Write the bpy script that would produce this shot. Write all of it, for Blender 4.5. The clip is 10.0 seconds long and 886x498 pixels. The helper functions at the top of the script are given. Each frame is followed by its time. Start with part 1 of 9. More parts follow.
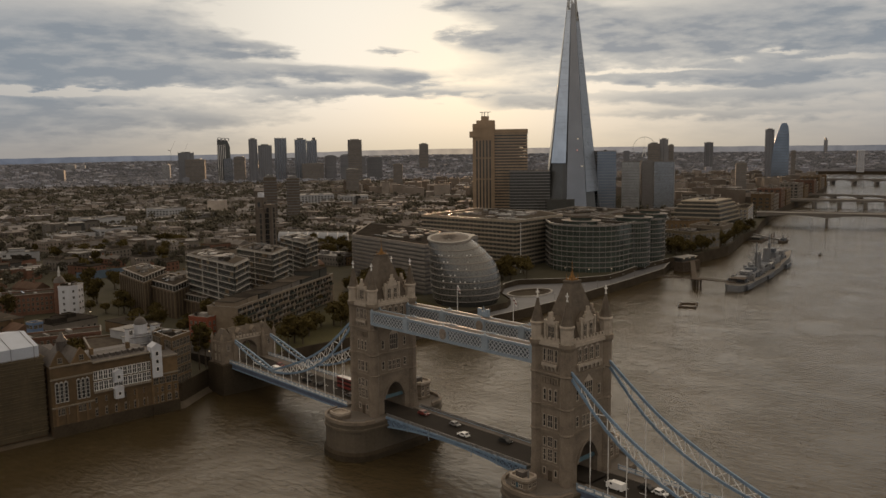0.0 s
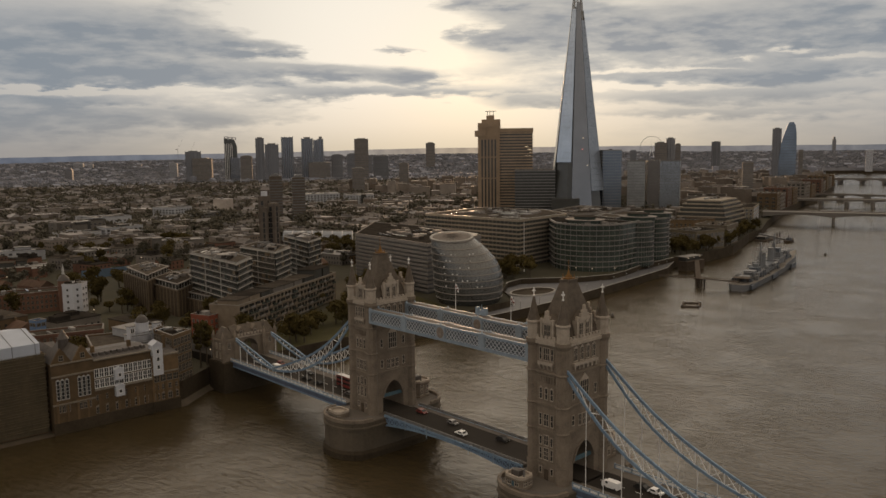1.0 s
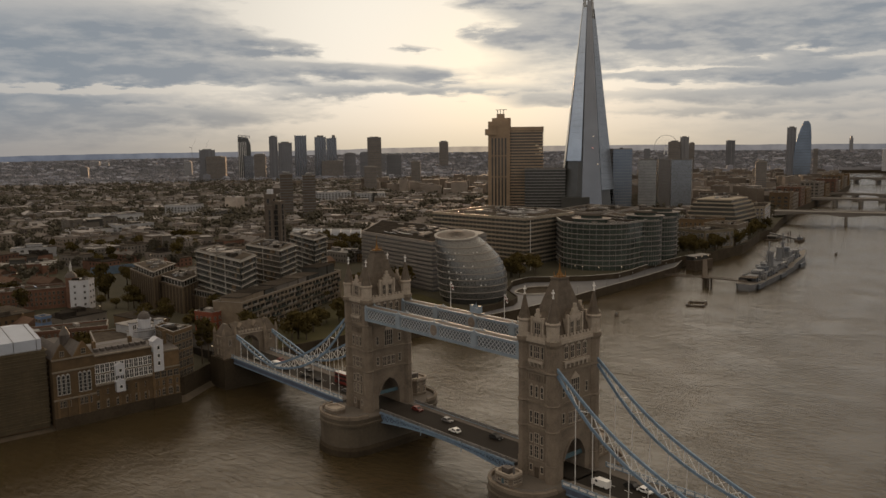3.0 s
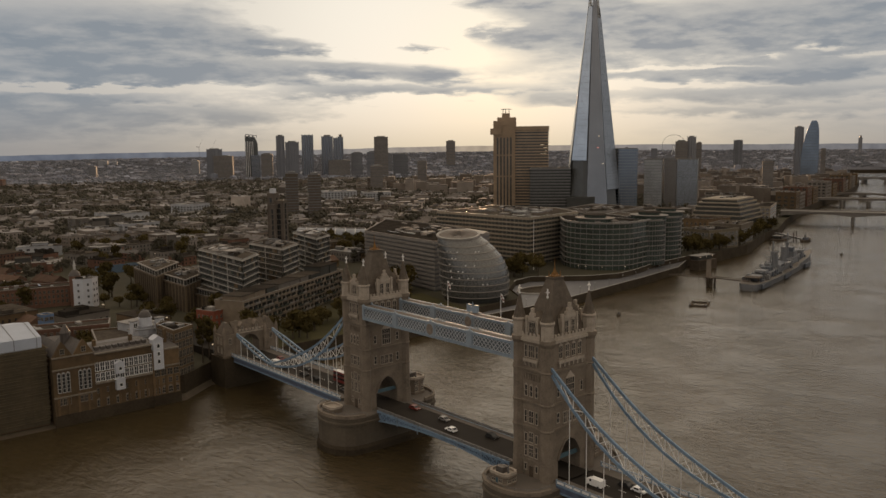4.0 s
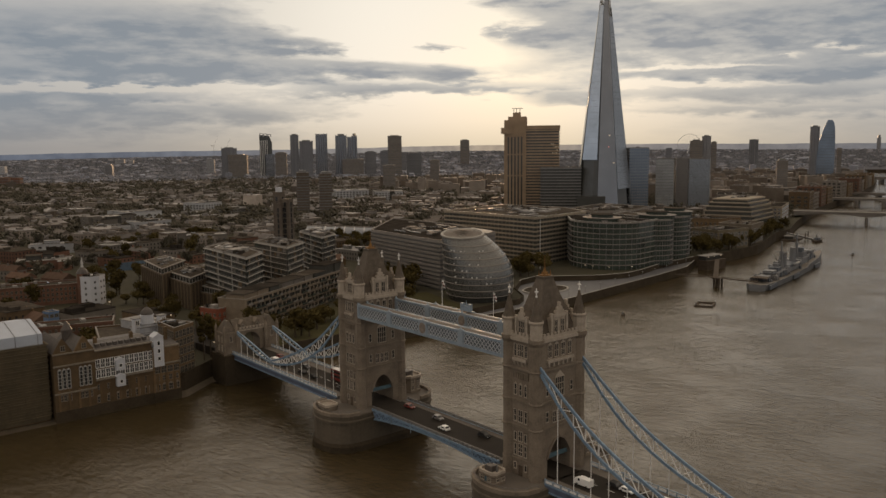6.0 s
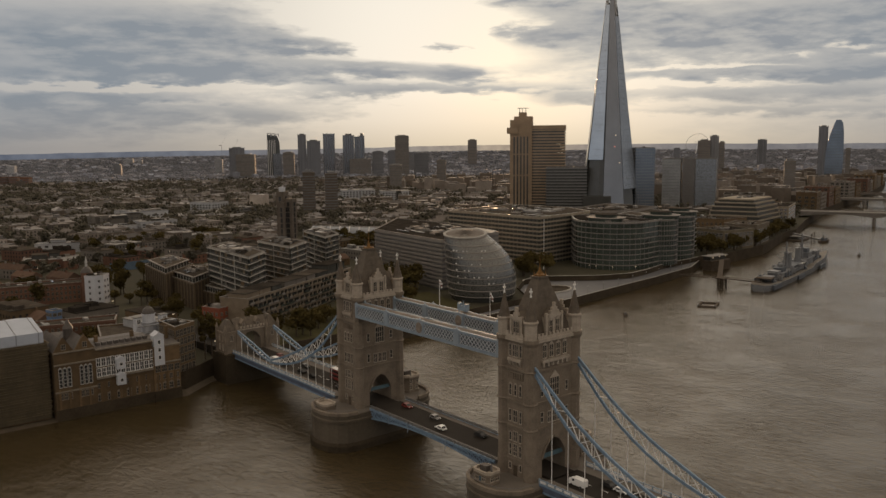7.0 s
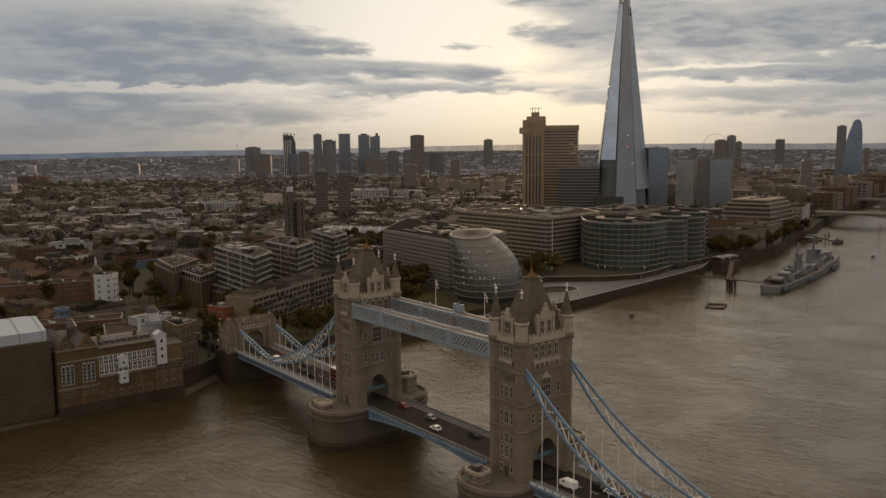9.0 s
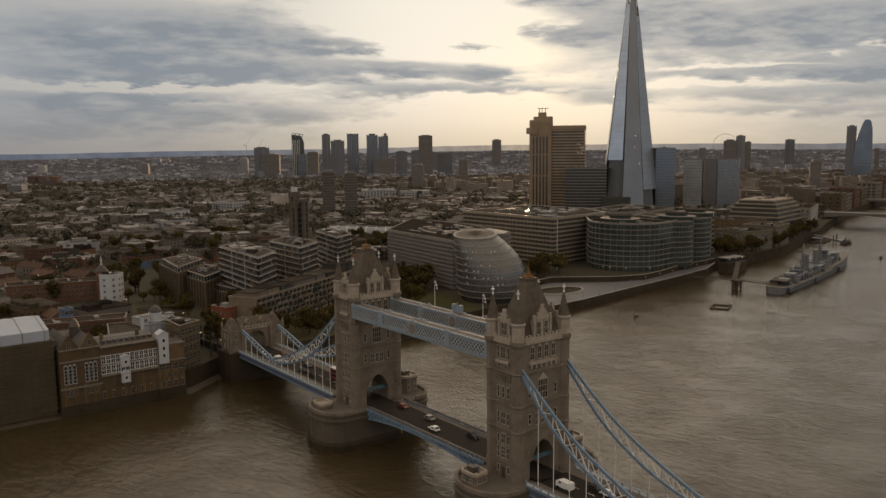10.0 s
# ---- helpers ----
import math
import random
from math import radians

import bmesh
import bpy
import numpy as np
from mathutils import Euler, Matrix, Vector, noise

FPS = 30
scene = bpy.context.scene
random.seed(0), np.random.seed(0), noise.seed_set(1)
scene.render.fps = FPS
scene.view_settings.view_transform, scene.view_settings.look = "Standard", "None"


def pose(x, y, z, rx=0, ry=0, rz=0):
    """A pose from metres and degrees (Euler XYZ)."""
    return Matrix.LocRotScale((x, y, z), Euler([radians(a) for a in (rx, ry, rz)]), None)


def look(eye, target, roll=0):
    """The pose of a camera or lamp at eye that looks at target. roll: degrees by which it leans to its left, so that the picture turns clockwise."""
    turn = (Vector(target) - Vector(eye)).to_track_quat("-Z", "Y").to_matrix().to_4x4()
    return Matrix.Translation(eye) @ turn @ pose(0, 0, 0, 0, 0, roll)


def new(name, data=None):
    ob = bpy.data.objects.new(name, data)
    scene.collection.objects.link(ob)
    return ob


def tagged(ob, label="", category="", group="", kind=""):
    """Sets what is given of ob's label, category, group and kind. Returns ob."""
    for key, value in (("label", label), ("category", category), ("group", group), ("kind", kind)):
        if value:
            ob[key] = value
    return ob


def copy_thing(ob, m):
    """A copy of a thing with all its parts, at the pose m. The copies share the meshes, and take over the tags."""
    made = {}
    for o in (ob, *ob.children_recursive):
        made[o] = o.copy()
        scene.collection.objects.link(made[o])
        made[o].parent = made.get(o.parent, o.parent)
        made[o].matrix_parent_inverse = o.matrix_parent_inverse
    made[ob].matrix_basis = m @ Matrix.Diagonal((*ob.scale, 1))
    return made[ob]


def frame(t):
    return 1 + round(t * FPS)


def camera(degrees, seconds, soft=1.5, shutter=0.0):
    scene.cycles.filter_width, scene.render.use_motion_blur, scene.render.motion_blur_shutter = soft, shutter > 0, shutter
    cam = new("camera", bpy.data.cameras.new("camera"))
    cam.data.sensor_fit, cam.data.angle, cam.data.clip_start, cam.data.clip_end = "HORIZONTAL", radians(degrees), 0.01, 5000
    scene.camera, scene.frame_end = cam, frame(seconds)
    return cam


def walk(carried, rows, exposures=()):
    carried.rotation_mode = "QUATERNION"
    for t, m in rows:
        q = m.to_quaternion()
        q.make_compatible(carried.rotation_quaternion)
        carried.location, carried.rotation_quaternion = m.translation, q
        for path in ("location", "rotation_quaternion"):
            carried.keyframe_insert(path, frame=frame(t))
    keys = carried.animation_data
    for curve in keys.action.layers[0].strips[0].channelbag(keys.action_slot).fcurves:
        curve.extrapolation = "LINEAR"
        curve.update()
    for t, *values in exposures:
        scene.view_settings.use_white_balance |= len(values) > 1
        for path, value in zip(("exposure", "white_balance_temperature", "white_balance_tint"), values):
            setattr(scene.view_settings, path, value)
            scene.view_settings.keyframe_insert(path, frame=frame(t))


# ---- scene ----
cam = camera(56.64, 10.0)
walk(cam, [
    (0, pose(178.30, -176.68, 102.99, 82.984, 0, 46.834) @ pose(0, 0, 0, 0, 0, -0.736)),
    (0.5, pose(179.41, -175.74, 102.92, 82.957, 0, 47.089) @ pose(0, 0, 0, 0, 0, -0.721)),
    (1, pose(180.55, -174.76, 102.85, 82.932, 0, 47.345) @ pose(0, 0, 0, 0, 0, -0.705)),
    (1.5, pose(181.72, -173.74, 102.79, 82.909, 0, 47.602) @ pose(0, 0, 0, 0, 0, -0.688)),
    (2, pose(182.91, -172.69, 102.73, 82.887, 0, 47.860) @ pose(0, 0, 0, 0, 0, -0.671)),
    (2.5, pose(184.12, -171.59, 102.67, 82.867, 0, 48.120) @ pose(0, 0, 0, 0, 0, -0.654)),
    (3.25, pose(185.97, -169.90, 102.60, 82.839, 0, 48.513) @ pose(0, 0, 0, 0, 0, -0.628)),
    (4, pose(187.83, -168.14, 102.55, 82.815, 0, 48.912) @ pose(0, 0, 0, 0, 0, -0.602)),
    (4.5, pose(189.08, -166.94, 102.52, 82.802, 0, 49.182) @ pose(0, 0, 0, 0, 0, -0.585)),
    (5, pose(190.34, -165.72, 102.50, 82.790, 0, 49.455) @ pose(0, 0, 0, 0, 0, -0.570)),
    (5.5, pose(191.58, -164.48, 102.49, 82.779, 0, 49.732) @ pose(0, 0, 0, 0, 0, -0.555)),
    (6.25, pose(193.44, -162.59, 102.50, 82.766, 0, 50.155) @ pose(0, 0, 0, 0, 0, -0.535)),
    (7, pose(195.27, -160.68, 102.53, 82.758, 0, 50.588) @ pose(0, 0, 0, 0, 0, -0.518)),
    (7.5, pose(196.47, -159.40, 102.57, 82.754, 0, 50.883) @ pose(0, 0, 0, 0, 0, -0.509)),
    (8, pose(197.65, -158.12, 102.62, 82.752, 0, 51.184) @ pose(0, 0, 0, 0, 0, -0.502)),
    (8.5, pose(198.80, -156.83, 102.69, 82.752, 0, 51.490) @ pose(0, 0, 0, 0, 0, -0.498)),
    (9, pose(199.93, -155.55, 102.77, 82.753, 0, 51.803) @ pose(0, 0, 0, 0, 0, -0.495)),
    (9.5, pose(201.02, -154.27, 102.86, 82.756, 0, 52.122) @ pose(0, 0, 0, 0, 0, -0.495)),
    (10, pose(202.07, -153.00, 102.97, 82.761, 0, 52.449) @ pose(0, 0, 0, 0, 0, -0.498)),
])

# ---- light ----
SUN_AZ, SUN_EL = radians(44.6), radians(3.8)   # azimuth to the left of +y
SUN_DIR = Vector((-math.sin(SUN_AZ) * math.cos(SUN_EL), math.cos(SUN_AZ) * math.cos(SUN_EL), math.sin(SUN_EL)))
scene.view_settings.exposure = 0.06

sun_data = bpy.data.lights.new("sun", "SUN")
sun_data.energy, sun_data.angle, sun_data.color = 1.8, radians(6), (1.0, 0.62, 0.34)
sun = new("sun", sun_data)
sun.matrix_world = look(SUN_DIR * 3000, (0, 0, 0))

world = bpy.data.worlds.new("evening_sky")
scene.world = world
world.use_nodes = True


def node(tree, kind, **values):
    n = tree.nodes.new(kind)
    for key, value in values.items():
        n.inputs[key].default_value = value
    return n


def maths(tree, op, a, b=None, clamp=False):
    n = tree.nodes.new("ShaderNodeMath")
    n.operation, n.use_clamp = op, clamp
    for i, v in enumerate((a, b)):
        if v is None:
            continue
        if isinstance(v, (int, float)):
            n.inputs[i].default_value = v
        else:
            tree.links.new(v, n.inputs[i])
    return n.outputs[0]


def blend(tree, fac, a, b, mode="MIX"):
    n = tree.nodes.new("ShaderNodeMix")
    n.data_type, n.blend_type = "RGBA", mode
    for slot, v in ((0, fac), (6, a), (7, b)):
        if isinstance(v, (int, float, tuple)):
            n.inputs[slot].default_value = v
        else:
            tree.links.new(v, n.inputs[slot])
    return n.outputs[2]


def ramp(tree, fac, stops):
    n = tree.nodes.new("ShaderNodeValToRGB")
    el = n.color_ramp.elements
    while len(el) < len(stops):
        el.new(0.5)
    for e, (p, c) in zip(el, stops):
        e.position, e.color = p, (*c, 1) if len(c) == 3 else c
    tree.links.new(fac, n.inputs[0])
    return n.outputs[0]


# cloud banks over the town: azimuth to the left of +y, height, half width, half height in degrees, and weight
BANKS = (
    (69.0, 6.64, 8.9, 1.46, 0.75), (61.1, 6.63, 3.1, 0.47, 0.45), (72.3, 4.50, 6.7, 0.52, 0.60), (60.1, 4.83, 8.5, 0.55, 0.50),
    (54.8, 5.27, 3.4, 0.49, 0.35), (53.7, 3.78, 8.2, 0.26, 0.50), (74.2, 2.90, 5.5, 0.51, 0.75), (66.3, 2.05, 6.6, 0.47, 0.42),
    (75.3, 1.30, 5.7, 0.70, 0.65), (50.8, 6.61, 1.6, 0.26, 0.58), (50.0, 4.82, 1.5, 0.38, 0.55), (44.1, 7.30, 2.5, 0.48, 0.55),
    (39.9, 8.19, 3.4, 1.38, 0.40), (30.8, 7.13, 10.4, 1.48, 0.44), (22.5, 7.14, 4.1, 2.17, 0.30), (27.9, 4.38, 9.1, 0.46, 0.42),
    (41.7, 3.02, 2.9, 0.46, 0.42), (27.8, 2.96, 8.5, 0.47, 0.36), (44.5, 9.35, 2.5, 0.47, 0.60), (28.8, 1.93, 8.6, 0.22, 0.30),
)
# bright gaps and streaks between them
GAPS = (
    (70.3, 3.83, 8.9, 0.20, -0.70), (53.3, 7.70, 7.2, 2.20, -0.50), (32.8, 4.80, 4.1, 0.15, -0.40), (33.5, 3.68, 4.5, 0.15, -0.30),
    (25.1, 5.86, 1.2, 0.14, -0.42), (21.8, 5.26, 1.9, 0.17, -0.35), (47.5, 1.70, 8.9, 1.54, -0.30), (69.7, 2.75, 2.9, 0.14, -0.25),
    (27.5, 5.46, 0.6, 0.14, -0.30),
)


def build_sky(t):
    t.nodes.clear()
    link = t.links.new
    sky = node(t, "ShaderNodeTexSky")
    sky.sky_type, sky.sun_disc = "NISHITA", False
    sky.sun_elevation, sky.sun_rotation = SUN_EL, -SUN_AZ
    sky.altitude, sky.air_density, sky.dust_density, sky.ozone_density = 100, 1.0, 2.0, 1.0
    where = node(t, "ShaderNodeTexCoord").outputs["Generated"]
    split = node(t, "ShaderNodeSeparateXYZ")
    link(where, split.inputs[0])
    up = maths(t, "MAXIMUM", split.outputs[2], 0.0)
    # azimuth and height in degrees; the clouds are long torn streaks
    az0 = maths(t, "MULTIPLY", maths(t, "ARCTAN2", maths(t, "MULTIPLY", split.outputs[0], -1.0), split.outputs[1]), 57.2958)
    el0 = maths(t, "MULTIPLY", maths(t, "ARCSINE", split.outputs[2]), 57.2958)
    plan = node(t, "ShaderNodeCombineXYZ")
    link(maths(t, "DIVIDE", az0, 9.0), plan.inputs[0])
    link(maths(t, "DIVIDE", el0, 2.2), plan.inputs[1])
    plan.inputs[2].default_value = 0.7
    big = node(t, "ShaderNodeTexNoise", Scale=1.3, Detail=9.0, Roughness=0.58, Distortion=0.15)
    fine = node(t, "ShaderNodeTexNoise", Scale=3.4, Detail=7.0, Roughness=0.56, Distortion=0.1)
    for n in (big, fine):
        link(plan.outputs[0], n.inputs["Vector"])
    # ruffled so that the banks have torn edges
    az, el = az0, el0
    ruff = maths(t, "SUBTRACT", big.outputs[0], 0.5)
    ruff2 = maths(t, "SUBTRACT", fine.outputs[0], 0.5)
    az = maths(t, "ADD", az, maths(t, "ADD", maths(t, "MULTIPLY", ruff, 9.0), maths(t, "MULTIPLY", ruff2, 6.0)))
    el = maths(t, "ADD", el, maths(t, "ADD", maths(t, "MULTIPLY", ruff, 1.5), maths(t, "MULTIPLY", ruff2, 1.3)))
    total = None
    for a, e, wa, we, k in BANKS + GAPS:
        dx = maths(t, "DIVIDE", maths(t, "SUBTRACT", az, a), wa)
        dy = maths(t, "DIVIDE", maths(t, "SUBTRACT", el, e), we)
        r2 = maths(t, "ADD", maths(t, "MULTIPLY", dx, dx), maths(t, "MULTIPLY", dy, dy))
        v = maths(t, "MULTIPLY", maths(t, "POWER", 2.718, maths(t, "MULTIPLY", r2, -0.8)), k * (1.0 if k > 0 else 1.2))
        total = v if total is None else maths(t, "ADD", total, v)
    dens = maths(t, "ADD", maths(t, "MULTIPLY", big.outputs[0], 0.46), maths(t, "ADD", maths(t, "MULTIPLY", fine.outputs[0], 0.44), 0.07))
    dens = maths(t, "ADD", dens, total)
    # nearness to the sun
    dot = node(t, "ShaderNodeVectorMath")
    dot.operation = "DOT_PRODUCT"
    dot.inputs[1].default_value = SUN_DIR
    link(where, dot.inputs[0])
    near = maths(t, "MAXIMUM", dot.outputs["Value"], 0.0)
    core = maths(t, "POWER", near, 220.0)
    glow = maths(t, "POWER", near, 26.0)
    halo = maths(t, "POWER", near, 10.0)
    # the wide thin place in the deck, above and left of the sun
    gap = node(t, "ShaderNodeVectorMath")
    gap.operation = "DOT_PRODUCT"
    gap.inputs[1].default_value = (-math.sin(radians(52)) * math.cos(radians(8)), math.cos(radians(52)) * math.cos(radians(8)), math.sin(radians(8)))
    link(where, gap.inputs[0])
    thin = maths(t, "POWER", maths(t, "MAXIMUM", gap.outputs["Value"], 0.0), 70.0)
    mask = ramp(t, dens, [(0.44, (0, 0, 0)), (0.56, (0.55, 0.55, 0.55)), (0.70, (1, 1, 1))])
    thick = ramp(t, dens, [(0.56, (0, 0, 0)), (0.98, (1, 1, 1))])
    thick = maths(t, "MULTIPLY", thick, maths(t, "ADD", maths(t, "MULTIPLY", maths(t, "SUBTRACT", fine.outputs[0], 0.5), 2.6), 0.8), True)
    veil = blend(t, halo, (0.42, 0.42, 0.42, 1), (0.70, 0.645, 0.56, 1))
    veil = blend(t, glow, veil, (0.88, 0.82, 0.71, 1))
    veil = blend(t, thin, veil, (0.90, 0.845, 0.745, 1))
    veil = blend(t, core, veil, (1.0, 0.90, 0.72, 1))
    clear = blend(t, 0.95, blend(t, 1.0, sky.outputs[0], (0.06, 0.06, 0.06, 1), "MULTIPLY"), veil)
    dark = blend(t, halo, (0.208, 0.245, 0.285, 1), (0.32, 0.325, 0.335, 1))
    lit = blend(t, halo, (0.345, 0.355, 0.37, 1), (0.585, 0.55, 0.49, 1))
    out = blend(t, mask, clear, blend(t, thick, lit, dark))
    # towards the horizon the deck melts into warm haze
    haze = ramp(t, up, [(0.0, (0.85, 0.85, 0.85)), (0.028, (0.4, 0.4, 0.4)), (0.07, (0, 0, 0))])
    out = blend(t, haze, out, blend(t, glow, blend(t, maths(t, "POWER", near, 11.0), (0.25, 0.242, 0.242, 1), (0.46, 0.40, 0.325, 1)), (0.76, 0.62, 0.43, 1)))
    # overhead and behind, a bright even overcast tinted by the low sun
    high = ramp(t, up, [(0.20, (0, 0, 0)), (0.40, (1, 1, 1))])
    away = ramp(t, maths(t, "MULTIPLY", dot.outputs["Value"], 1.0), [(0.0, (1, 1, 1)), (0.45, (0, 0, 0))])
    cast = blend(t, maths(t, "MULTIPLY", fine.outputs[0], 0.6), OVERCAST, tuple(0.75 * v for v in OVERCAST[:3]) + (1,))
    # unseen glow above the sun, added to brighten the river
    cast = blend(t, maths(t, "POWER", near, 9.0), cast, (3.0, 2.5, 1.9, 1))
    cast = blend(t, ramp(t, up, [(0.12, (1, 1, 1)), (0.45, (0, 0, 0))]), cast, blend(t, maths(t, "POWER", near, 10.0), (0.365, 0.365, 0.37, 1), (2.7, 2.25, 1.7, 1)))
    out = blend(t, maths(t, "MAXIMUM", high, away), out, cast)
    bg = node(t, "ShaderNodeBackground", Strength=1.0)
    link(out, bg.inputs[0])
    end = node(t, "ShaderNodeOutputWorld")
    link(bg.outputs[0], end.inputs[0])


OVERCAST = (0.75, 0.62, 0.488, 1)
build_sky(world.node_tree)

# ---- materials ----


def surf(name, c, rough=0.8, metal=0.0, var=0.22, scale=0.25, fine=3.0, bump=0.15, rnd=0.0, island=0.0, tint=None, spec=0.4, fleck=0.0):
    """A worn surface: two sizes of noise in colour, gloss and relief; rnd varies it by object, island by loose piece."""
    m = bpy.data.materials.new(name)
    m.use_nodes = True
    t = m.node_tree
    b = t.nodes["Principled BSDF"]
    link = t.links.new
    where = node(t, "ShaderNodeTexCoord").outputs["Object"]
    n1 = node(t, "ShaderNodeTexNoise", Scale=scale, Detail=5.0, Roughness=0.6)
    n2 = node(t, "ShaderNodeTexNoise", Scale=fine, Detail=4.0, Roughness=0.65)
    link(where, n1.inputs["Vector"])
    link(where, n2.inputs["Vector"])
    both = maths(t, "ADD", maths(t, "MULTIPLY", n1.outputs[0], 0.6), maths(t, "MULTIPLY", n2.outputs[0], 0.4))
    lo = tuple(max(0.0, v * (1 - 1.6 * var)) for v in c)
    hi = tuple(min(1.0, v * (1 + 1.6 * var)) for v in c)
    col = ramp(t, both, [(0.28, lo), (0.72, hi)])
    if tint:
        col = blend(t, maths(t, "MULTIPLY", n1.outputs[0], 0.5), col, (*tint, 1))
    if rnd:
        r = node(t, "ShaderNodeObjectInfo").outputs["Random"]
        col = blend(t, 1.0, col, ramp(t, r, [(0.0, (1 - rnd,) * 3), (1.0, (1 + rnd, 1 + rnd * 0.9, 1 + rnd * 0.75))]), "MULTIPLY")
    if island:
        r = node(t, "ShaderNodeNewGeometry").outputs["Random Per Island"]
        col = blend(t, 1.0, col, ramp(t, r, [(0.0, (1 - island, 1 - island, 1 - island)), (0.45, (1.0, 0.93, 0.86)), (0.8, (1 + island,) * 3), (0.95, (1 + 1.4 * island,) * 3), (1.0, (1 + 2 * island + fleck,) * 3)]), "MULTIPLY")
    link(col, b.inputs["Base Color"])
    link(maths(t, "ADD", maths(t, "MULTIPLY", n2.outputs[0], 0.25), rough - 0.12, True), b.inputs["Roughness"])
    b.inputs["Metallic"].default_value = metal
    b.inputs["Specular IOR Level"].default_value = spec
    if bump:
        bp = node(t, "ShaderNodeBump", Strength=bump, Distance=0.1)
        link(n2.outputs[0], bp.inputs["Height"])
        link(bp.outputs[0], b.inputs["Normal"])
    return m


def glossy(name, c, rough=0.08, metal=0.0, var=0.15, scale=0.12, rnd=0.0, spec=0.6):
    return surf(name, c, rough + 0.0, metal, var, scale, 1.2, 0.0, rnd, 0.0, None, spec)


def water_material():
    m = bpy.data.materials.new("river_water")
    m.use_nodes = True
    t = m.node_tree
    b = t.nodes["Principled BSDF"]
    link = t.links.new
    where = node(t, "ShaderNodeTexCoord").outputs["Object"]
    turn = node(t, "ShaderNodeMapping")
    turn.inputs["Rotation"].default_value = (0, 0, -0.75)
    turn.inputs["Scale"].default_value = (0.42, 1.0, 1.0)
    link(where, turn.inputs[0])
    silt = node(t, "ShaderNodeTexNoise", Scale=0.012, Detail=6.0, Roughness=0.6)
    link(where, silt.inputs["Vector"])
    link(ramp(t, silt.outputs[0], [(0.3, (0.036, 0.027, 0.012)), (0.7, (0.066, 0.049, 0.026))]), b.inputs["Base Color"])
    swell = node(t, "ShaderNodeTexNoise", Scale=0.13, Detail=3.0, Roughness=0.55, Distortion=0.4)
    chop = node(t, "ShaderNodeTexNoise", Scale=0.5, Detail=4.0, Roughness=0.62, Distortion=0.6)
    calm = node(t, "ShaderNodeTexNoise", Scale=0.03, Detail=4.0, Roughness=0.6)
    for n in (swell, chop):
        link(turn.outputs[0], n.inputs["Vector"])
    link(where, calm.inputs["Vector"])
    rough_sea = ramp(t, calm.outputs[0], [(0.36, (0.6, 0.6, 0.6)), (0.64, (1.4, 1.4, 1.4))])
    h = maths(t, "ADD", maths(t, "MULTIPLY", swell.outputs[0], 0.52), maths(t, "MULTIPLY", chop.outputs[0], 1.0))
    ripple = node(t, "ShaderNodeTexNoise", Scale=1.5, Detail=4.0, Roughness=0.6, Distortion=0.3)
    link(turn.outputs[0], ripple.inputs["Vector"])
    h = maths(t, "ADD", h, maths(t, "MULTIPLY", ripple.outputs[0], 0.32))
    h = maths(t, "MULTIPLY", h, rough_sea)
    bp = node(t, "ShaderNodeBump", Strength=0.42, Distance=1.0)
    link(h, bp.inputs["Height"])
    link(bp.outputs[0], b.inputs["Normal"])
    b.inputs["Roughness"].default_value = 0.07
    b.inputs["IOR"].default_value = 1.33
    return m


STONE = surf("portland_and_granite_stone", (0.2, 0.166, 0.13), 0.85, var=0.4, scale=0.22, fine=2.2, bump=0.35, tint=(0.11, 0.09, 0.07))
STONE_LIGHT = surf("pale_dressed_stone", (0.34, 0.297, 0.247), 0.8, var=0.2, scale=0.5, fine=4, bump=0.25)
TOWER_SLATE = surf("weathered_brown_slate", (0.092, 0.074, 0.056), 0.7, var=0.35, scale=0.6, fine=4, bump=0.3)
SLATE = surf("dark_slate", (0.075, 0.066, 0.060), 0.6, var=0.25, scale=0.5, fine=5, bump=0.25)
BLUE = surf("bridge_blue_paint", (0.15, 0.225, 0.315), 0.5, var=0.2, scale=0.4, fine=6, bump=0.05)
BLUE_PALE = surf("pale_blue_paint", (0.215, 0.272, 0.33), 0.5, var=0.15, scale=0.4, fine=6, bump=0.05)
LATTICE = surf("pale_blue_lattice_paint", (0.4, 0.43, 0.465), 0.55, var=0.15, scale=0.4, fine=5, bump=0.05)
# darker copy of the blue: shade on the girder webs put into the paint
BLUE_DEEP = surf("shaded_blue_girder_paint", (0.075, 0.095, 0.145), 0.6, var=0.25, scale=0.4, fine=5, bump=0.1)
WHITE_PAINT = surf("white_paint", (0.66, 0.66, 0.65), 0.55, var=0.1, scale=0.4, fine=5, bump=0.05)
GOLD = surf("gilding", (0.22, 0.12, 0.045), 0.5, metal=1.0, var=0.15, bump=0.05)
ASPHALT = surf("asphalt", (0.028, 0.024, 0.02), 0.85, var=0.22, scale=0.12, fine=2, bump=0.1, spec=0.12)
PAVING = surf("paving", (0.12, 0.105, 0.09), 0.8, var=0.15, scale=0.2, fine=1.5, bump=0.1)
PANE = glossy("dark_window_glass", (0.032, 0.033, 0.034), 0.14)
WALK_DARK = surf("shaded_walkway_glass", (0.1, 0.115, 0.13), 0.6, var=0.2, scale=0.3, bump=0.0, spec=0.2)
WALK_ROOF = surf("walkway_roof_sheet", (0.125, 0.108, 0.092), 0.8, var=0.15, scale=0.3, bump=0.05)
BRICK = surf("london_stock_brick", (0.112, 0.076, 0.041), 0.9, var=0.25, scale=0.3, fine=3.5, bump=0.2, rnd=0.25)
BRICK_RED = surf("red_brown_brick", (0.122, 0.066, 0.046), 0.9, var=0.25, scale=0.3, fine=3.5, bump=0.2, rnd=0.25)
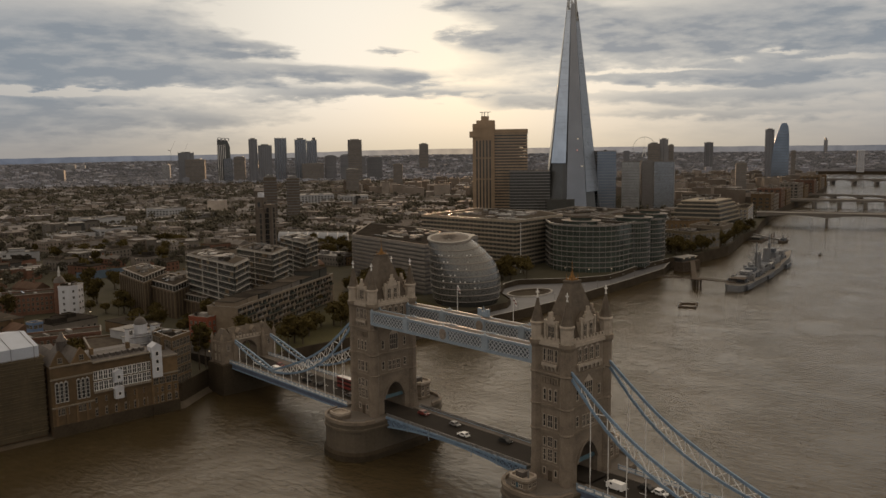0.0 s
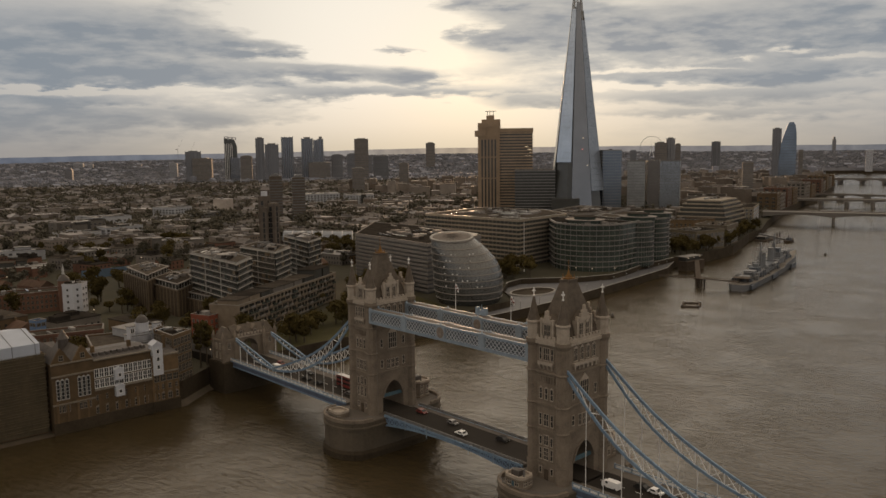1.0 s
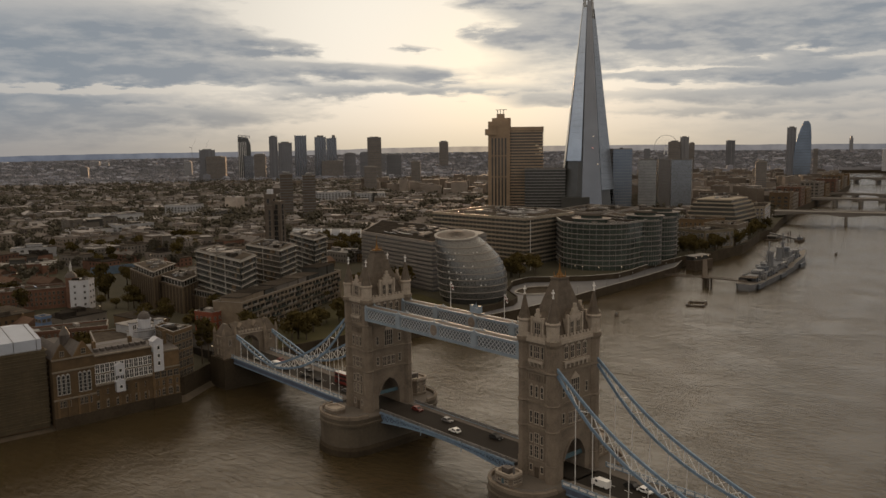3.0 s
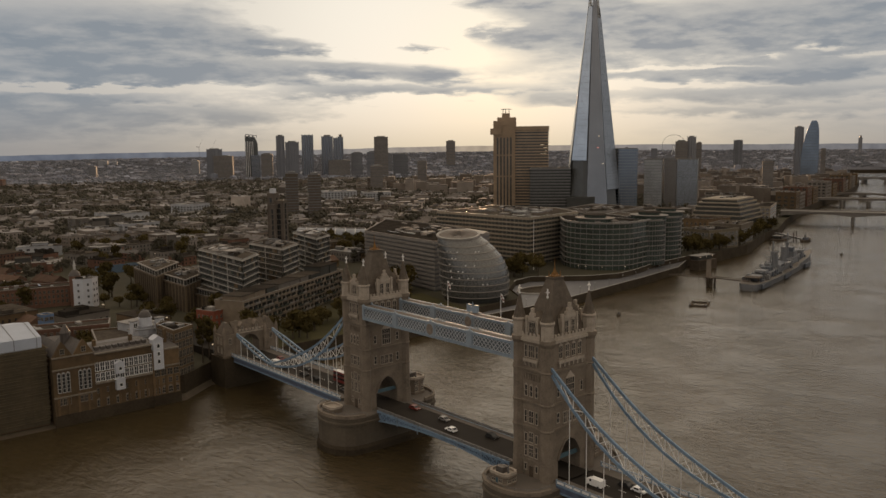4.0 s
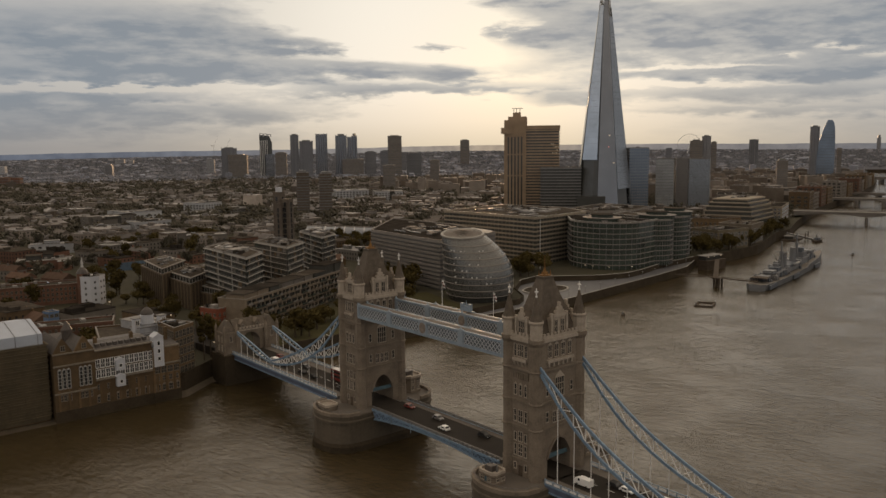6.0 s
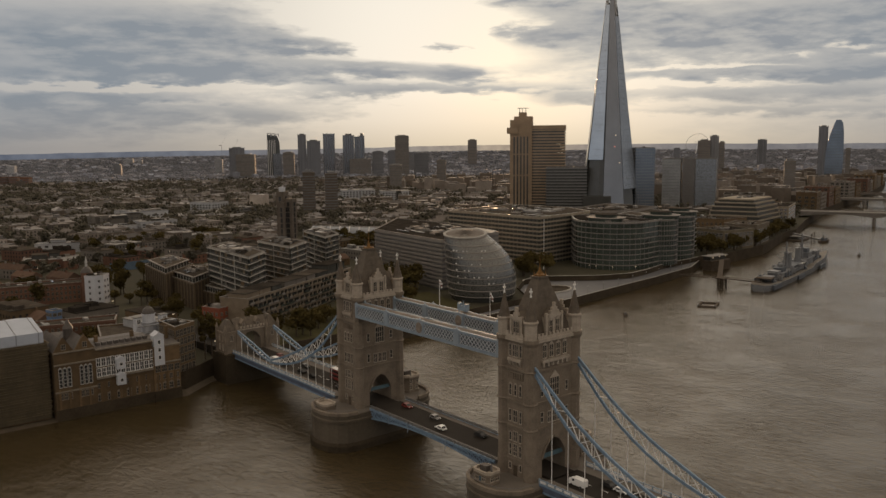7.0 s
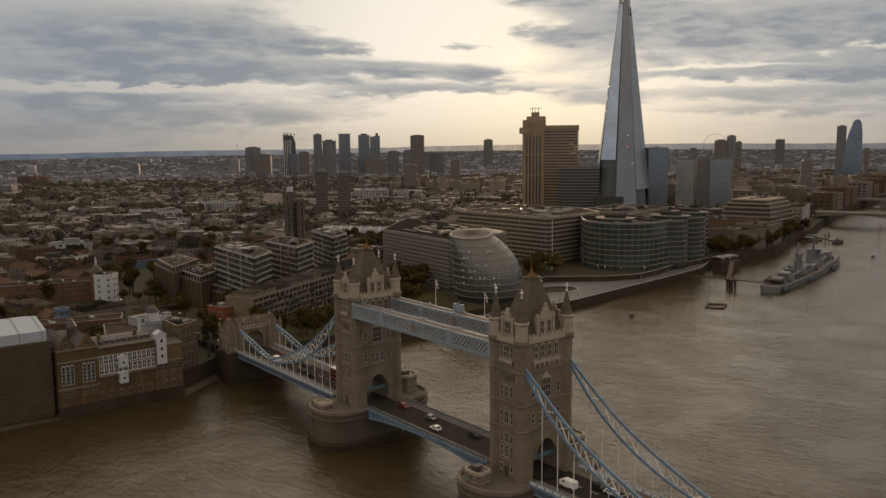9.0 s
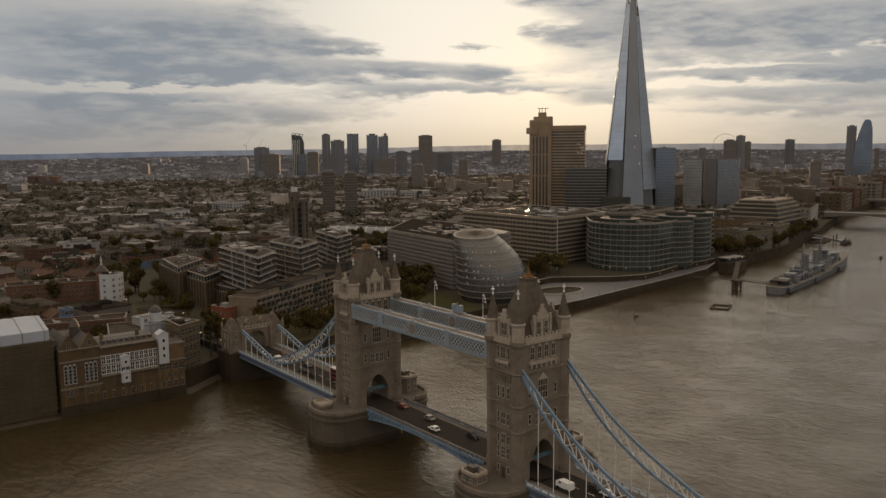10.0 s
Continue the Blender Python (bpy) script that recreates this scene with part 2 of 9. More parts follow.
RENDER_GREY = surf("grey_render", (0.125, 0.116, 0.106), 0.85, var=0.18, scale=0.2, fine=3, bump=0.1, rnd=0.3)
WHITE_WALL = surf("white_render", (0.48, 0.50, 0.545), 0.75, var=0.08, scale=0.2, fine=3, bump=0.08)
ROOF_FLAT = surf("flat_roof_felt", (0.058, 0.052, 0.046), 0.95, var=0.35, scale=0.15, fine=1.5, bump=0.15, rnd=0.5, spec=0)
ROOF_TILE = surf("roof_tile", (0.085, 0.056, 0.042), 0.85, var=0.25, scale=0.3, fine=3, bump=0.2, rnd=0.35, spec=0.12)
ROOF_PALE = surf("pale_metal_roof", (0.185, 0.18, 0.175), 0.7, var=0.25, scale=0.15, fine=1.5, bump=0.08, rnd=0.35)
SHEETING = surf("white_scaffold_sheeting", (0.37, 0.41, 0.48), 0.6, var=0.06, scale=0.15, fine=1, bump=0.1)
CONCRETE = surf("concrete", (0.175, 0.16, 0.145), 0.85, var=0.18, scale=0.15, fine=2, bump=0.15, spec=0.12)
BEIGE = surf("beige_cladding", (0.26, 0.225, 0.175), 0.7, var=0.12, scale=0.15, fine=2, bump=0.05, spec=0.12)
BAND = surf("pale_floor_edge", (0.35, 0.335, 0.31), 0.7, var=0.12, scale=0.2, fine=3, bump=0.05, spec=0.12)
BAND_DIM = surf("grey_floor_edge", (0.21, 0.195, 0.18), 0.7, var=0.14, scale=0.2, fine=3, bump=0.05, spec=0.12)
GLASS_DARK = glossy("dark_curtain_glass", (0.058, 0.06, 0.058), 0.15, rnd=0.2)
GLASS_GREEN = glossy("green_grey_glass", (0.06, 0.072, 0.066), 0.16, rnd=0.15)
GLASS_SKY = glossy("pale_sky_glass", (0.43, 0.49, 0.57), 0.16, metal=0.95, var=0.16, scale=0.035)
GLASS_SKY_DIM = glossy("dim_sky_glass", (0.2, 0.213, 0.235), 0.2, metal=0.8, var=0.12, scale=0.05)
GLASS_BLUE = glossy("blue_curtain_glass", (0.20, 0.245, 0.31), 0.2, metal=0.6, var=0.25, scale=0.04)
STEEL = surf("grey_steel", (0.17, 0.17, 0.17), 0.5, metal=0.3, var=0.15, bump=0.05)
SHIP_GREY = surf("ship_grey_paint", (0.15, 0.158, 0.17), 0.6, var=0.18, scale=0.15, fine=1.5, bump=0.08)
SHIP_BLUE = surf("ship_dark_camouflage", (0.085, 0.098, 0.118), 0.6, var=0.18, scale=0.15, fine=1.5, bump=0.08)
DECK_WOOD = surf("ship_deck_planks", (0.17, 0.155, 0.135), 0.8, var=0.15, scale=0.2, fine=4, bump=0.1)
TIMBER = surf("dark_wet_timber", (0.078, 0.062, 0.048), 0.8, var=0.3, scale=0.5, fine=3, bump=0.2, spec=0.1)
GROUND = surf("city_ground", (0.056, 0.049, 0.037), 0.95, var=0.45, scale=0.008, fine=0.05, bump=0.1, tint=(0.045, 0.052, 0.026), spec=0.12)
GRASS = surf("park_grass", (0.052, 0.048, 0.021), 0.95, var=0.3, scale=0.05, fine=0.8, bump=0.2, spec=0.12)
LEAF = surf("autumn_foliage", (0.066, 0.055, 0.023), 0.9, var=0.35, scale=0.2, fine=1.5, bump=0.2, rnd=0.3, island=0.1, spec=0)
BARK = surf("bark", (0.07, 0.055, 0.04), 0.9, var=0.3, scale=1, fine=6, bump=0.3)
# town and far tower colours, lifted a little to stand for haze
CITY_WALL = surf("town_house_wall", (0.158, 0.14, 0.124), 0.9, var=0.25, scale=0.05, fine=0.7, bump=0.1, island=0.42, spec=0.12, fleck=0.9)
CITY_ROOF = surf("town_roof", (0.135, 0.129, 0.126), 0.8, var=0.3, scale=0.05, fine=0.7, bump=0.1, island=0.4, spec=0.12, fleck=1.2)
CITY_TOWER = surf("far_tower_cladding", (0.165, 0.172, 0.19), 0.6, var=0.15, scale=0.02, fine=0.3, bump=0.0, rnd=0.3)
FRAME_GREY = surf("dull_white_frame", (0.36, 0.36, 0.35), 0.6, var=0.15, scale=0.4, fine=5, bump=0.05)
PALE_WALL = surf("pale_grey_render", (0.34, 0.355, 0.38), 0.75, var=0.15, scale=0.2, fine=3, bump=0.08, rnd=0.2)
# pale blue-grey of haze put into the outer town's colour
HAZED_TOWN = surf("hazed_outer_town", (0.225, 0.242, 0.288), 0.8, var=0.15, scale=0.01, fine=0.2, bump=0.0, island=0.12, spec=0.12, fleck=0.25)
BRIDGE_STONE = surf("grey_bridge_concrete", (0.15, 0.14, 0.128), 0.8, var=0.2, scale=0.1, fine=1.5, bump=0.1)
QUAY_STONE = surf("tide_stain_and_shade_stone", (0.048, 0.038, 0.026), 0.85, var=0.35, scale=0.1, fine=1.2, bump=0.3, spec=0.12)
# rim woods, with distance haze held in their base colour
HAZED_WOOD = surf("hazed_rim_wood", (0.135, 0.145, 0.168), 0.95, var=0.2, scale=0.02, fine=0.3, bump=0.0, island=0.1)
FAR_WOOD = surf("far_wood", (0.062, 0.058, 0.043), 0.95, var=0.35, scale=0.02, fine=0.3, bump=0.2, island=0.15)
RED_PAINT = surf("red_paint", (0.16, 0.022, 0.016), 0.4, var=0.08, bump=0.0)
CAR_PAINT = surf("car_paint", (0.15, 0.15, 0.16), 0.3, var=0.06, bump=0.0, rnd=0.9)
CAR_WHITE = surf("white_van_paint", (0.75, 0.75, 0.74), 0.35, var=0.05, bump=0.0)
TYRE = surf("tyre", (0.02, 0.02, 0.02), 0.9, var=0.1, bump=0.0)
WATER = water_material()
# dark tower glass, paled and blued to stand for haze
HAZED_GLASS = glossy("hazed_far_glass", (0.16, 0.168, 0.188), 0.4, metal=0.3, var=0.15, scale=0.03)
ZINC = surf("zinc_flashing", (0.4, 0.39, 0.375), 0.42, metal=0.85, var=0.2, scale=0.3, fine=2, bump=0.05)
PORTAL = surf("dull_teal_portal_paint", (0.07, 0.125, 0.155), 0.6, var=0.2, scale=0.4, fine=5, bump=0.05)
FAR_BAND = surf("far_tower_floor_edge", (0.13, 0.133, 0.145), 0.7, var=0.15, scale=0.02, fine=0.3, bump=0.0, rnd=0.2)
# far ground paled and blued to carry the haze
HAZED_GROUND = surf("hazed_suburb_ground", (0.14, 0.143, 0.16), 0.95, var=0.25, scale=0.006, fine=0.03, bump=0.0, spec=0.0)
SLAB_PALE = glossy("pale_grey_slab_glass", (0.30, 0.31, 0.315), 0.3, metal=0.5, var=0.3, scale=0.05)
SLAB_BROWN = glossy("brown_grey_slab_glass", (0.15, 0.14, 0.132), 0.3, metal=0.4, var=0.15, scale=0.05)
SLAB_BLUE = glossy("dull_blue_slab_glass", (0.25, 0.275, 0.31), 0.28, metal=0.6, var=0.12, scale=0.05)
LIT = bpy.data.materials.new("lit_lamp")
LIT.use_nodes = True
LIT.node_tree.nodes["Principled BSDF"].inputs["Emission Color"].default_value = (1.0, 0.72, 0.38, 1)
LIT.node_tree.nodes["Principled BSDF"].inputs["Emission Strength"].default_value = 0.5
LIT_RED = bpy.data.materials.new("red_signal_lamp")
LIT_RED.use_nodes = True
LIT_RED.node_tree.nodes["Principled BSDF"].inputs["Emission Color"].default_value = (1.0, 0.10, 0.05, 1)
LIT_RED.node_tree.nodes["Principled BSDF"].inputs["Emission Strength"].default_value = 0.6

# ---- tools ----


class Shape:
    """Gathers boxes, prisms, cones and bars in world coordinates, with a material slot each."""

    def __init__(self):
        self.v, self.f, self.s = [], [], []

    def add(self, verts, faces, slot=0):
        k = len(self.v)
        self.v += [tuple(p) for p in verts]
        self.f += [tuple(i + k for i in f) for f in faces]
        self.s += [slot] * len(faces)
        return self

    def box(self, c, size, turn=0.0, slot=0):
        x, y, z = (s / 2 for s in size)
        ca, sa = math.cos(turn), math.sin(turn)
        pts = [(c[0] + ca * a * x - sa * b * y, c[1] + sa * a * x + ca * b * y, c[2] + d * z) for d in (-1, 1) for a, b in ((-1, -1), (1, -1), (1, 1), (-1, 1))]
        return self.add(pts, [(3, 2, 1, 0), (4, 5, 6, 7), (0, 1, 5, 4), (1, 2, 6, 5), (2, 3, 7, 6), (3, 0, 4, 7)], slot)

    def span(self, x0, x1, y0, y1, z0, z1, slot=0):
        return self.box(((x0 + x1) / 2, (y0 + y1) / 2, (z0 + z1) / 2), (x1 - x0, y1 - y0, z1 - z0), 0, slot)

    def loft(self, rings, slot=0, caps=True):
        n = len(rings[0])
        pts = [p for r in rings for p in r]
        faces = [(k * n + i, k * n + (i + 1) % n, (k + 1) * n + (i + 1) % n, (k + 1) * n + i) for k in range(len(rings) - 1) for i in range(n)]
        if caps:
            faces += [tuple(range(n - 1, -1, -1)), tuple((len(rings) - 1) * n + i for i in range(n))]
        return self.add(pts, faces, slot)

    def prism(self, poly, z0, z1, slot=0, grow=0.0):
        poly = outline(poly, grow) if grow else ccw(poly)
        return self.loft([[(x, y, z) for x, y in poly] for z in (z0, z1)], slot)

    def cone(self, c, r0, r1, z0, z1, n=8, turn=0.0, slot=0):
        return self.loft([[(c[0] + r * math.cos(turn + i * math.tau / n), c[1] + r * math.sin(turn + i * math.tau / n), z) for i in range(n)] for r, z in ((r0, z0), (max(r1, 1e-3), z1))], slot)

    def bar(self, p, q, w=0.2, h=None, slot=0):
        p, q = Vector(p), Vector(q)
        d = (q - p).normalized()
        side = d.cross((0, 0, 1))
        side = side.normalized() if side.length > 1e-4 else Vector((1, 0, 0))
        up = side.cross(d)
        a, b = side * w / 2, up * (h or w) / 2
        return self.loft([[e - a - b, e + a - b, e + a + b, e - a + b] for e in (p, q)], slot)

    def chain(self, pts, w, h, slot=0):
        for p, q in zip(pts, pts[1:]):
            self.bar(p, q, w, h, slot)
        return self

    def tube(self, pts, w, h, slot=0):
        """One bent bar through the points."""
        pts = [Vector(p) for p in pts]
        rings = []
        for i, p in enumerate(pts):
            d = (pts[min(i + 1, len(pts) - 1)] - pts[max(i - 1, 0)]).normalized()
            side = d.cross((0, 0, 1)).normalized()
            up = side.cross(d)
            a, b = side * w / 2, up * h / 2
            rings.append([p - a - b, p + a - b, p + a + b, p - a + b])
        return self.loft(rings, slot)

    def gable(self, c, size, rise, turn=0.0, slot=0, over=0.3):
        """A pitched roof with its ridge along the first size."""
        x, y = size[0] / 2 + over, size[1] / 2 + over
        ca, sa = math.cos(turn), math.sin(turn)
        loc = [(-x, -y, 0), (x, -y, 0), (x, y, 0), (-x, y, 0), (-x, 0, rise), (x, 0, rise)]
        pts = [(c[0] + ca * a - sa * b, c[1] + sa * a + ca * b, c[2] + d) for a, b, d in loc]
        return self.add(pts, [(3, 2, 1, 0), (0, 1, 5, 4), (2, 3, 4, 5), (1, 2, 5), (3, 0, 4)], slot)


def ccw(poly):
    area = sum(a[0] * b[1] - b[0] * a[1] for a, b in zip(poly, list(poly[1:]) + [poly[0]]))
    return list(poly) if area > 0 else list(poly)[::-1]


def outline(poly, d):
    """The plan grown by d metres."""
    poly = ccw(poly)
    out = []
    for i, p in enumerate(poly):
        a, b = Vector(poly[i - 1]), Vector(poly[(i + 1) % len(poly)])
        p = Vector(p)
        u, v = (p - a).normalized(), (b - p).normalized()
        n1, n2 = Vector((u.y, -u.x)), Vector((v.y, -v.x))
        n = (n1 + n2)
        n = n / max(n.length_squared / 2, 0.4)
        out.append(tuple(p + n * d))
    return out


def place(ob):
    at = Vector((0, 0, 0))
    while ob:
        at += ob.location
        ob = ob.parent
    return at


def mesh_of(name, shape, materials, origin=(0, 0, 0)):
    me = bpy.data.meshes.new(name)
    o = Vector(origin)
    me.from_pydata([Vector(p) - o for p in shape.v], [], shape.f)
    for m in materials if isinstance(materials, (list, tuple)) else [materials]:
        me.materials.append(m)
    me.polygons.foreach_set("material_index", shape.s)
    me.update()
    return me


def thing(name, at, label, category, group="", kind=""):
    ob = new(name)
    ob.empty_display_size = 0.5
    ob.location = at
    return tagged(ob, label, category, group, kind)


def part(name, shape, materials, parent, label="", kind=""):
    ob = new(name, mesh_of(name, shape, materials, place(parent)))
    ob.parent = parent
    return tagged(ob, label, kind=kind)


def single(name, shape, materials, at, label="", category="", kind="", group=""):
    ob = new(name, mesh_of(name, shape, materials, at))
    ob.location = at
    return tagged(ob, label, category, group, kind)


def piece(name, mesh, parent, at, turn=0.0):
    """A part that shares its mesh with others like it."""
    ob = new(name, mesh)
    ob.parent = parent
    ob.location = Vector(at) - place(parent)
    ob.rotation_euler[2] = turn
    return ob


WINDOWS = {}


def window_mesh(w, h, lights=2, rows=2, frame=None, arch=False, d=0.22, surround=0.16):
    """A window that faces -y: a surround that stands proud, mullions and panes set back."""
    key = (round(w, 2), round(h, 2), lights, rows, frame.name if frame else "", arch)
    if key in WINDOWS:
        return WINDOWS[key]
    s = Shape()
    e, m = surround, 0.06
    xs, zs = [-w / 2 - e, -w / 2], [-e * 1.4, 0.0]
    for i in range(1, lights):
        xs += [-w / 2 + w * i / lights - m, -w / 2 + w * i / lights + m]
    for i in range(1, rows):
        zs += [h * i / rows - m, h * i / rows + m]
    xs += [w / 2, w / 2 + e]
    zs += [h, h + e]
    index = {}

    def vert(x, y, z):
        key = (round(x, 3), round(y, 3), round(z, 3))
        if key not in index:
            index[key] = len(s.v)
            s.v.append(key)
        return index[key]

    def quad(pts, slot):
        s.f.append(tuple(vert(*q) for q in pts))
        s.s.append(slot)

    for i in range(len(xs) - 1):
        for j in range(len(zs) - 1):
            x0, x1, z0, z1 = xs[i], xs[i + 1], zs[j], zs[j + 1]
            pane = i % 2 == 1 and j % 2 == 1
            y = -0.02 if pane else -d
            quad([(x0, y, z0), (x1, y, z0), (x1, y, z1), (x0, y, z1)], 1 if pane else 0)
            if pane:
                for a, b in (((x0, z0), (x1, z0)), ((x1, z0), (x1, z1)), ((x1, z1), (x0, z1)), ((x0, z1), (x0, z0))):
                    quad([(a[0], -d, a[1]), (b[0], -d, b[1]), (b[0], y, b[1]), (a[0], y, a[1])], 0)
    x0, x1, z0, z1 = xs[0], xs[-1], zs[0], zs[-1]
    for a, b in (((x0, z0), (x1, z0)), ((x1, z0), (x1, z1)), ((x1, z1), (x0, z1)), ((x0, z1), (x0, z0))):
        quad([(b[0], -d, b[1]), (a[0], -d, a[1]), (a[0], 0.05, a[1]), (b[0], 0.05, b[1])], 0)
    if arch:
        top, mid = h + e + w * 0.55, 0.0
        quad([(x0, -d, z1), (x1, -d, z1), (mid, -d, top)], 0)
        quad([(x1, -d, z1), (x1, 0.05, z1), (mid, 0.05, top), (mid, -d, top)], 0)
        quad([(x0, 0.05, z1), (x0, -d, z1), (mid, -d, top), (mid, 0.05, top)], 0)
    WINDOWS[key] = mesh_of("window", s, [frame or STONE_LIGHT, PANE])
    return WINDOWS[key]


def windows_on(parent, p, q, zs, count, mesh, margin=0.0, name="window"):
    """Windows at even steps along the wall from p to q, seen with p on the left, at the sill heights zs."""
    p, q = Vector((*p, 0)), Vector((*q, 0))
    d = q - p
    turn = math.atan2(d.y, d.x)
    for z in zs:
        for i in range(count):
            at = p + d * ((margin + (i + 0.5) / count * (1 - 2 * margin)))
            piece(name, mesh, parent, (at.x, at.y, z), turn)

# ---- ground and river ----
# the south bank, from downstream to upstream: x of the quay at y
QUAY = [(-700, -134), (-100, -134), (-31, -134), (-14, -146), (12, -146), (30, -150), (120, -150), (190, -156), (200, -162), (215, -185), (240, -204), (259, -208), (276, -195), (294, -181), (318, -173), (340, -176), (372, -184), (433, -190), (473, -188), (537, -194), (574, -207), (646, -234), (690, -242), (790, -284), (892, -322), (978, -352), (1169, -407), (1320, -445), (1675, -562), (1900, -650), (2139, -761), (2390, -880), (2640, -990), (2700, -900), (2760, -400), (2820, 300), (4900, 900)]


def quay_x(y):
    for (a, p), (b, q) in zip(QUAY, QUAY[1:]):
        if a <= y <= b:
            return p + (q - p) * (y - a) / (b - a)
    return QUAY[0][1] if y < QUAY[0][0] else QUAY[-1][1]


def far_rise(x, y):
    """Low hills at the rim of the basin."""
    dx, dy = x - 190, y + 165
    d = math.hypot(dx, dy)
    az = math.degrees(math.atan2(-dx, dy))
    top = 55 + 29 * min(1, max(0, (78 - az) / 30)) - 8 * min(1, max(0, (35 - az) / 18)) + 4 * noise.noise((az * 0.09, 2.0, 0.0))
    k = min(1, max(0, (d - 2700) / 1450))
    return 0.66 * top * k * k * (3 - 2 * k)


def ridge_top(az):
    """Height of the last ridge, by its bearing."""
    top = 55 + 29 * min(1, max(0, (78 - az) / 30)) - 8 * min(1, max(0, (35 - az) / 18)) + 3 * noise.noise((az * 0.09, 2.0, 0.0)) + 2.2 * noise.noise((az * 0.7, 5.0, 0.0))
    return 109 - (95 - top) * 1.12 + 8 * min(1, max(0, (az - 58) / 14))


LAND = 8.0


def build_ground():
    s = Shape()
    rows = [y for y, _ in QUAY]
    ys = sorted(set(rows + list(range(-700, 4901, 150))))
    frac = [0, 0.004, 0.02, 0.06, 0.12, 0.2, 0.3, 0.42, 0.55, 0.7, 0.85, 1.0]
    verts, faces = [], []
    for y in ys:
        x0 = quay_x(y)
        west = -4900.0
        for k in frac:
            x = x0 + (west - x0) * k
            verts.append((x, y, LAND + far_rise(x, y) if k else LAND))
    n = len(frac)
    for j in range(len(ys) - 1):
        for i in range(n - 1):
            a = j * n + i
            faces.append((a, a + n, a + n + 1, a + 1))
    s.add(verts, faces)
    # beyond 2.2 km the ground takes the haze-paled colour
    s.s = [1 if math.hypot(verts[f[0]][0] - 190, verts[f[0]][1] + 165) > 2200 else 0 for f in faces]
    single("ground", s, [GROUND, HAZED_GROUND], (0, 0, 0), "dark brown city ground with streets and yards", "ground", "structure")
    # the river wall
    w = Shape()
    for (a, p), (b, q) in zip(QUAY, QUAY[1:]):
        w.add([(p, a, -2), (q, b, -2), (q, b, LAND + 0.9), (p, a, LAND + 0.9), (p - 0.7, a, LAND + 0.9), (q - 0.7, b, LAND + 0.9), (q - 0.7, b, LAND - 0.4), (p - 0.7, a, LAND - 0.4)], [(3, 2, 1, 0), (4, 5, 2, 3), (7, 6, 5, 4)])
    single("quay_wall", w, QUAY_STONE, (0, 0, 0), "tide-stained stone river wall with a low parapet", "river wall", "structure")
    n = Shape()
    n.span(142, 900, -700, 700, -2, LAND)
    single("ground_north", n, GROUND, (142, 0, LAND), "dark ground of the near bank", "ground", "structure")
    b = Shape()
    b.add([(-4900, -900, 0), (900, -900, 0), (900, 4950, 0), (-4900, 4950, 0)], [(0, 1, 2, 3)])
    single("river_water", b, WATER, (0, 0, 0), "brown tidal river, rippled, reflecting the evening sky", "water", "structure")
    # muddy foreshore under the walls downstream of the bridge
    m = Shape()
    m.add([(-134, -200, 1.2), (-134, -31, 1.2), (-146, -14, 1.2), (-146, 12, 1.2), (-141, 12, -0.3), (-140, -16, -0.3), (-127, -33, -0.3), (-128, -200, -0.3)], [(7, 6, 5, 4, 3, 2, 1, 0)])
    single("foreshore", m, surf("river_mud", (0.075, 0.06, 0.042), 0.7, var=0.3, scale=0.2, fine=1.5, bump=0.3), (-134, -100, 0), "dark wet mud at the foot of the river wall", "mud", "structure")


def build_ridge():
    """The last hills, 4.7 km off: evening haze and sun glow put into a glowing colour."""
    m = bpy.data.materials.new("hazy_hills")
    m.use_nodes = True
    t = m.node_tree
    t.nodes.clear()
    where = node(t, "ShaderNodeTexCoord").outputs["Object"]
    split = node(t, "ShaderNodeSeparateXYZ")
    t.links.new(where, split.inputs[0])
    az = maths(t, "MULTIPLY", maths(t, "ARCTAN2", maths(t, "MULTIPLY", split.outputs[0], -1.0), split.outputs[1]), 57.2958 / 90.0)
    # bearing sets the painted haze tint, warmest under the sun
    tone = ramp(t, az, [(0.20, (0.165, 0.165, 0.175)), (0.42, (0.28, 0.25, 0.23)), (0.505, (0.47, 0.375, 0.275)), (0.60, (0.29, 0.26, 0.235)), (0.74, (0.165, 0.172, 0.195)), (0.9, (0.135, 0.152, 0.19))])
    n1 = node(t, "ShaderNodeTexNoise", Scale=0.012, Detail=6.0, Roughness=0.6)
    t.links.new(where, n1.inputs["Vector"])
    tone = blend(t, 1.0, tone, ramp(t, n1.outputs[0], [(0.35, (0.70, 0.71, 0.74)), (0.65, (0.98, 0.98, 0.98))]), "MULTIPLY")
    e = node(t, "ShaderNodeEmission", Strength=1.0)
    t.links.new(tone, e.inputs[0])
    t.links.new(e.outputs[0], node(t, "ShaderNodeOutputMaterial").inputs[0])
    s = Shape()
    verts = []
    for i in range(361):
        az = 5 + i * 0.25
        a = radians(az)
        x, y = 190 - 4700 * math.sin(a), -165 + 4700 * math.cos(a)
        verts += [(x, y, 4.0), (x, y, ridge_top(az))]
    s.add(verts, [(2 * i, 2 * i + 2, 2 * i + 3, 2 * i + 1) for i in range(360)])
    single("backdrop", s, m, (190, -165, 0), "blue-grey backdrop hills with haze painted in along the horizon", "hills", "structure")


build_ground()
build_ridge()

# ---- the bridge ----
PARAPET_GREY = surf("dull_blue_grey_parapet", (0.14, 0.137, 0.135), 0.6, var=0.25, scale=0.5, fine=5, bump=0.05)
TX = 41.15          # towers stand at x = -TX and TX
ROAD = 13.2


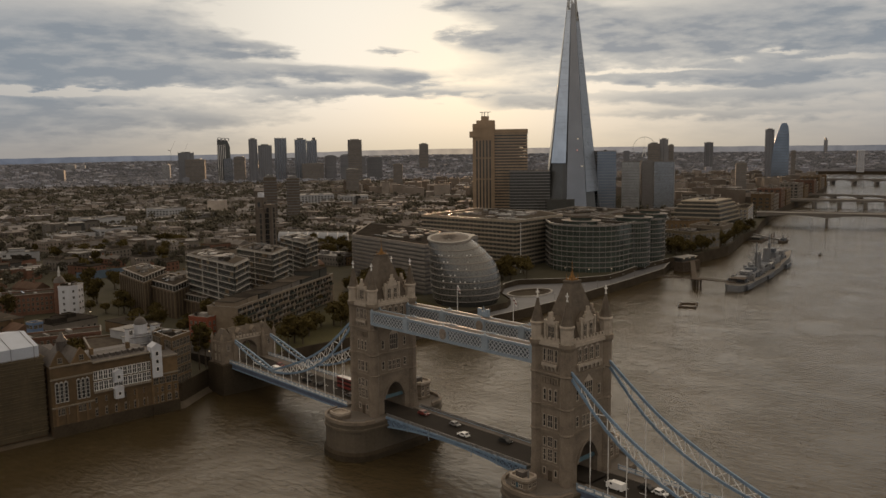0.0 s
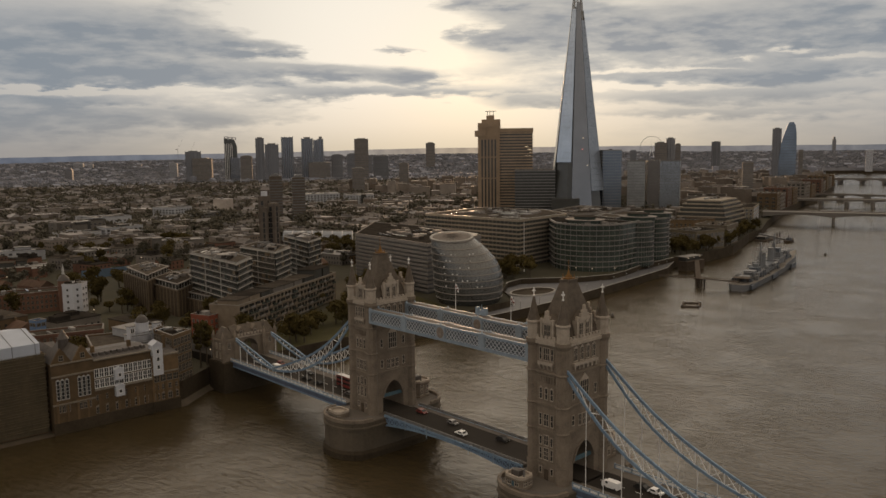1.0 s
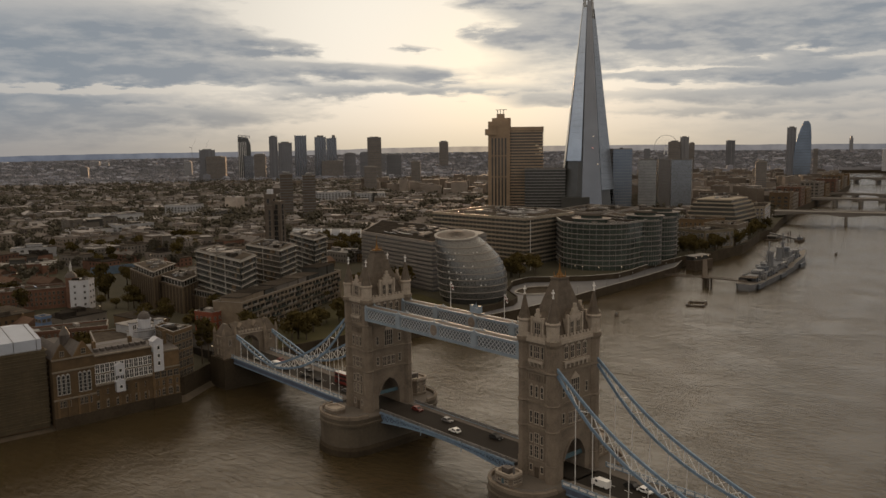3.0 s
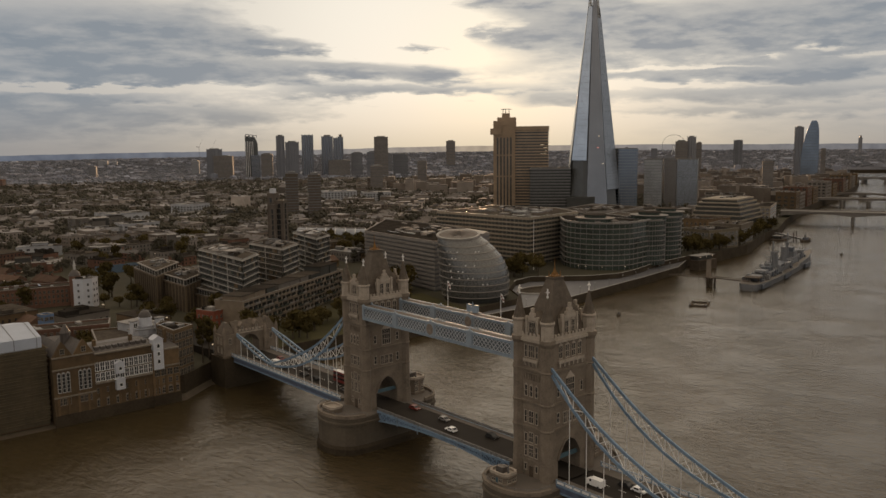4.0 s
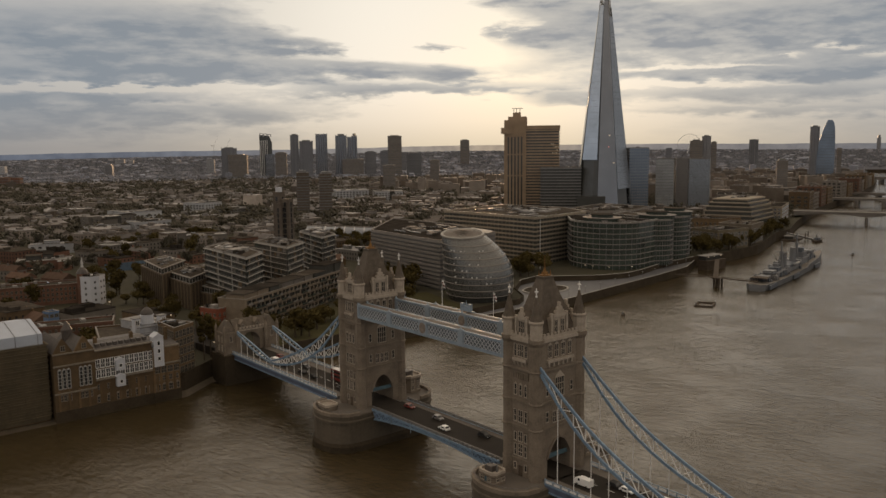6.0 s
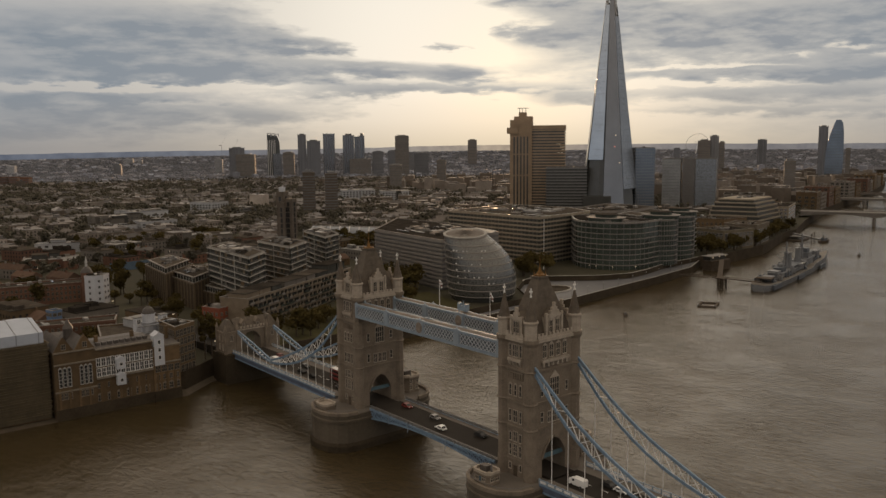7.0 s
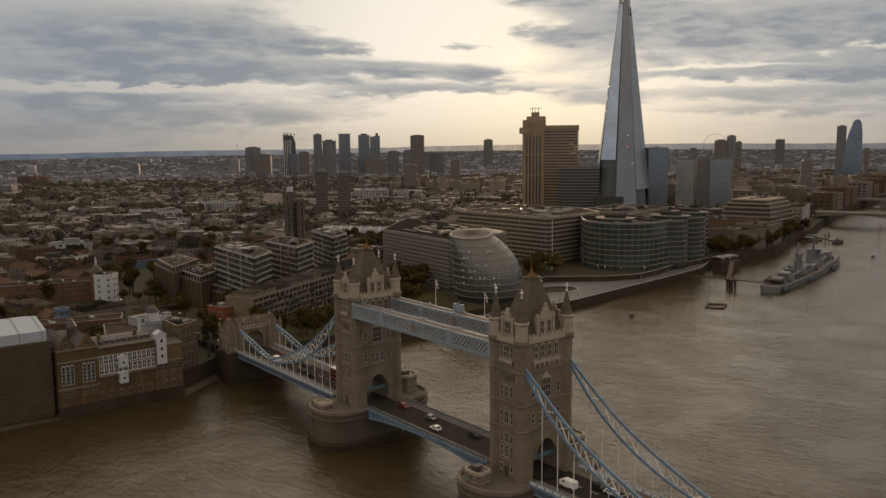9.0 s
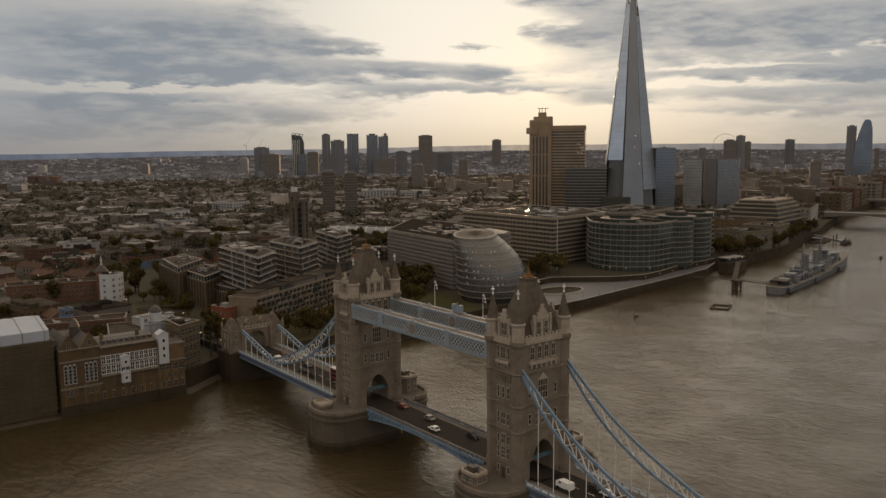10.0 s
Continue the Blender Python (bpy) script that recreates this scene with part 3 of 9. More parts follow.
def rounded_plan(cx, hx, y_flat, y_tip, n=9):
    pts = []
    for sign in (1, -1):
        for i in range(n + 1):
            a = math.pi * i / n
            pts.append((cx + sign * hx * math.cos(a), sign * (y_flat + (y_tip - y_flat) * math.sin(a) ** 0.85)))
    return pts


PIER_STONE = surf("brown_granite_pier", (0.1, 0.083, 0.062), 0.85, var=0.35, scale=0.12, fine=1.2, bump=0.4, tint=(0.07, 0.058, 0.042))


def build_pier(cx):
    root = thing("bridge_pier", (cx, 0, 0), "massive rounded grey granite bridge pier standing in the river", "bridge pier", "river piers")
    s = Shape()
    prof = [(-2, 0.7), (2.0, 0.7), (2.8, 0.2), (3.0, 0.0), (9.8, 0.0), (10.0, 0.4), (10.8, 0.4), (11.0, 0.0), (12.4, 0.0)]
    rings = [[(x, y, z) for x, y in rounded_plan(cx, 10.7 + g, 13, 22.5 + g)] for z, g in prof]
    s.loft(rings[3:])
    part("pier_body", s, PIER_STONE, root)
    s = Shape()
    s.loft(rings[:4])
    part("tide_base", s, QUAY_STONE, root, "dark wet tide-stained base")
    o, n = rounded_plan(cx, 10.95, 13, 22.75), rounded_plan(cx, 10.1, 13, 21.8)
    for half in (range(0, 10), range(10, 20)):
        p = Shape()
        ring_pts = [[(*o[j], 12.4), (*o[j], 13.5), (*n[j], 13.5), (*n[j], 12.4)] for j in half]
        p.loft(ring_pts)
        part("parapet", p, STONE, root)
    t = Shape()
    t.prism(rounded_plan(cx, 10.0, 13, 21.7), 12.4, 12.46)
    part("paving", t, PAVING, root)
    o = rounded_plan(cx, 10.3, 13, 22.0)
    for half in (range(0, 10), range(10, 20)):
        r = Shape()
        r.tube([(*o[j], 14.2) for j in half], 0.1, 0.1)
        rail = part("railing", r, PARAPET_GREY, root, "grey-blue painted railing")
        for j in half:
            r = Shape()
            r.bar((*o[j], 13.4), (*o[j], 14.2), 0.1)
            part("railing_post", r, PARAPET_GREY, rail)


def build_cabin(cx, cy, lx, ly, top):
    """A stone control cabin on a pier end: chamfered walls, a corbelled cornice, a parapet and a stair head."""
    root = thing("control_cabin", (cx, cy, 12.46), "stone bridge control cabin with mullioned windows and flat roof", "cabin", "pier cabins")
    c = min(lx, ly) * 0.22
    plan = lambda g: [(cx + a * (lx / 2 + g) - (a * c if k else 0), cy + b * (ly / 2 + g) - (0 if k else b * c)) for a, b, k in ((1, -1, 0), (1, 1, 0), (1, 1, 1), (-1, 1, 1), (-1, 1, 0), (-1, -1, 0), (-1, -1, 1), (1, -1, 1))]
    s = Shape()
    s.loft([[(*p, z) for p in plan(g)] for z, g in ((12.46, 0.25), (13.1, 0.25), (13.2, 0.0), (top - 0.9, 0.0), (top - 0.5, 0.4), (top, 0.4))])
    part("wall", s, STONE, root)
    k = Shape()
    k.loft([[(*p, z) for p in plan(g)] for z, g in ((top, 0.3), (top + 0.7, 0.3), (top + 0.7, -0.2), (top + 0.02, -0.2))])
    part("parapet", k, STONE_LIGHT, root)
    if top > 14.6:
        r = Shape()
        r.span(cx - lx * 0.3, cx + lx * 0.12, cy - ly * 0.2, cy + ly * 0.22, top, top + 1.5)
        part("stair_head", r, SLATE, root)
        r = Shape()
        r.cone((cx + lx * 0.3, cy), 0.28, 0.22, top, top + 2.4, 8)
        part("flue", r, PARAPET_GREY, root)
        m = window_mesh(1.1, 1.5, 2, 2)
        for z in (13.6, 15.9) if top > 17 else (13.5,):
            for a in (-0.2, 0.2):
                for b in (-1, 1):
                    piece("window", m, root, (cx + a * lx, cy + b * ly / 2, z), 0.0 if b < 0 else math.pi)
                    piece("window", m, root, (cx + b * lx / 2, cy + a * ly, z), b * math.pi / 2)
    d = Shape()
    d.span(cx - 0.5, cx + 0.5, cy - ly / 2 - 0.08, cy - ly / 2 + 0.1, 12.46, min(14.5, top - 0.6))
    part("door", d, PORTAL, root, "teal painted door")


def build_tower(cx):
    root = thing("bridge_tower", (cx, 0, 12.4), "gothic stone bridge tower with corner turrets and a steep slate roof", "bridge tower", "main bridge towers")
    # shaft with the road arch through it
    hx, hy, top = 5.6, 9.1, 50.8
    prof = [(-hy, 12.4), (-4.6, 12.4), (-4.6, 17.4)]
    for i in range(1, 8):
        a = i / 8
        prof.append((-4.6 * (1 - a) ** 1.0 * (1 + 0.35 * a), 17.4 + 5.5 * math.sin(a * math.pi / 2)))
    prof.append((0, 23.1))
    prof += [(-y, z) for y, z in prof[-2::-1]]
    prof += [(hy, top), (-hy, top)]
    s = Shape()
    s.loft([[(cx + x, y, z) for y, z in prof] for x in (-hx, hx)])
    s.f = [f[::-1] for f in s.f]
    part("shaft", s, STONE, root)
    # arch mouldings on both road faces
    for sx in (-1, 1):
        a = Shape()
        inner = prof[2:-4]
        for (y0, z0), (y1, z1) in zip(inner, inner[1:]):
            a.bar((cx + sx * (hx + 0.12), y0 * 1.04, z0 + 0.2), (cx + sx * (hx + 0.12), y1 * 1.04, z1 + 0.2), 0.5, 0.55)
        part("arch_moulding", a, STONE, root)
        g = Shape()
        g.span(cx + sx * 4.6 - 0.2, cx + sx * 4.6 + 0.2, -4.5, 4.5, 17.3, 18.5)
        part("portal_girder", g, PORTAL, root, "dull teal girder across the road arch")
    # string courses
    for z, h, o in ((16.9, 0.45, 0.3), (26.2, 0.6, 0.4), (33.3, 0.6, 0.4), (42.2, 0.7, 0.5), (50.2, 0.9, 0.7)):
        sides = [((cx - hx, cx + hx, sy * hy - o, sy * hy + o), True) for sy in (-1, 1)] + [((cx + sx * hx - o, cx + sx * hx + o, -hy, hy), z > 18) for sx in (-1, 1)]
        for (x0, x1, y0, y1), wanted in sides:
            if wanted:
                c = Shape()
                c.span(x0, x1, y0, y1, z, z + h)
                part("string_course", c, STONE_LIGHT if z > 50 else STONE, root)
    # corner turrets
    for sx in (-1, 1):
        for sy in (-1, 1):
            c = (cx + sx * 5.03, sy * 8.5)
            t = Shape()
            t.cone(c, 1.95, 1.95, 12.4, 17.3, 8, math.pi / 8)
            t.cone(c, 1.78, 1.78, 17.3, 50.2, 8, math.pi / 8)
            for z in (26.2, 33.3, 42.2):
                t.cone(c, 1.8, 2.1, z, z + 0.35, 8, math.pi / 8)
                t.cone(c, 2.1, 1.9, z + 0.35, z + 0.7, 8, math.pi / 8)
            t.cone(c, 1.8, 2.3, 49.4, 50.4, 8, math.pi / 8)
            t.cone(c, 2.3, 2.3, 50.4, 51.3, 8, math.pi / 8)
            turret = part("turret", t, STONE, root)
            u = Shape()
            u.cone(c, 1.8, 1.8, 51.3, 55.6, 8, math.pi / 8)
            u.cone(c, 1.8, 2.15, 55.2, 55.9, 8, math.pi / 8)
            u.cone(c, 2.15, 2.0, 55.9, 56.3, 8, math.pi / 8)
            part("drum", u, STONE_LIGHT, turret)
            k = Shape()
            k.loft([[(c[0] + r * math.cos(i * math.pi / 4 + math.pi / 8), c[1] + r * math.sin(i * math.pi / 4 + math.pi / 8), z) for i in range(8)] for r, z in ((1.85, 56.3), (1.35, 57.9), (0.85, 60.0), (0.4, 62.0), (0.16, 63.0))])
            part("spire", k, TOWER_SLATE, turret, "slate-grey stone spire")
            f = Shape()
            f.cone(c, 0.3, 0.3, 62.6, 63.0, 6)
            f.bar((*c, 62.9), (*c, 65.0), 0.22)
            f.bar((c[0] - 0.55, c[1], 64.1), (c[0] + 0.55, c[1], 64.1), 0.22)
            f.bar((c[0], c[1] - 0.55, 64.1), (c[0], c[1] + 0.55, 64.1), 0.22)
            part("cross_finial", f, WHITE_PAINT, turret, "pale stone cross finial")
    # battlements
    b = Shape()
    for sy in (-1, 1):
        b.span(cx - 3.4, cx + 3.4, sy * 9.35 - 0.2, sy * 9.35 + 0.2, 51.1, 51.9)
        for i in range(5):
            x = cx - 2.8 + i * 1.4
            b.span(x - 0.4, x + 0.4, sy * 9.35 - 0.2, sy * 9.35 + 0.2, 51.9, 52.6)
    for sx in (-1, 1):
        b.span(cx + sx * 5.85 - 0.2, cx + sx * 5.85 + 0.2, -6.9, 6.9, 51.1, 51.9)
        for i in range(10):
            y = -6.3 + i * 1.4
            b.span(cx + sx * 5.85 - 0.2, cx + sx * 5.85 + 0.2, y - 0.4, y + 0.4, 51.9, 52.6)
    part("parapet", b, STONE_LIGHT, root, "pale battlemented parapet")
    # main roof, slightly hollow in profile
    r = Shape()
    ring = lambda ax, ay, z: [(cx - ax, -ay, z), (cx + ax, -ay, z), (cx + ax, ay, z), (cx - ax, ay, z)]
    r.loft([ring(4.7, 8.0, 51.0), ring(4.5, 7.6, 52.2), ring(3.2, 5.3, 58.0), ring(2.1, 3.2, 63.0), ring(1.35, 1.9, 66.4), ring(1.6, 2.1, 66.4), ring(1.6, 2.1, 66.9)])
    part("roof", r, TOWER_SLATE, root, "steep dark slate pavilion roof")
    g = Shape()
    g.loft([ring(1.05, 1.35, 66.9), ring(1.05, 1.35, 67.2), ring(0.5, 0.6, 67.4), ring(0.32, 0.36, 68.2), ring(0.14, 0.15, 69.2), ring(0.05, 0.05, 70.8)])
    for sx in (-1, 1):
        for sy in (-1, 1):
            g.cone((cx + sx * 0.95, sy * 1.25), 0.17, 0.03, 67.1, 68.5, 6)
    for sx in (-1, 0, 1):
        for sy in (-1, 0, 1):
            if (sx == 0) != (sy == 0):
                g.cone((cx + sx * 0.95, sy * 1.25), 0.18, 0.05, 67.1, 67.9, 5)
    g.bar((cx, 0, 70.2), (cx, 0, 72.2), 0.11)
    g.bar((cx - 0.35, 0, 71.4), (cx + 0.35, 0, 71.4), 0.11)
    part("gilded_crown", g, GOLD, root, "gilded crown and finial")
    # dormers
    for sx in (-1, 1):
        d = Shape()
        x = cx + sx * 5.3
        d.span(min(x, x - sx * 4.2), max(x, x - sx * 4.2), -2.9, 2.9, 51.0, 56.4)
        d.span(x - 0.35, x + 0.35, -3.3, -2.6, 51.0, 57.6)
        d.span(x - 0.35, x + 0.35, 2.6, 3.3, 51.0, 57.6)
        for w, z0, z1 in ((2.4, 56.4, 57.3), (1.7, 57.3, 58.2), (1.0, 58.2, 59.1), (0.4, 59.1, 60.4)):
            d.span(x - 0.35, x + 0.35, -w, w, z0, z1)
        dormer = part("dormer", d, STONE_LIGHT, root, "stepped stone dormer gable")
        c = Shape()
        c.gable((cx + sx * 3.2, 0, 56.4), (4.0, 5.4), 2.4)
        part("dormer_roof", c, TOWER_SLATE, dormer)
        m = window_mesh(1.25, 3.3, 2, 2, arch=True)
        for y in (-1.3, 1.3):
            piece("window", m, dormer, (x + sx * 0.02, y, 52.3), sx * math.pi / 2)
    for sy in (-1, 1):
        d = Shape()
        y = sy * 8.8
        d.span(cx - 1.9, cx + 1.9, min(y, y - sy * 4.4), max(y, y - sy * 4.4), 51.0, 55.9)
        for sx in (-1, 1):
            d.span(cx + sx * 2.0 - 0.3, cx + sx * 2.0 + 0.3, y - 0.35, y + 0.35, 51.0, 57.0)
        for w, z0, z1 in ((1.5, 55.9, 56.9), (0.9, 56.9, 57.9), (0.4, 57.9, 59.3)):
            d.span(cx - w, cx + w, y - 0.35, y + 0.35, z0, z1)
        dormer = part("dormer", d, STONE_LIGHT, root, "stepped stone dormer gable")
        c = Shape()
        c.gable((cx, sy * 6.6, 55.9), (4.2, 3.6), 2.2, math.pi / 2)
        part("dormer_roof", c, TOWER_SLATE, dormer)
        piece("window", window_mesh(2.0, 3.2, 3, 2), dormer, (cx, y + sy * 0.02, 52.2), math.pi if sy > 0 else 0.0)
    # windows of the narrow river faces
    for sy in (-1, 1):
        y, turn = sy * 9.1, (math.pi if sy > 0 else 0.0)
        rows = [(45.9, ((0, window_mesh(1.9, 3.2, 3, 2)), (-2.0, window_mesh(0.7, 3.2, 1, 2)), (2.0, window_mesh(0.7, 3.2, 1, 2)))),
                (35.1, tuple((k, window_mesh(0.8, 2.9, 1, 2, arch=True)) for k in (-1.9, 0, 1.9))),
                (27.7, ((0, window_mesh(1.5, 3.2, 2, 2)), (-2.0, window_mesh(0.75, 3.2, 1, 2)), (2.0, window_mesh(0.75, 3.2, 1, 2)))),
                (22.3, ((0, window_mesh(1.4, 2.6, 2, 2)), (-1.9, window_mesh(0.75, 2.2, 1, 1)), (1.9, window_mesh(0.75, 2.2, 1, 1)))),
                (18.2, ((0, window_mesh(1.4, 3.2, 2, 3)), (-1.9, window_mesh(0.75, 3.0, 1, 2)), (1.9, window_mesh(0.75, 3.0, 1, 2)))),
                (14.2, ((-2.0, window_mesh(0.75, 1.7, 1, 1)), (2.0, window_mesh(0.75, 1.7, 1, 1))))]
        for z, row in rows:
            for x, m in row:
                piece("window", m, root, (cx + x, y, z), turn)
        dr = Shape()
        dr.span(cx - 0.7, cx + 0.7, y - 0.12, y + 0.12, 12.46, 15.4)
        part("door", dr, TIMBER, root, "dark timber door")
        bal = Shape()
        bal.span(cx - 2.6, cx + 2.6, y - 0.75, y + 0.75, 44.6, 45.4)
        for i in range(4):
            x = cx - 2.1 + i * 1.4
            bal.loft([[(x - 0.25, y - 0.2, 43.4), (x + 0.25, y - 0.2, 43.4), (x + 0.25, y + 0.2, 43.4), (x - 0.25, y + 0.2, 43.4)], [(x - 0.25, y - 0.7, 44.6), (x + 0.25, y - 0.7, 44.6), (x + 0.25, y + 0.7, 44.6), (x - 0.25, y + 0.7, 44.6)]])
        part("balcony", bal, STONE_LIGHT, root, "small corbelled stone balcony")
        fr = Shape()
        for i in range(7):
            x = cx - 2.7 + i * 0.9
            fr.span(x - 0.16, x + 0.16, y - 0.3, y + 0.3, 39.6, 41.4)
        fr.span(cx - 3.1, cx + 3.1, y - 0.35, y + 0.35, 41.4, 41.8)
        part("corbel_frieze", fr, STONE, root)
    # windows of the road faces
    for sx in (-1, 1):
        x, turn = cx + sx * hx, sx * math.pi / 2
        for y in (-3.9, -1.3, 1.3, 3.9):
            piece("window", window_mesh(1.35, 3.3, 2, 2, arch=True), root, (x, y, 45.8), turn)
        for y in (-4.8, 4.8):
            piece("window", window_mesh(0.9, 2.6, 1, 2), root, (x, y, 35.4), turn)
            piece("window", window_mesh(0.9, 2.6, 1, 2), root, (x, y, 28.2), turn)
        piece("window", window_mesh(3.4, 5.2, 4, 3, arch=True), root, (x, 0, 34.6), turn)
        for y in (-1.9, 0.0, 1.9):
            piece("window", window_mesh(1.2, 3.0, 2, 2), root, (x, y, 27.6), turn)
        bal = Shape()
        bal.span(x - 0.8, x + 0.8, -5.2, 5.2, 44.5, 45.3)
        for i in range(6):
            y = -4.5 + i * 1.8
            bal.span(x - 0.55, x + 0.55, y - 0.25, y + 0.25, 43.4, 44.5)
        part("balcony", bal, STONE_LIGHT, root, "long corbelled stone balcony")


def lattice(s, x0, x1, y, z0, z1, n, w=0.17, slot=0):
    """Crossing flats in two rows of diamonds, one welded sheet 12 cm thick."""
    step, zs = (x1 - x0) / n, (z0, (z0 + z1) / 2, z1)
    index = {}

    def vert(x, d, z):
        key = (round(x, 3), round(y + d, 3), round(z, 3))
        if key not in index:
            index[key] = len(s.v)
            s.v.append(key)
        return index[key]

    def sheet(pts, edges):
        for d, order in ((-0.06, 1), (0.06, -1)):
            s.f.append(tuple(vert(p[0], d, p[1]) for p in pts[::order]))
            s.s.append(slot)
        for a, b in edges:
            s.f.append((vert(a[0], 0.06, a[1]), vert(b[0], 0.06, b[1]), vert(b[0], -0.06, b[1]), vert(a[0], -0.06, a[1])))
            s.s.append(slot)

    def joint(x, z):
        return {"n": (x, z + w), "e": (x + w, z), "s": (x, z - w), "w": (x - w, z)}

    for i in range(n):
        for lo, hi in zip(zs, zs[1:]):
            m = joint(x0 + (i + 0.5) * step, (lo + hi) / 2)
            sheet([m["w"], m["s"], m["e"], m["n"]], [])
            for cx, cz, c1, c2, m1, m2 in ((0, lo, "e", "n", "s", "w"), (1, lo, "n", "w", "e", "s"), (1, hi, "w", "s", "n", "e"), (0, hi, "s", "e", "w", "n")):
                c = joint(x0 + (i + cx) * step, cz)
                sheet([c[c1], m[m1], m[m2], c[c2]], [(c[c1], m[m1]), (m[m2], c[c2])])
    for i in range(n + 1):
        for z in zs:
            c = joint(x0 + i * step, z)
            sheet([c["w"], c["s"], c["e"], c["n"]], [])


CREST = surf("brown_gilt_crest_paint", (0.21, 0.175, 0.145), 0.6, var=0.3, scale=0.8, fine=5, bump=0.1)
LATTICE_POST = surf("light_blue_post_paint", (0.245, 0.295, 0.345), 0.55, var=0.15, scale=0.4, fine=5, bump=0.05)


def build_walkway(sy):
    root = thing("high_walkway", (0, sy * 8.0, 44.6), "high covered footbridge of pale blue lattice girders between towers", "walkway", "high walkways")
    y0, y1 = sorted((sy * 6.2, sy * 9.7))
    L = 35.6
    f = Shape()
    f.span(-L, L, y0, y1, 44.55, 45.0)
    part("floor", f, BLUE, root)
    for y in (y0, y1):
        for z0, z1, nm in ((44.5, 45.4, "bottom_chord"), (48.5, 49.3, "top_chord")):
            c = Shape()
            c.span(-L, L, y - 0.28, y + 0.28, z0, z1)
            part(nm, c, BLUE_PALE, root)
        edges = [-L + 1.4, -18.8, -16.2, -2.2, 2.2, 16.2, 18.8, L - 1.4]
        for a, b in ((0, 1), (2, 3), (4, 5), (6, 7)):
            p = Shape()
            lattice(p, edges[a], edges[b], y, 45.4, 48.5, 10)
            part("lattice_panel", p, LATTICE, root, "pale lattice panel")
        for a, b in ((-L, -L + 1.4), (-18.8, -16.2), (-2.2, 2.2), (16.2, 18.8), (L - 1.4, L)):
            p = Shape()
            p.span(a, b, y - 0.24, y + 0.24, 45.4, 48.5)
            p.span(a + 0.3, b - 0.3, y - 0.36, y + 0.36, 45.0, 49.5)
            p.cone(((a + b) / 2, y), 0.45, 0.1, 49.5, 50.1, 4, math.pi / 4)
            part("post", p, LATTICE_POST, root)
        o = sy * (1 if (y == y1) == (sy > 0) else -1)
        e = Shape()
        n = 14
        for k, r in ((0.46, 1.55), (0.58, 1.1)):
            e.loft([[(r * math.cos(i * math.tau / n), y + d, 47.0 + r * 1.1 * math.sin(i * math.tau / n)) for i in range(n)] for d in (-k, k)], 0 if r > 1 else 1)
        part("crest", e, [CREST, STONE_LIGHT], root, "painted coat of arms panel")
    i = Shape()
    i.span(-L, L, y0 + 0.5, y1 - 0.5, 45.0, 48.9)
    part("glazed_wall", i, WALK_DARK, root)
    r = Shape()
    ym = (y0 + y1) / 2
    r.loft([[(x, y0 + 0.3, 48.8), (x, y1 - 0.3, 48.8), (x, y1 - 0.3, 49.15), (x, ym, 49.5), (x, y0 + 0.3, 49.15)] for x in (-L, L)])
    part("roof", r, WALK_ROOF, root, "low brown sheet roof")
    if sy < 0:
        return
    c = Shape()
    c.span(-2.2, -1.2, ym - 0.6, ym + 0.6, 49.9, 52.2)
    c.span(1.2, 2.2, ym - 0.6, ym + 0.6, 49.9, 52.2)
    c.span(-1.2, 1.2, ym - 0.4, ym + 0.4, 49.9, 51.4)
    c.cone((0, ym), 0.3, 0.05, 51.4, 53.2, 6)
    part("roof_cresting", c, BLUE_PALE, root)


TOP = [(47.0, 44.4), (53.5, 39.2), (60.0, 34.0), (69.5, 28.2), (78.0, 24.4), (86.0, 21.2), (93.0, 18.6), (100.0, 16.6)]
BOTTOM = [(47.0, 43.2), (52.5, 36.9), (59.3, 30.2), (68.4, 24.4), (75.5, 21.0), (85.0, 17.9), (93.0, 16.2), (100.0, 15.6)]


def curve_z(pts, x):
    for (a, p), (b, q) in zip(pts, pts[1:]):
        if a <= x <= b:
            return p + (q - p) * (x - a) / (b - a)
    return pts[-1][1]


def smooth_chord(pts, n):
    xs = [pts[0][0] + (pts[-1][0] - pts[0][0]) * i / n for i in range(n + 1)]
    z = [curve_z(pts, x) for x in xs]
    for _ in range(2):
        z = [z[0]] + [(z[i - 1] + 2 * z[i] + z[i + 1]) / 4 for i in range(1, n)] + [z[-1]]
    return list(zip(xs, z))


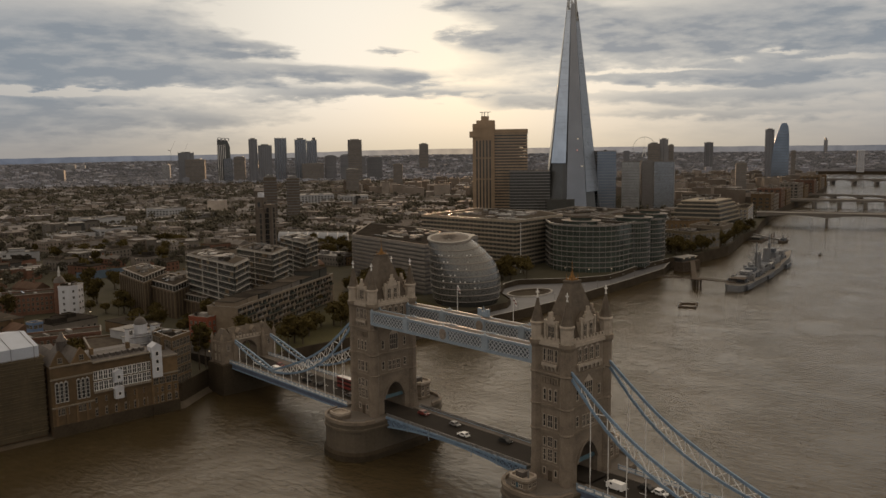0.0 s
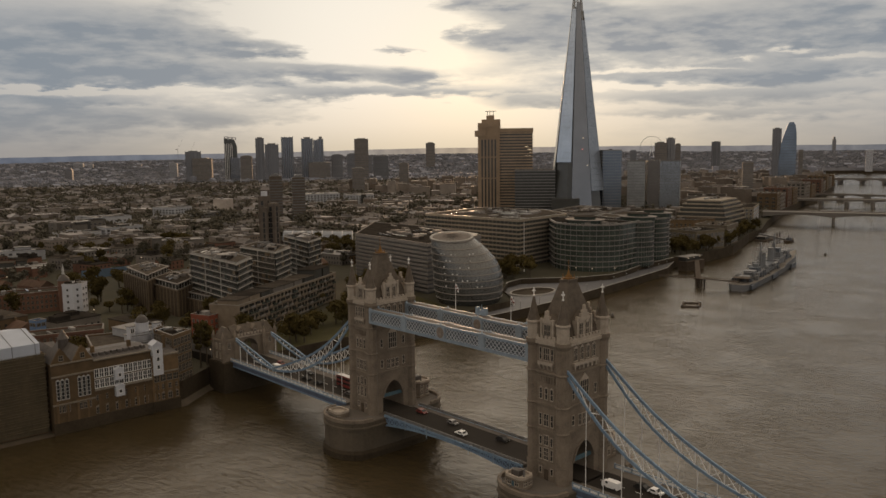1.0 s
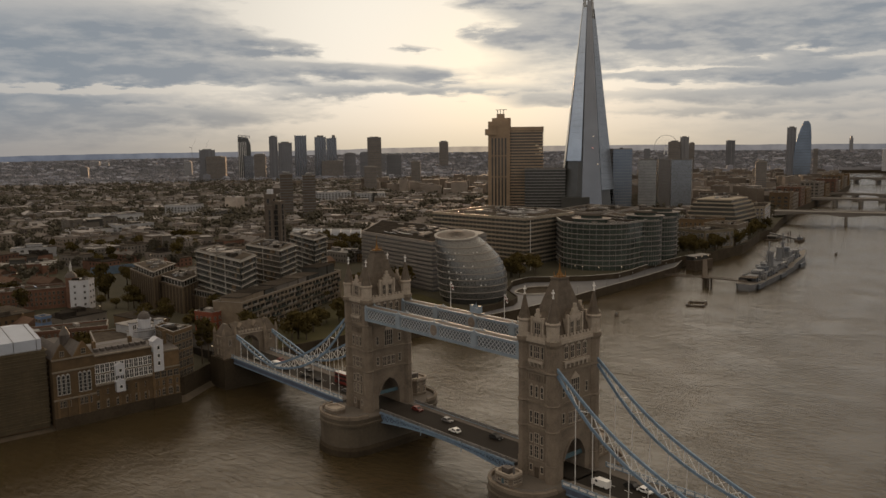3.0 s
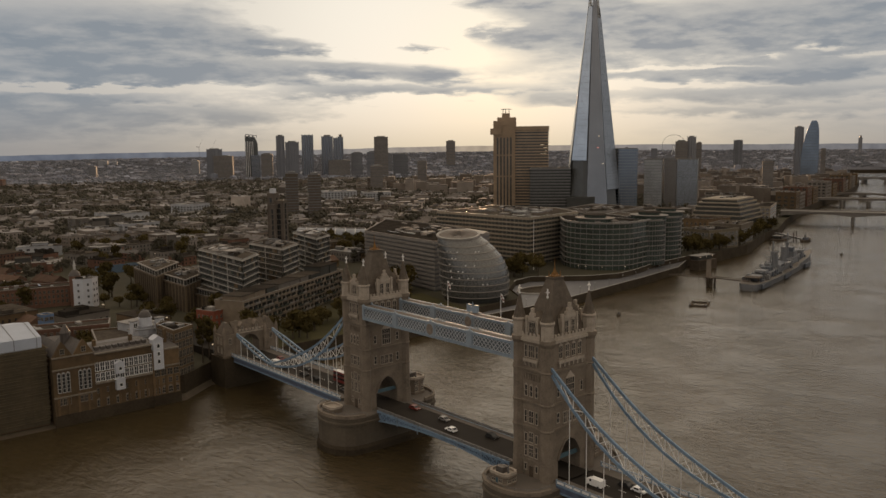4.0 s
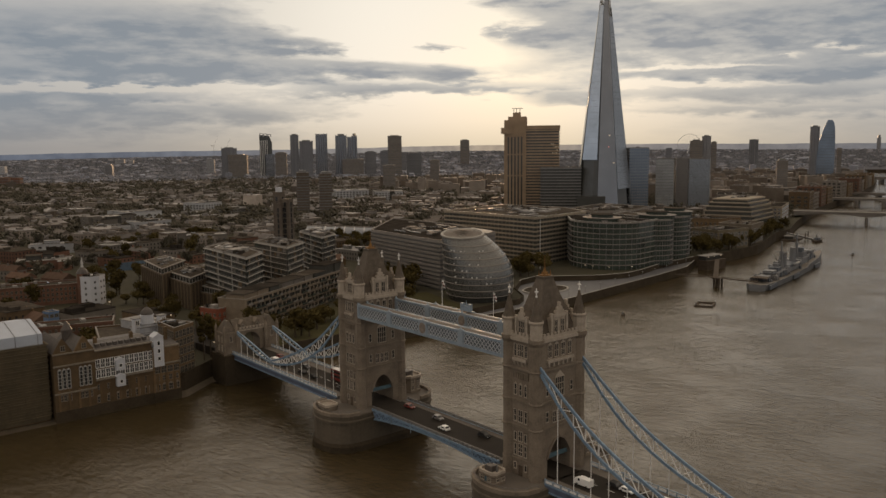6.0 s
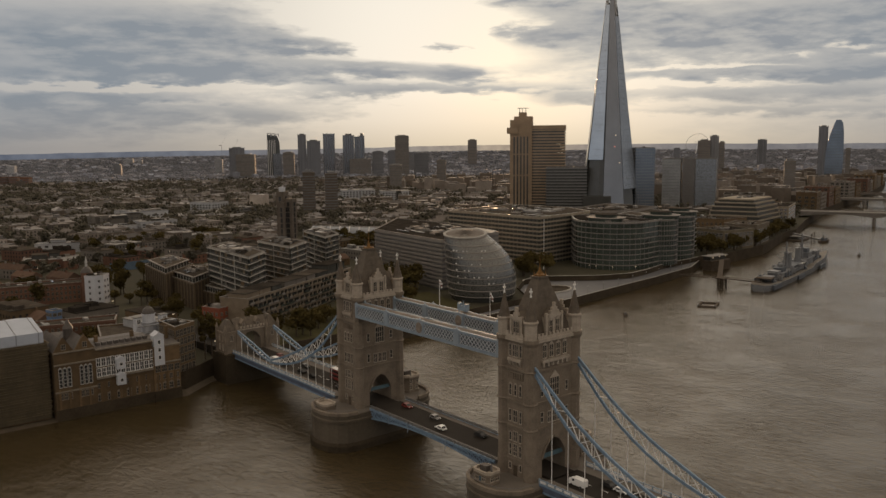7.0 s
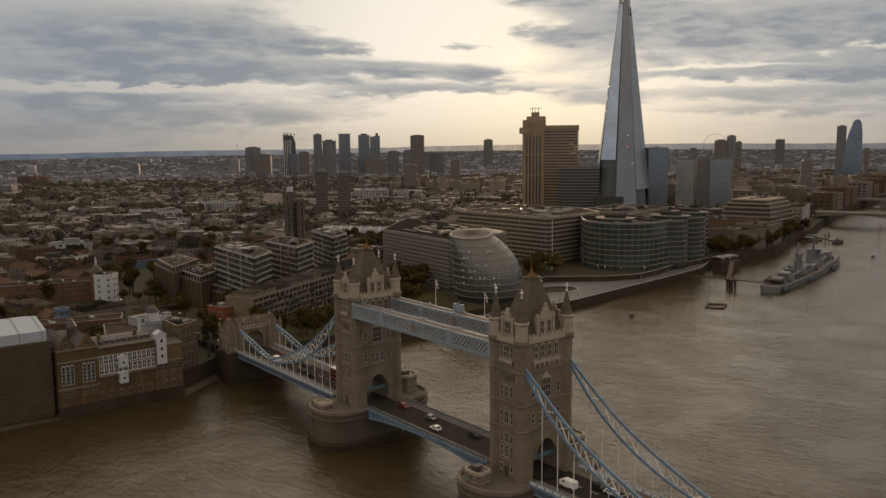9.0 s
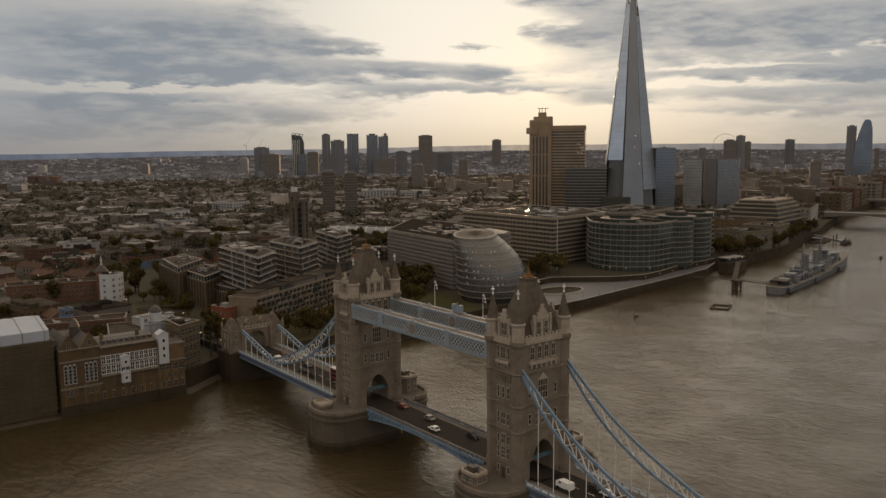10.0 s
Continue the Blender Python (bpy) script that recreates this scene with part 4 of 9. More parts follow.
def build_chain(sx, sy):
    root = thing("suspension_chain", (sx * 88, sy * 8.5, 14), "blue steel suspension chain, two chords braced in white", "suspension chain", "suspension chains")
    y = sy * 8.5
    n = 13
    top, bot = smooth_chord(TOP, n), smooth_chord(BOTTOM, n)
    for nm, pts, h in (("upper_chord", top, 0.75), ("lower_chord", bot, 0.75)):
        s = Shape()
        s.tube([(sx * x, y, z) for x, z in pts], 0.5, h)
        part(nm, s, BLUE, root)

    def brace(p, q, size):
        w = Shape()
        w.bar((sx * p[0], y, p[1]), (sx * q[0], y, q[1]), size)
        part("brace", w, WHITE_PAINT, root)

    for i in range(1, n):
        brace(top[i], bot[i], 0.2)
        brace(*((top[i], bot[i + 1]) if i % 2 else (bot[i], top[i + 1])), 0.2)
        if i > 2:
            brace(*((bot[i], top[i + 1]) if i % 2 else (top[i], bot[i + 1])), 0.16)
    # short link up to the abutment
    st = [(100 + 30.0 * i / 6, 16.4 + 7.0 * (i / 6) ** 1.1 + 0.55 * math.sin(math.pi * i / 6)) for i in range(7)]
    sb = [(100 + 30.0 * i / 6, 15.6 + 7.0 * (i / 6) ** 1.25 - 0.6 * math.sin(math.pi * i / 6)) for i in range(7)]
    for nm, pts in (("short_upper_chord", st), ("short_lower_chord", sb)):
        s = Shape()
        s.tube([(sx * x, y, z) for x, z in pts], 0.5, 0.65)
        part(nm, s, BLUE, root)
    for i in range(1, 6):
        brace(st[i], sb[i], 0.2)
        brace(st[i], sb[i + 1], 0.18)
    pin = Shape()
    pin.loft([[(sx * 100 + 1.0 * math.cos(i * math.tau / 12), y + d, 16.0 + 1.0 * math.sin(i * math.tau / 12)) for i in range(12)] for d in (-0.5, 0.5)])
    part("pin_joint", pin, BLUE_PALE, root)
    # hangers down to the deck
    x = 54.0
    while x < 127:
        z = curve_z(BOTTOM, x) if x < 100 else curve_z(sb, x)
        if z - 14.2 > 0.6:
            h = Shape()
            h.cone((sx * x, y), 0.11, 0.11, 13.0, z, 6)
            part("hanger", h, WHITE_PAINT, root)
        x += 5.6


def build_deck():
    for sx in (-1, 1):
        x0, x1 = (-134.5, -50.5) if sx < 0 else (50.5, 142.0)
        root = thing("side_span", ((x0 + x1) / 2, 0, 11.2), "hung side span of the bridge with road and footways", "bridge deck", "side spans")
        s = Shape()
        s.span(x0, x1, -9.3, 9.3, 11.3, 13.1)
        part("deck_slab", s, STEEL, root)
        r = Shape()
        r.span(x0, x1, -5.4, 5.4, 13.1, 13.2)
        part("carriageway", r, ASPHALT, root, "dark asphalt carriageway")
        m = Shape()
        x = x0 + 2
        while x < x1 - 3:
            m.span(x, x + 2.4, -0.09, 0.09, 13.2, 13.212)
            x += 5.5
        part("centre_line", m, WHITE_PAINT, root)
        for sy in (-1, 1):
            f = Shape()
            f.span(x0, x1, min(sy * 5.4, sy * 9.1), max(sy * 5.4, sy * 9.1), 13.1, 13.36)
            part("footway", f, PAVING, root)
            g = Shape()
            g.span(x0, x1, sy * 9.45 - 0.2, sy * 9.45 + 0.2, 11.0, 11.5)
            g.span(x0, x1, sy * 9.45 - 0.2, sy * 9.45 + 0.2, 13.0, 13.4)
            part("edge_girder", g, BLUE, root)
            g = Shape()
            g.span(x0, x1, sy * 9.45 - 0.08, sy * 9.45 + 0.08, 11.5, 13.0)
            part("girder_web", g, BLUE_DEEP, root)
            p = Shape()
            p.span(x0, x1, sy * 9.4 - 0.14, sy * 9.4 + 0.14, 14.35, 14.55)
            part("handrail", p, BLUE_PALE, root)
            n = int((x1 - x0) / 2.75)
            step = (x1 - x0) / n
            pm, bm_ = Shape(), Shape()
            pm.span(-0.14, 0.14, -0.2, 0.2, 13.35, 14.7)
            bm_.span(-step * 0.40, step * 0.40, -0.06, 0.06, 13.6, 14.2)
            post_mesh = mesh_of("parapet_post", pm, BLUE_PALE, (0, 0, 0))
            panel_mesh = mesh_of("parapet_panel", bm_, WHITE_PAINT, (0, 0, 0))
            for i in range(n):
                piece("parapet_post", post_mesh, root, (x0 + i * step, sy * 9.4, 0))
                piece("parapet_panel", panel_mesh, root, (x0 + (i + 0.5) * step, sy * 9.4, 0))
    # road through the piers and towers
    for cx in (-TX, TX):
        r = Shape()
        r.span(cx - 10.0, cx + 10.0, -4.4, 4.4, 12.5, 13.2)
        single("road", r, ASPHALT, (cx, 0, 13.2), "dark asphalt road through the tower arch", "road", "structure")
    root = thing("bascule_span", (0, 0, 8), "closed pair of bascule leaves with blue arched side girders", "bascule span")
    for sx in (-1, 1):
        s = Shape()
        a, b = sorted((0.0, sx * 31.2))
        s.span(a + (0.05 if sx > 0 else 0), b - (0.05 if sx < 0 else 0), -7.3, 7.3, 12.4, 13.1)
        leaf = part("leaf_deck", s, STEEL, root)
        r = Shape()
        r.span(a, b, -5.2, 5.2, 13.1, 13.2)
        part("carriageway", r, ASPHALT, leaf, "dark asphalt carriageway")
        for sy in (-1, 1):
            f = Shape()
            f.span(a, b, min(sy * 5.2, sy * 7.3), max(sy * 5.2, sy * 7.3), 13.1, 13.34)
            part("footway", f, PAVING, leaf)
            n = 12
            lower = lambda u: 9.7 + 2.5 * math.sin(u * math.pi / 2) ** 0.9
            g = Shape()

            def strut(p, q):
                w = Shape()
                w.bar((p[0], sy * 7.5, p[1]), (q[0], sy * 7.5, q[1]), 0.25)
                part("girder_strut", w, BLUE, leaf)

            pts = [(sx * 31.2 * (1 - i / n), lower(i / n)) for i in range(n + 1)]
            g.tube([(x, sy * 7.5, z) for x, z in pts], 0.45, 0.55)
            g.span(a, b, sy * 7.5 - 0.22, sy * 7.5 + 0.22, 12.7, 13.4)
            for i in range(n):
                x, z = pts[i]
                x2, z2 = pts[i + 1]
                strut((x, z), (x, 12.8))
                if z < 11.6:
                    strut((x, z), (x2, 12.8))
                    strut((x, 12.8), (x2, z2))
            part("side_girder", g, BLUE, leaf)
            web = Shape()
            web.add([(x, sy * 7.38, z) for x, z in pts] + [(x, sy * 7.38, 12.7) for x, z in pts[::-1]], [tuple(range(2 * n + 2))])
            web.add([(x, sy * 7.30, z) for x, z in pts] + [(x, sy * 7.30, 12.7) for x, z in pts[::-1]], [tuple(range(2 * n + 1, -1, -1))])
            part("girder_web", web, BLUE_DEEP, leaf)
            h = Shape()
            h.span(a, b, sy * 7.5 - 0.12, sy * 7.5 + 0.12, 14.2, 14.4)
            part("handrail", h, PARAPET_GREY, leaf)
            k = 15
            for i in range(k):
                p = Shape()
                x = a + (i + 0.5) * (b - a) / k
                p.span(x - 0.12, x + 0.12, sy * 7.5 - 0.16, sy * 7.5 + 0.16, 13.3, 14.5)
                p.span(x + 0.3, x + 1.7, sy * 7.5 - 0.05, sy * 7.5 + 0.05, 13.5, 14.05)
                part("parapet_panel", p, PARAPET_GREY, leaf)
    for sx in (-1, 1):
        for x in (9.5, 20.0):
            l = Shape()
            l.cone((sx * x, -7.85), 0.13, 0.13, 10.6, 13.9, 6)
            part("edge_post", l, BLUE_PALE, root)


def build_abutment(sx):
    root = thing("abutment_gate", (sx * 138, 0, 2), "stone abutment gatehouse with an arch over the road", "gatehouse", "abutments")
    cx = sx * 138
    b = Shape()
    b.span(cx - 6.5, cx + 6.5, -14, 14, -1, 13.0)
    # the shadow over the base is put into its darker stone
    part("base", b, QUAY_STONE, root)
    prof = [(-7.4, 13.0), (-4.6, 13.0), (-4.6, 17.8), (-3.4, 19.8), (-1.8, 21.0), (0, 21.5), (1.8, 21.0), (3.4, 19.8), (4.6, 17.8), (4.6, 13.0), (7.4, 13.0), (7.4, 23.2), (-7.4, 23.2)]
    s = Shape()
    s.loft([[(cx + x, y, z) for y, z in prof] for x in (-3.2, 3.2)])
    s.f = [f[::-1] for f in s.f]
    part("arch_block", s, STONE, root)
    r = Shape()
    r.gable((cx, 0, 23.2), (14.8, 6.4), 4.2, math.pi / 2)
    part("roof", r, TOWER_SLATE, root)
    for ex in (-1, 1):
        for i in range(9):
            m = Shape()
            m.span(cx + ex * 3.3 - 0.25, cx + ex * 3.3 + 0.25, -6.9 + i * 1.6, -5.9 + i * 1.6, 23.1, 24.0)
            part("merlon", m, STONE_LIGHT, root)
        c = Shape()
        c.span(cx + ex * 3.35 - 0.25, cx + ex * 3.35 + 0.25, -7.2, 7.2, 22.3, 22.8)
        part("string_course", c, STONE_LIGHT, root)
        for y in (-3.4, 3.4):
            d = Shape()
            d.span(cx + ex * 1.9 - 1.2, cx + ex * 1.9 + 1.2, y - 1.1, y + 1.1, 23.2, 25.4)
            d.gable((cx + ex * 1.9, y, 25.4), (2.6, 2.4), 1.8)
            dm = part("dormer", d, STONE, root, "small stone dormer gable")
            piece("window", window_mesh(0.8, 1.3, 2, 1), dm, (cx + ex * 3.1, y, 23.8), ex * math.pi / 2)
    for sy in (-1, 1):
        t = Shape()
        t.span(cx - 4.2, cx + 4.2, min(sy * 7.0, sy * 12.6), max(sy * 7.0, sy * 12.6), 13.0, 22.2)
        t.span(cx - 4.6, cx + 4.6, min(sy * 6.7, sy * 13.0), max(sy * 6.7, sy * 13.0), 21.7, 22.6)
        side = part("side_tower", t, STONE, root)
        p = Shape()
        ring = lambda g, z: [(cx - 4.2 + g, sy * 9.8 - 2.8 + g, z), (cx + 4.2 - g, sy * 9.8 - 2.8 + g, z), (cx + 4.2 - g, sy * 9.8 + 2.8 - g, z), (cx - 4.2 + g, sy * 9.8 + 2.8 - g, z)]
        p.loft([ring(0, 22.6), ring(2.4, 27.4)])
        part("tower_roof", p, TOWER_SLATE, side)
        for ex in (-1, 1):
            for ey in (-1, 1):
                c = (cx + ex * 4.2, sy * 9.8 + ey * 2.8)
                u = Shape()
                u.cone(c, 0.75, 0.75, 13, 23.8, 8)
                u.cone(c, 0.8, 0.03, 23.8, 26.2, 8)
                part("corner_turret", u, STONE, side)
        m = window_mesh(1.0, 2.4, 2, 1)
        for z in (14.4, 18.4):
            for k in (-1.6, 1.6):
                piece("window", m, side, (cx + k, sy * 12.6, z), math.pi if sy > 0 else 0)
        for ex in (-1, 1):
            piece("window", m, side, (cx + ex * 4.2, sy * 9.8, 18.5), ex * math.pi / 2)


for c in (-TX, TX):
    build_pier(c)
    build_cabin(c - 2.0, 17.0, 9.0, 6.6, 18.0)
    build_cabin(c - 2.5, -17.4, 6.2, 4.6, 15.4 if c > 0 else 13.9)
    build_tower(c)
for k in (-1, 1):
    build_walkway(k)
build_deck()
for a in (-1, 1):
    for b in (-1, 1):
        build_chain(a, b)
    build_abutment(a)

# ---- buildings of the south bank ----


def lerp(p, q, k):
    return (p[0] + (q[0] - p[0]) * k, p[1] + (q[1] - p[1]) * k)


def roof_clutter(parent, poly, z, seed, count=5, size=3.0):
    """Plant boxes, vents and hatches on a flat roof."""
    rng = random.Random(seed)
    xs, ys = [p[0] for p in poly], [p[1] for p in poly]
    cx, cy = sum(xs) / len(xs), sum(ys) / len(ys)
    turn = math.atan2(poly[1][1] - poly[0][1], poly[1][0] - poly[0][0])
    for i in range(count):
        p = poly[rng.randrange(len(poly))]
        q = poly[rng.randrange(len(poly))]
        m = lerp(lerp(p, q, rng.random()), (cx, cy), 0.35 + 0.4 * rng.random())
        w, d, h = size * rng.uniform(0.4, 1.6), size * rng.uniform(0.4, 1.2), rng.uniform(0.6, 2.4)
        s = Shape()
        s.box((m[0], m[1], z + h / 2), (w, d, h), turn)
        part("plant_box", s, rng.choice((ROOF_PALE, STEEL, CONCRETE, ROOF_FLAT)), parent)
    # long rooflight and duct strips, added to give the roofs sun gleams
    for i in range(count // 3):
        p, q = poly[rng.randrange(len(poly))], poly[rng.randrange(len(poly))]
        m = lerp(lerp(p, q, rng.random()), (cx, cy), 0.2 + 0.6 * rng.random())
        L = size * rng.uniform(1.2, 3.6)
        s = Shape()
        s.box((m[0], m[1], z + 0.45), (L, rng.uniform(0.6, 1.5), 0.5), turn + (math.pi / 2 if rng.random() < 0.3 else 0))
        part("rooflight", s, rng.choice((ZINC, GLASS_SKY_DIM, ROOF_PALE)), parent)


def flat_roof(parent, poly, z, mat=None, lip=0.7, lip_mat=None, cap=None):
    r = Shape()
    r.prism(outline(poly, -0.4), z - 0.3, z + 0.05)
    part("roof", r, mat or ROOF_FLAT, parent)
    o, n = outline(poly, 0.15), outline(poly, -0.4)
    k = Shape()
    for i in range(len(o)):
        j = (i + 1) % len(o)
        k.add([(*o[i], z - 0.4), (*o[j], z - 0.4), (*o[j], z + lip), (*o[i], z + lip), (*n[i], z - 0.4), (*n[j], z - 0.4), (*n[j], z + lip), (*n[i], z + lip)], [(0, 1, 2, 3), (3, 2, 6, 7), (5, 4, 7, 6)])
    part("parapet", k, lip_mat or BAND_DIM, parent)
    o, n = outline(poly, 0.22), outline(poly, -0.46)
    k = Shape()
    for i in range(len(o)):
        j = (i + 1) % len(o)
        z1 = z + lip + 0.012
        k.add([(*o[i], z1), (*o[j], z1), (*o[j], z1 + 0.1), (*o[i], z1 + 0.1), (*n[i], z1), (*n[j], z1), (*n[j], z1 + 0.1), (*n[i], z1 + 0.1)], [(0, 1, 2, 3), (3, 2, 6, 7), (5, 4, 7, 6), (1, 0, 4, 5)])
    part("coping", k, cap or BAND_DIM, parent)


def banded(name, poly, z0, z1, floors, glass, band, label, category, proud=0.35, depth=0.38, roof=None, seed=1, clutter=5, group="", mullion=0.0, mull_mat=None, cap=None):
    """An office or flat block: one glazed core and an edge slab at each floor."""
    cx, cy = sum(p[0] for p in poly) / len(poly), sum(p[1] for p in poly) / len(poly)
    root = thing(name, (cx, cy, z0), label, category, group)
    s = Shape()
    s.prism(poly, z0, z1 - 0.3)
    part("glazing", s, glass, root)
    h = (z1 - z0) / floors
    for i in range(floors):
        b = Shape()
        z = z0 + (i + 1) * h
        b.prism(poly, z - h * depth, z - 0.02 if i < floors - 1 else z - 0.4, 0, proud)
        part("floor_band", b, band, root)
    if mullion:
        pl = ccw(poly)
        for i, p in enumerate(pl):
            q = pl[(i + 1) % len(pl)]
            L = math.dist(p, q)
            n = max(1, int(L / mullion))
            m = Shape()
            d = Vector((q[1] - p[1], p[0] - q[0])).normalized() * (proud * 0.6)
            for k in range(n):
                a = lerp(p, q, (k + 0.5) / n)
                m.bar((a[0] + d.x, a[1] + d.y, z0), (a[0] + d.x, a[1] + d.y, z1 - 0.5), 0.22)
            part("mullions_of_wall", m, mull_mat or band, root, kind="stuff")
    flat_roof(root, poly, z1, roof, 0.6, band, cap)
    roof_clutter(root, outline(poly, -1.5), z1, seed, clutter, max(2.0, math.sqrt(abs((poly[0][0] - cx) * 2)) * 0.8))
    return root


def walled(name, poly, z0, z1, wall, label, category, rows=(), win=(1.1, 1.7), gap=3.0, frame=None, faces=None, roof=None, seed=1, clutter=4, group="", pitched=0.0, pitched_mat=None):
    """A masonry block with windows, each a piece of its own, on the faces that the river side sees."""
    poly = ccw(poly)
    cx, cy = sum(p[0] for p in poly) / len(poly), sum(p[1] for p in poly) / len(poly)
    root = thing(name, (cx, cy, z0), label, category, group)
    s = Shape()
    s.prism(poly, z0, z1)
    part("wall", s, wall, root)
    m = window_mesh(win[0], win[1], 2, 2, frame or BRICK_TRIM, surround=0.13)
    eye = Vector((190, -165))
    for i, p in enumerate(poly):
        q = poly[(i + 1) % len(poly)]
        nrm = Vector((q[1] - p[1], p[0] - q[0]))
        mid = Vector(lerp(p, q, 0.5))
        if (faces is None and nrm.dot(eye - mid) <= 0) or (faces is not None and i not in faces):
            continue
        n = max(1, int(math.dist(p, q) / gap))
        windows_on(root, p, q, rows, n, m, 0.02)
    if pitched:
        r = Shape()
        a, b = Vector(poly[0]), Vector(poly[1])
        L, D = math.dist(poly[0], poly[1]), math.dist(poly[1], poly[2])
        turn = math.atan2(b.y - a.y, b.x - a.x)
        if L >= D:
            r.gable((cx, cy, z1), (L, D), pitched, turn)
        else:
            r.gable((cx, cy, z1), (D, L), pitched, turn + math.pi / 2)
        part("roof", r, pitched_mat or SLATE, root)
    else:
        flat_roof(root, poly, z1, roof, 0.7, wall)
        roof_clutter(root, outline(poly, -1.0), z1, seed, clutter)
    return root


def rect(cx, cy, lx, ly, deg=0.0):
    a = math.radians(deg)
    c, s = math.cos(a), math.sin(a)
    return [(cx + c * x - s * y, cy + s * x + c * y) for x, y in ((-lx / 2, -ly / 2), (lx / 2, -ly / 2), (lx / 2, ly / 2), (-lx / 2, ly / 2))]


# -- riverside row below the bridge --
NETTING = surf("scaffold_netting", (0.085, 0.068, 0.042), 0.9, var=0.3, scale=0.12, fine=1.0, bump=0.1)
SCAFFOLD = surf("weathered_scaffold_boards", (0.115, 0.092, 0.055), 0.85, var=0.35, scale=0.3, fine=2, bump=0.1)


def build_scaffold_house():
    root = thing("scaffolded_warehouse", (-150, -110, 1), "warehouse wrapped in dark scaffolding under a white sheeted roof", "warehouse")
    s = Shape()
    s.span(-166, -132, -150, -84.5, 0, 31)
    part("wall", s, BRICK, root)
    s = Shape()
    s.span(-131.3, -131.1, -150, -84.4, 1.5, 30.5)
    part("scaffold_netting", s, NETTING, root, "dull brown scaffold netting")
    for i in range(14):
        z = 3.2 + i * 2.05
        b = Shape()
        b.span(-132.0, -130.6, -150, -84.3, z, z + 0.16)
        b.span(-130.7, -130.55, -150, -84.3, z + 0.9, z + 1.0)
        b.span(-166, -132, -84.5, -83.4, z, z + 0.16)
        part("scaffold_lift", b, SCAFFOLD, root)
    for i in range(24):
        y = -149 + i * 2.8
        p = Shape()
        p.cone((-130.5, y), 0.05, 0.05, 0.5, 31, 5)
        part("scaffold_pole", p, TIMBER, root)
    r = Shape()
    r.loft([[(x, y, z) for x, z in ((-165, 30.5), (-131.2, 30.5), (-131.2, 34.6), (-147, 37.6), (-165, 34.6))] for y in (-150, -85.6)])
    r.f = [f[::-1] for f in r.f]
    part("sheeted_roof", r, SHEETING, root, "white plastic sheeting over a temporary roof")
    for i in range(9):
        y = -148 + i * 7.6
        k = Shape()
        k.chain([(-131.1, y, 30.5), (-131.1, y, 34.7), (-147, y, 37.75), (-165, y, 34.7)], 0.16, 0.16)
        part("roof_rib", k, STEEL, root)


BRICK_TRIM = surf("dull_stone_dressing", (0.19, 0.165, 0.13), 0.8, var=0.2, scale=0.5, fine=4, bump=0.1)


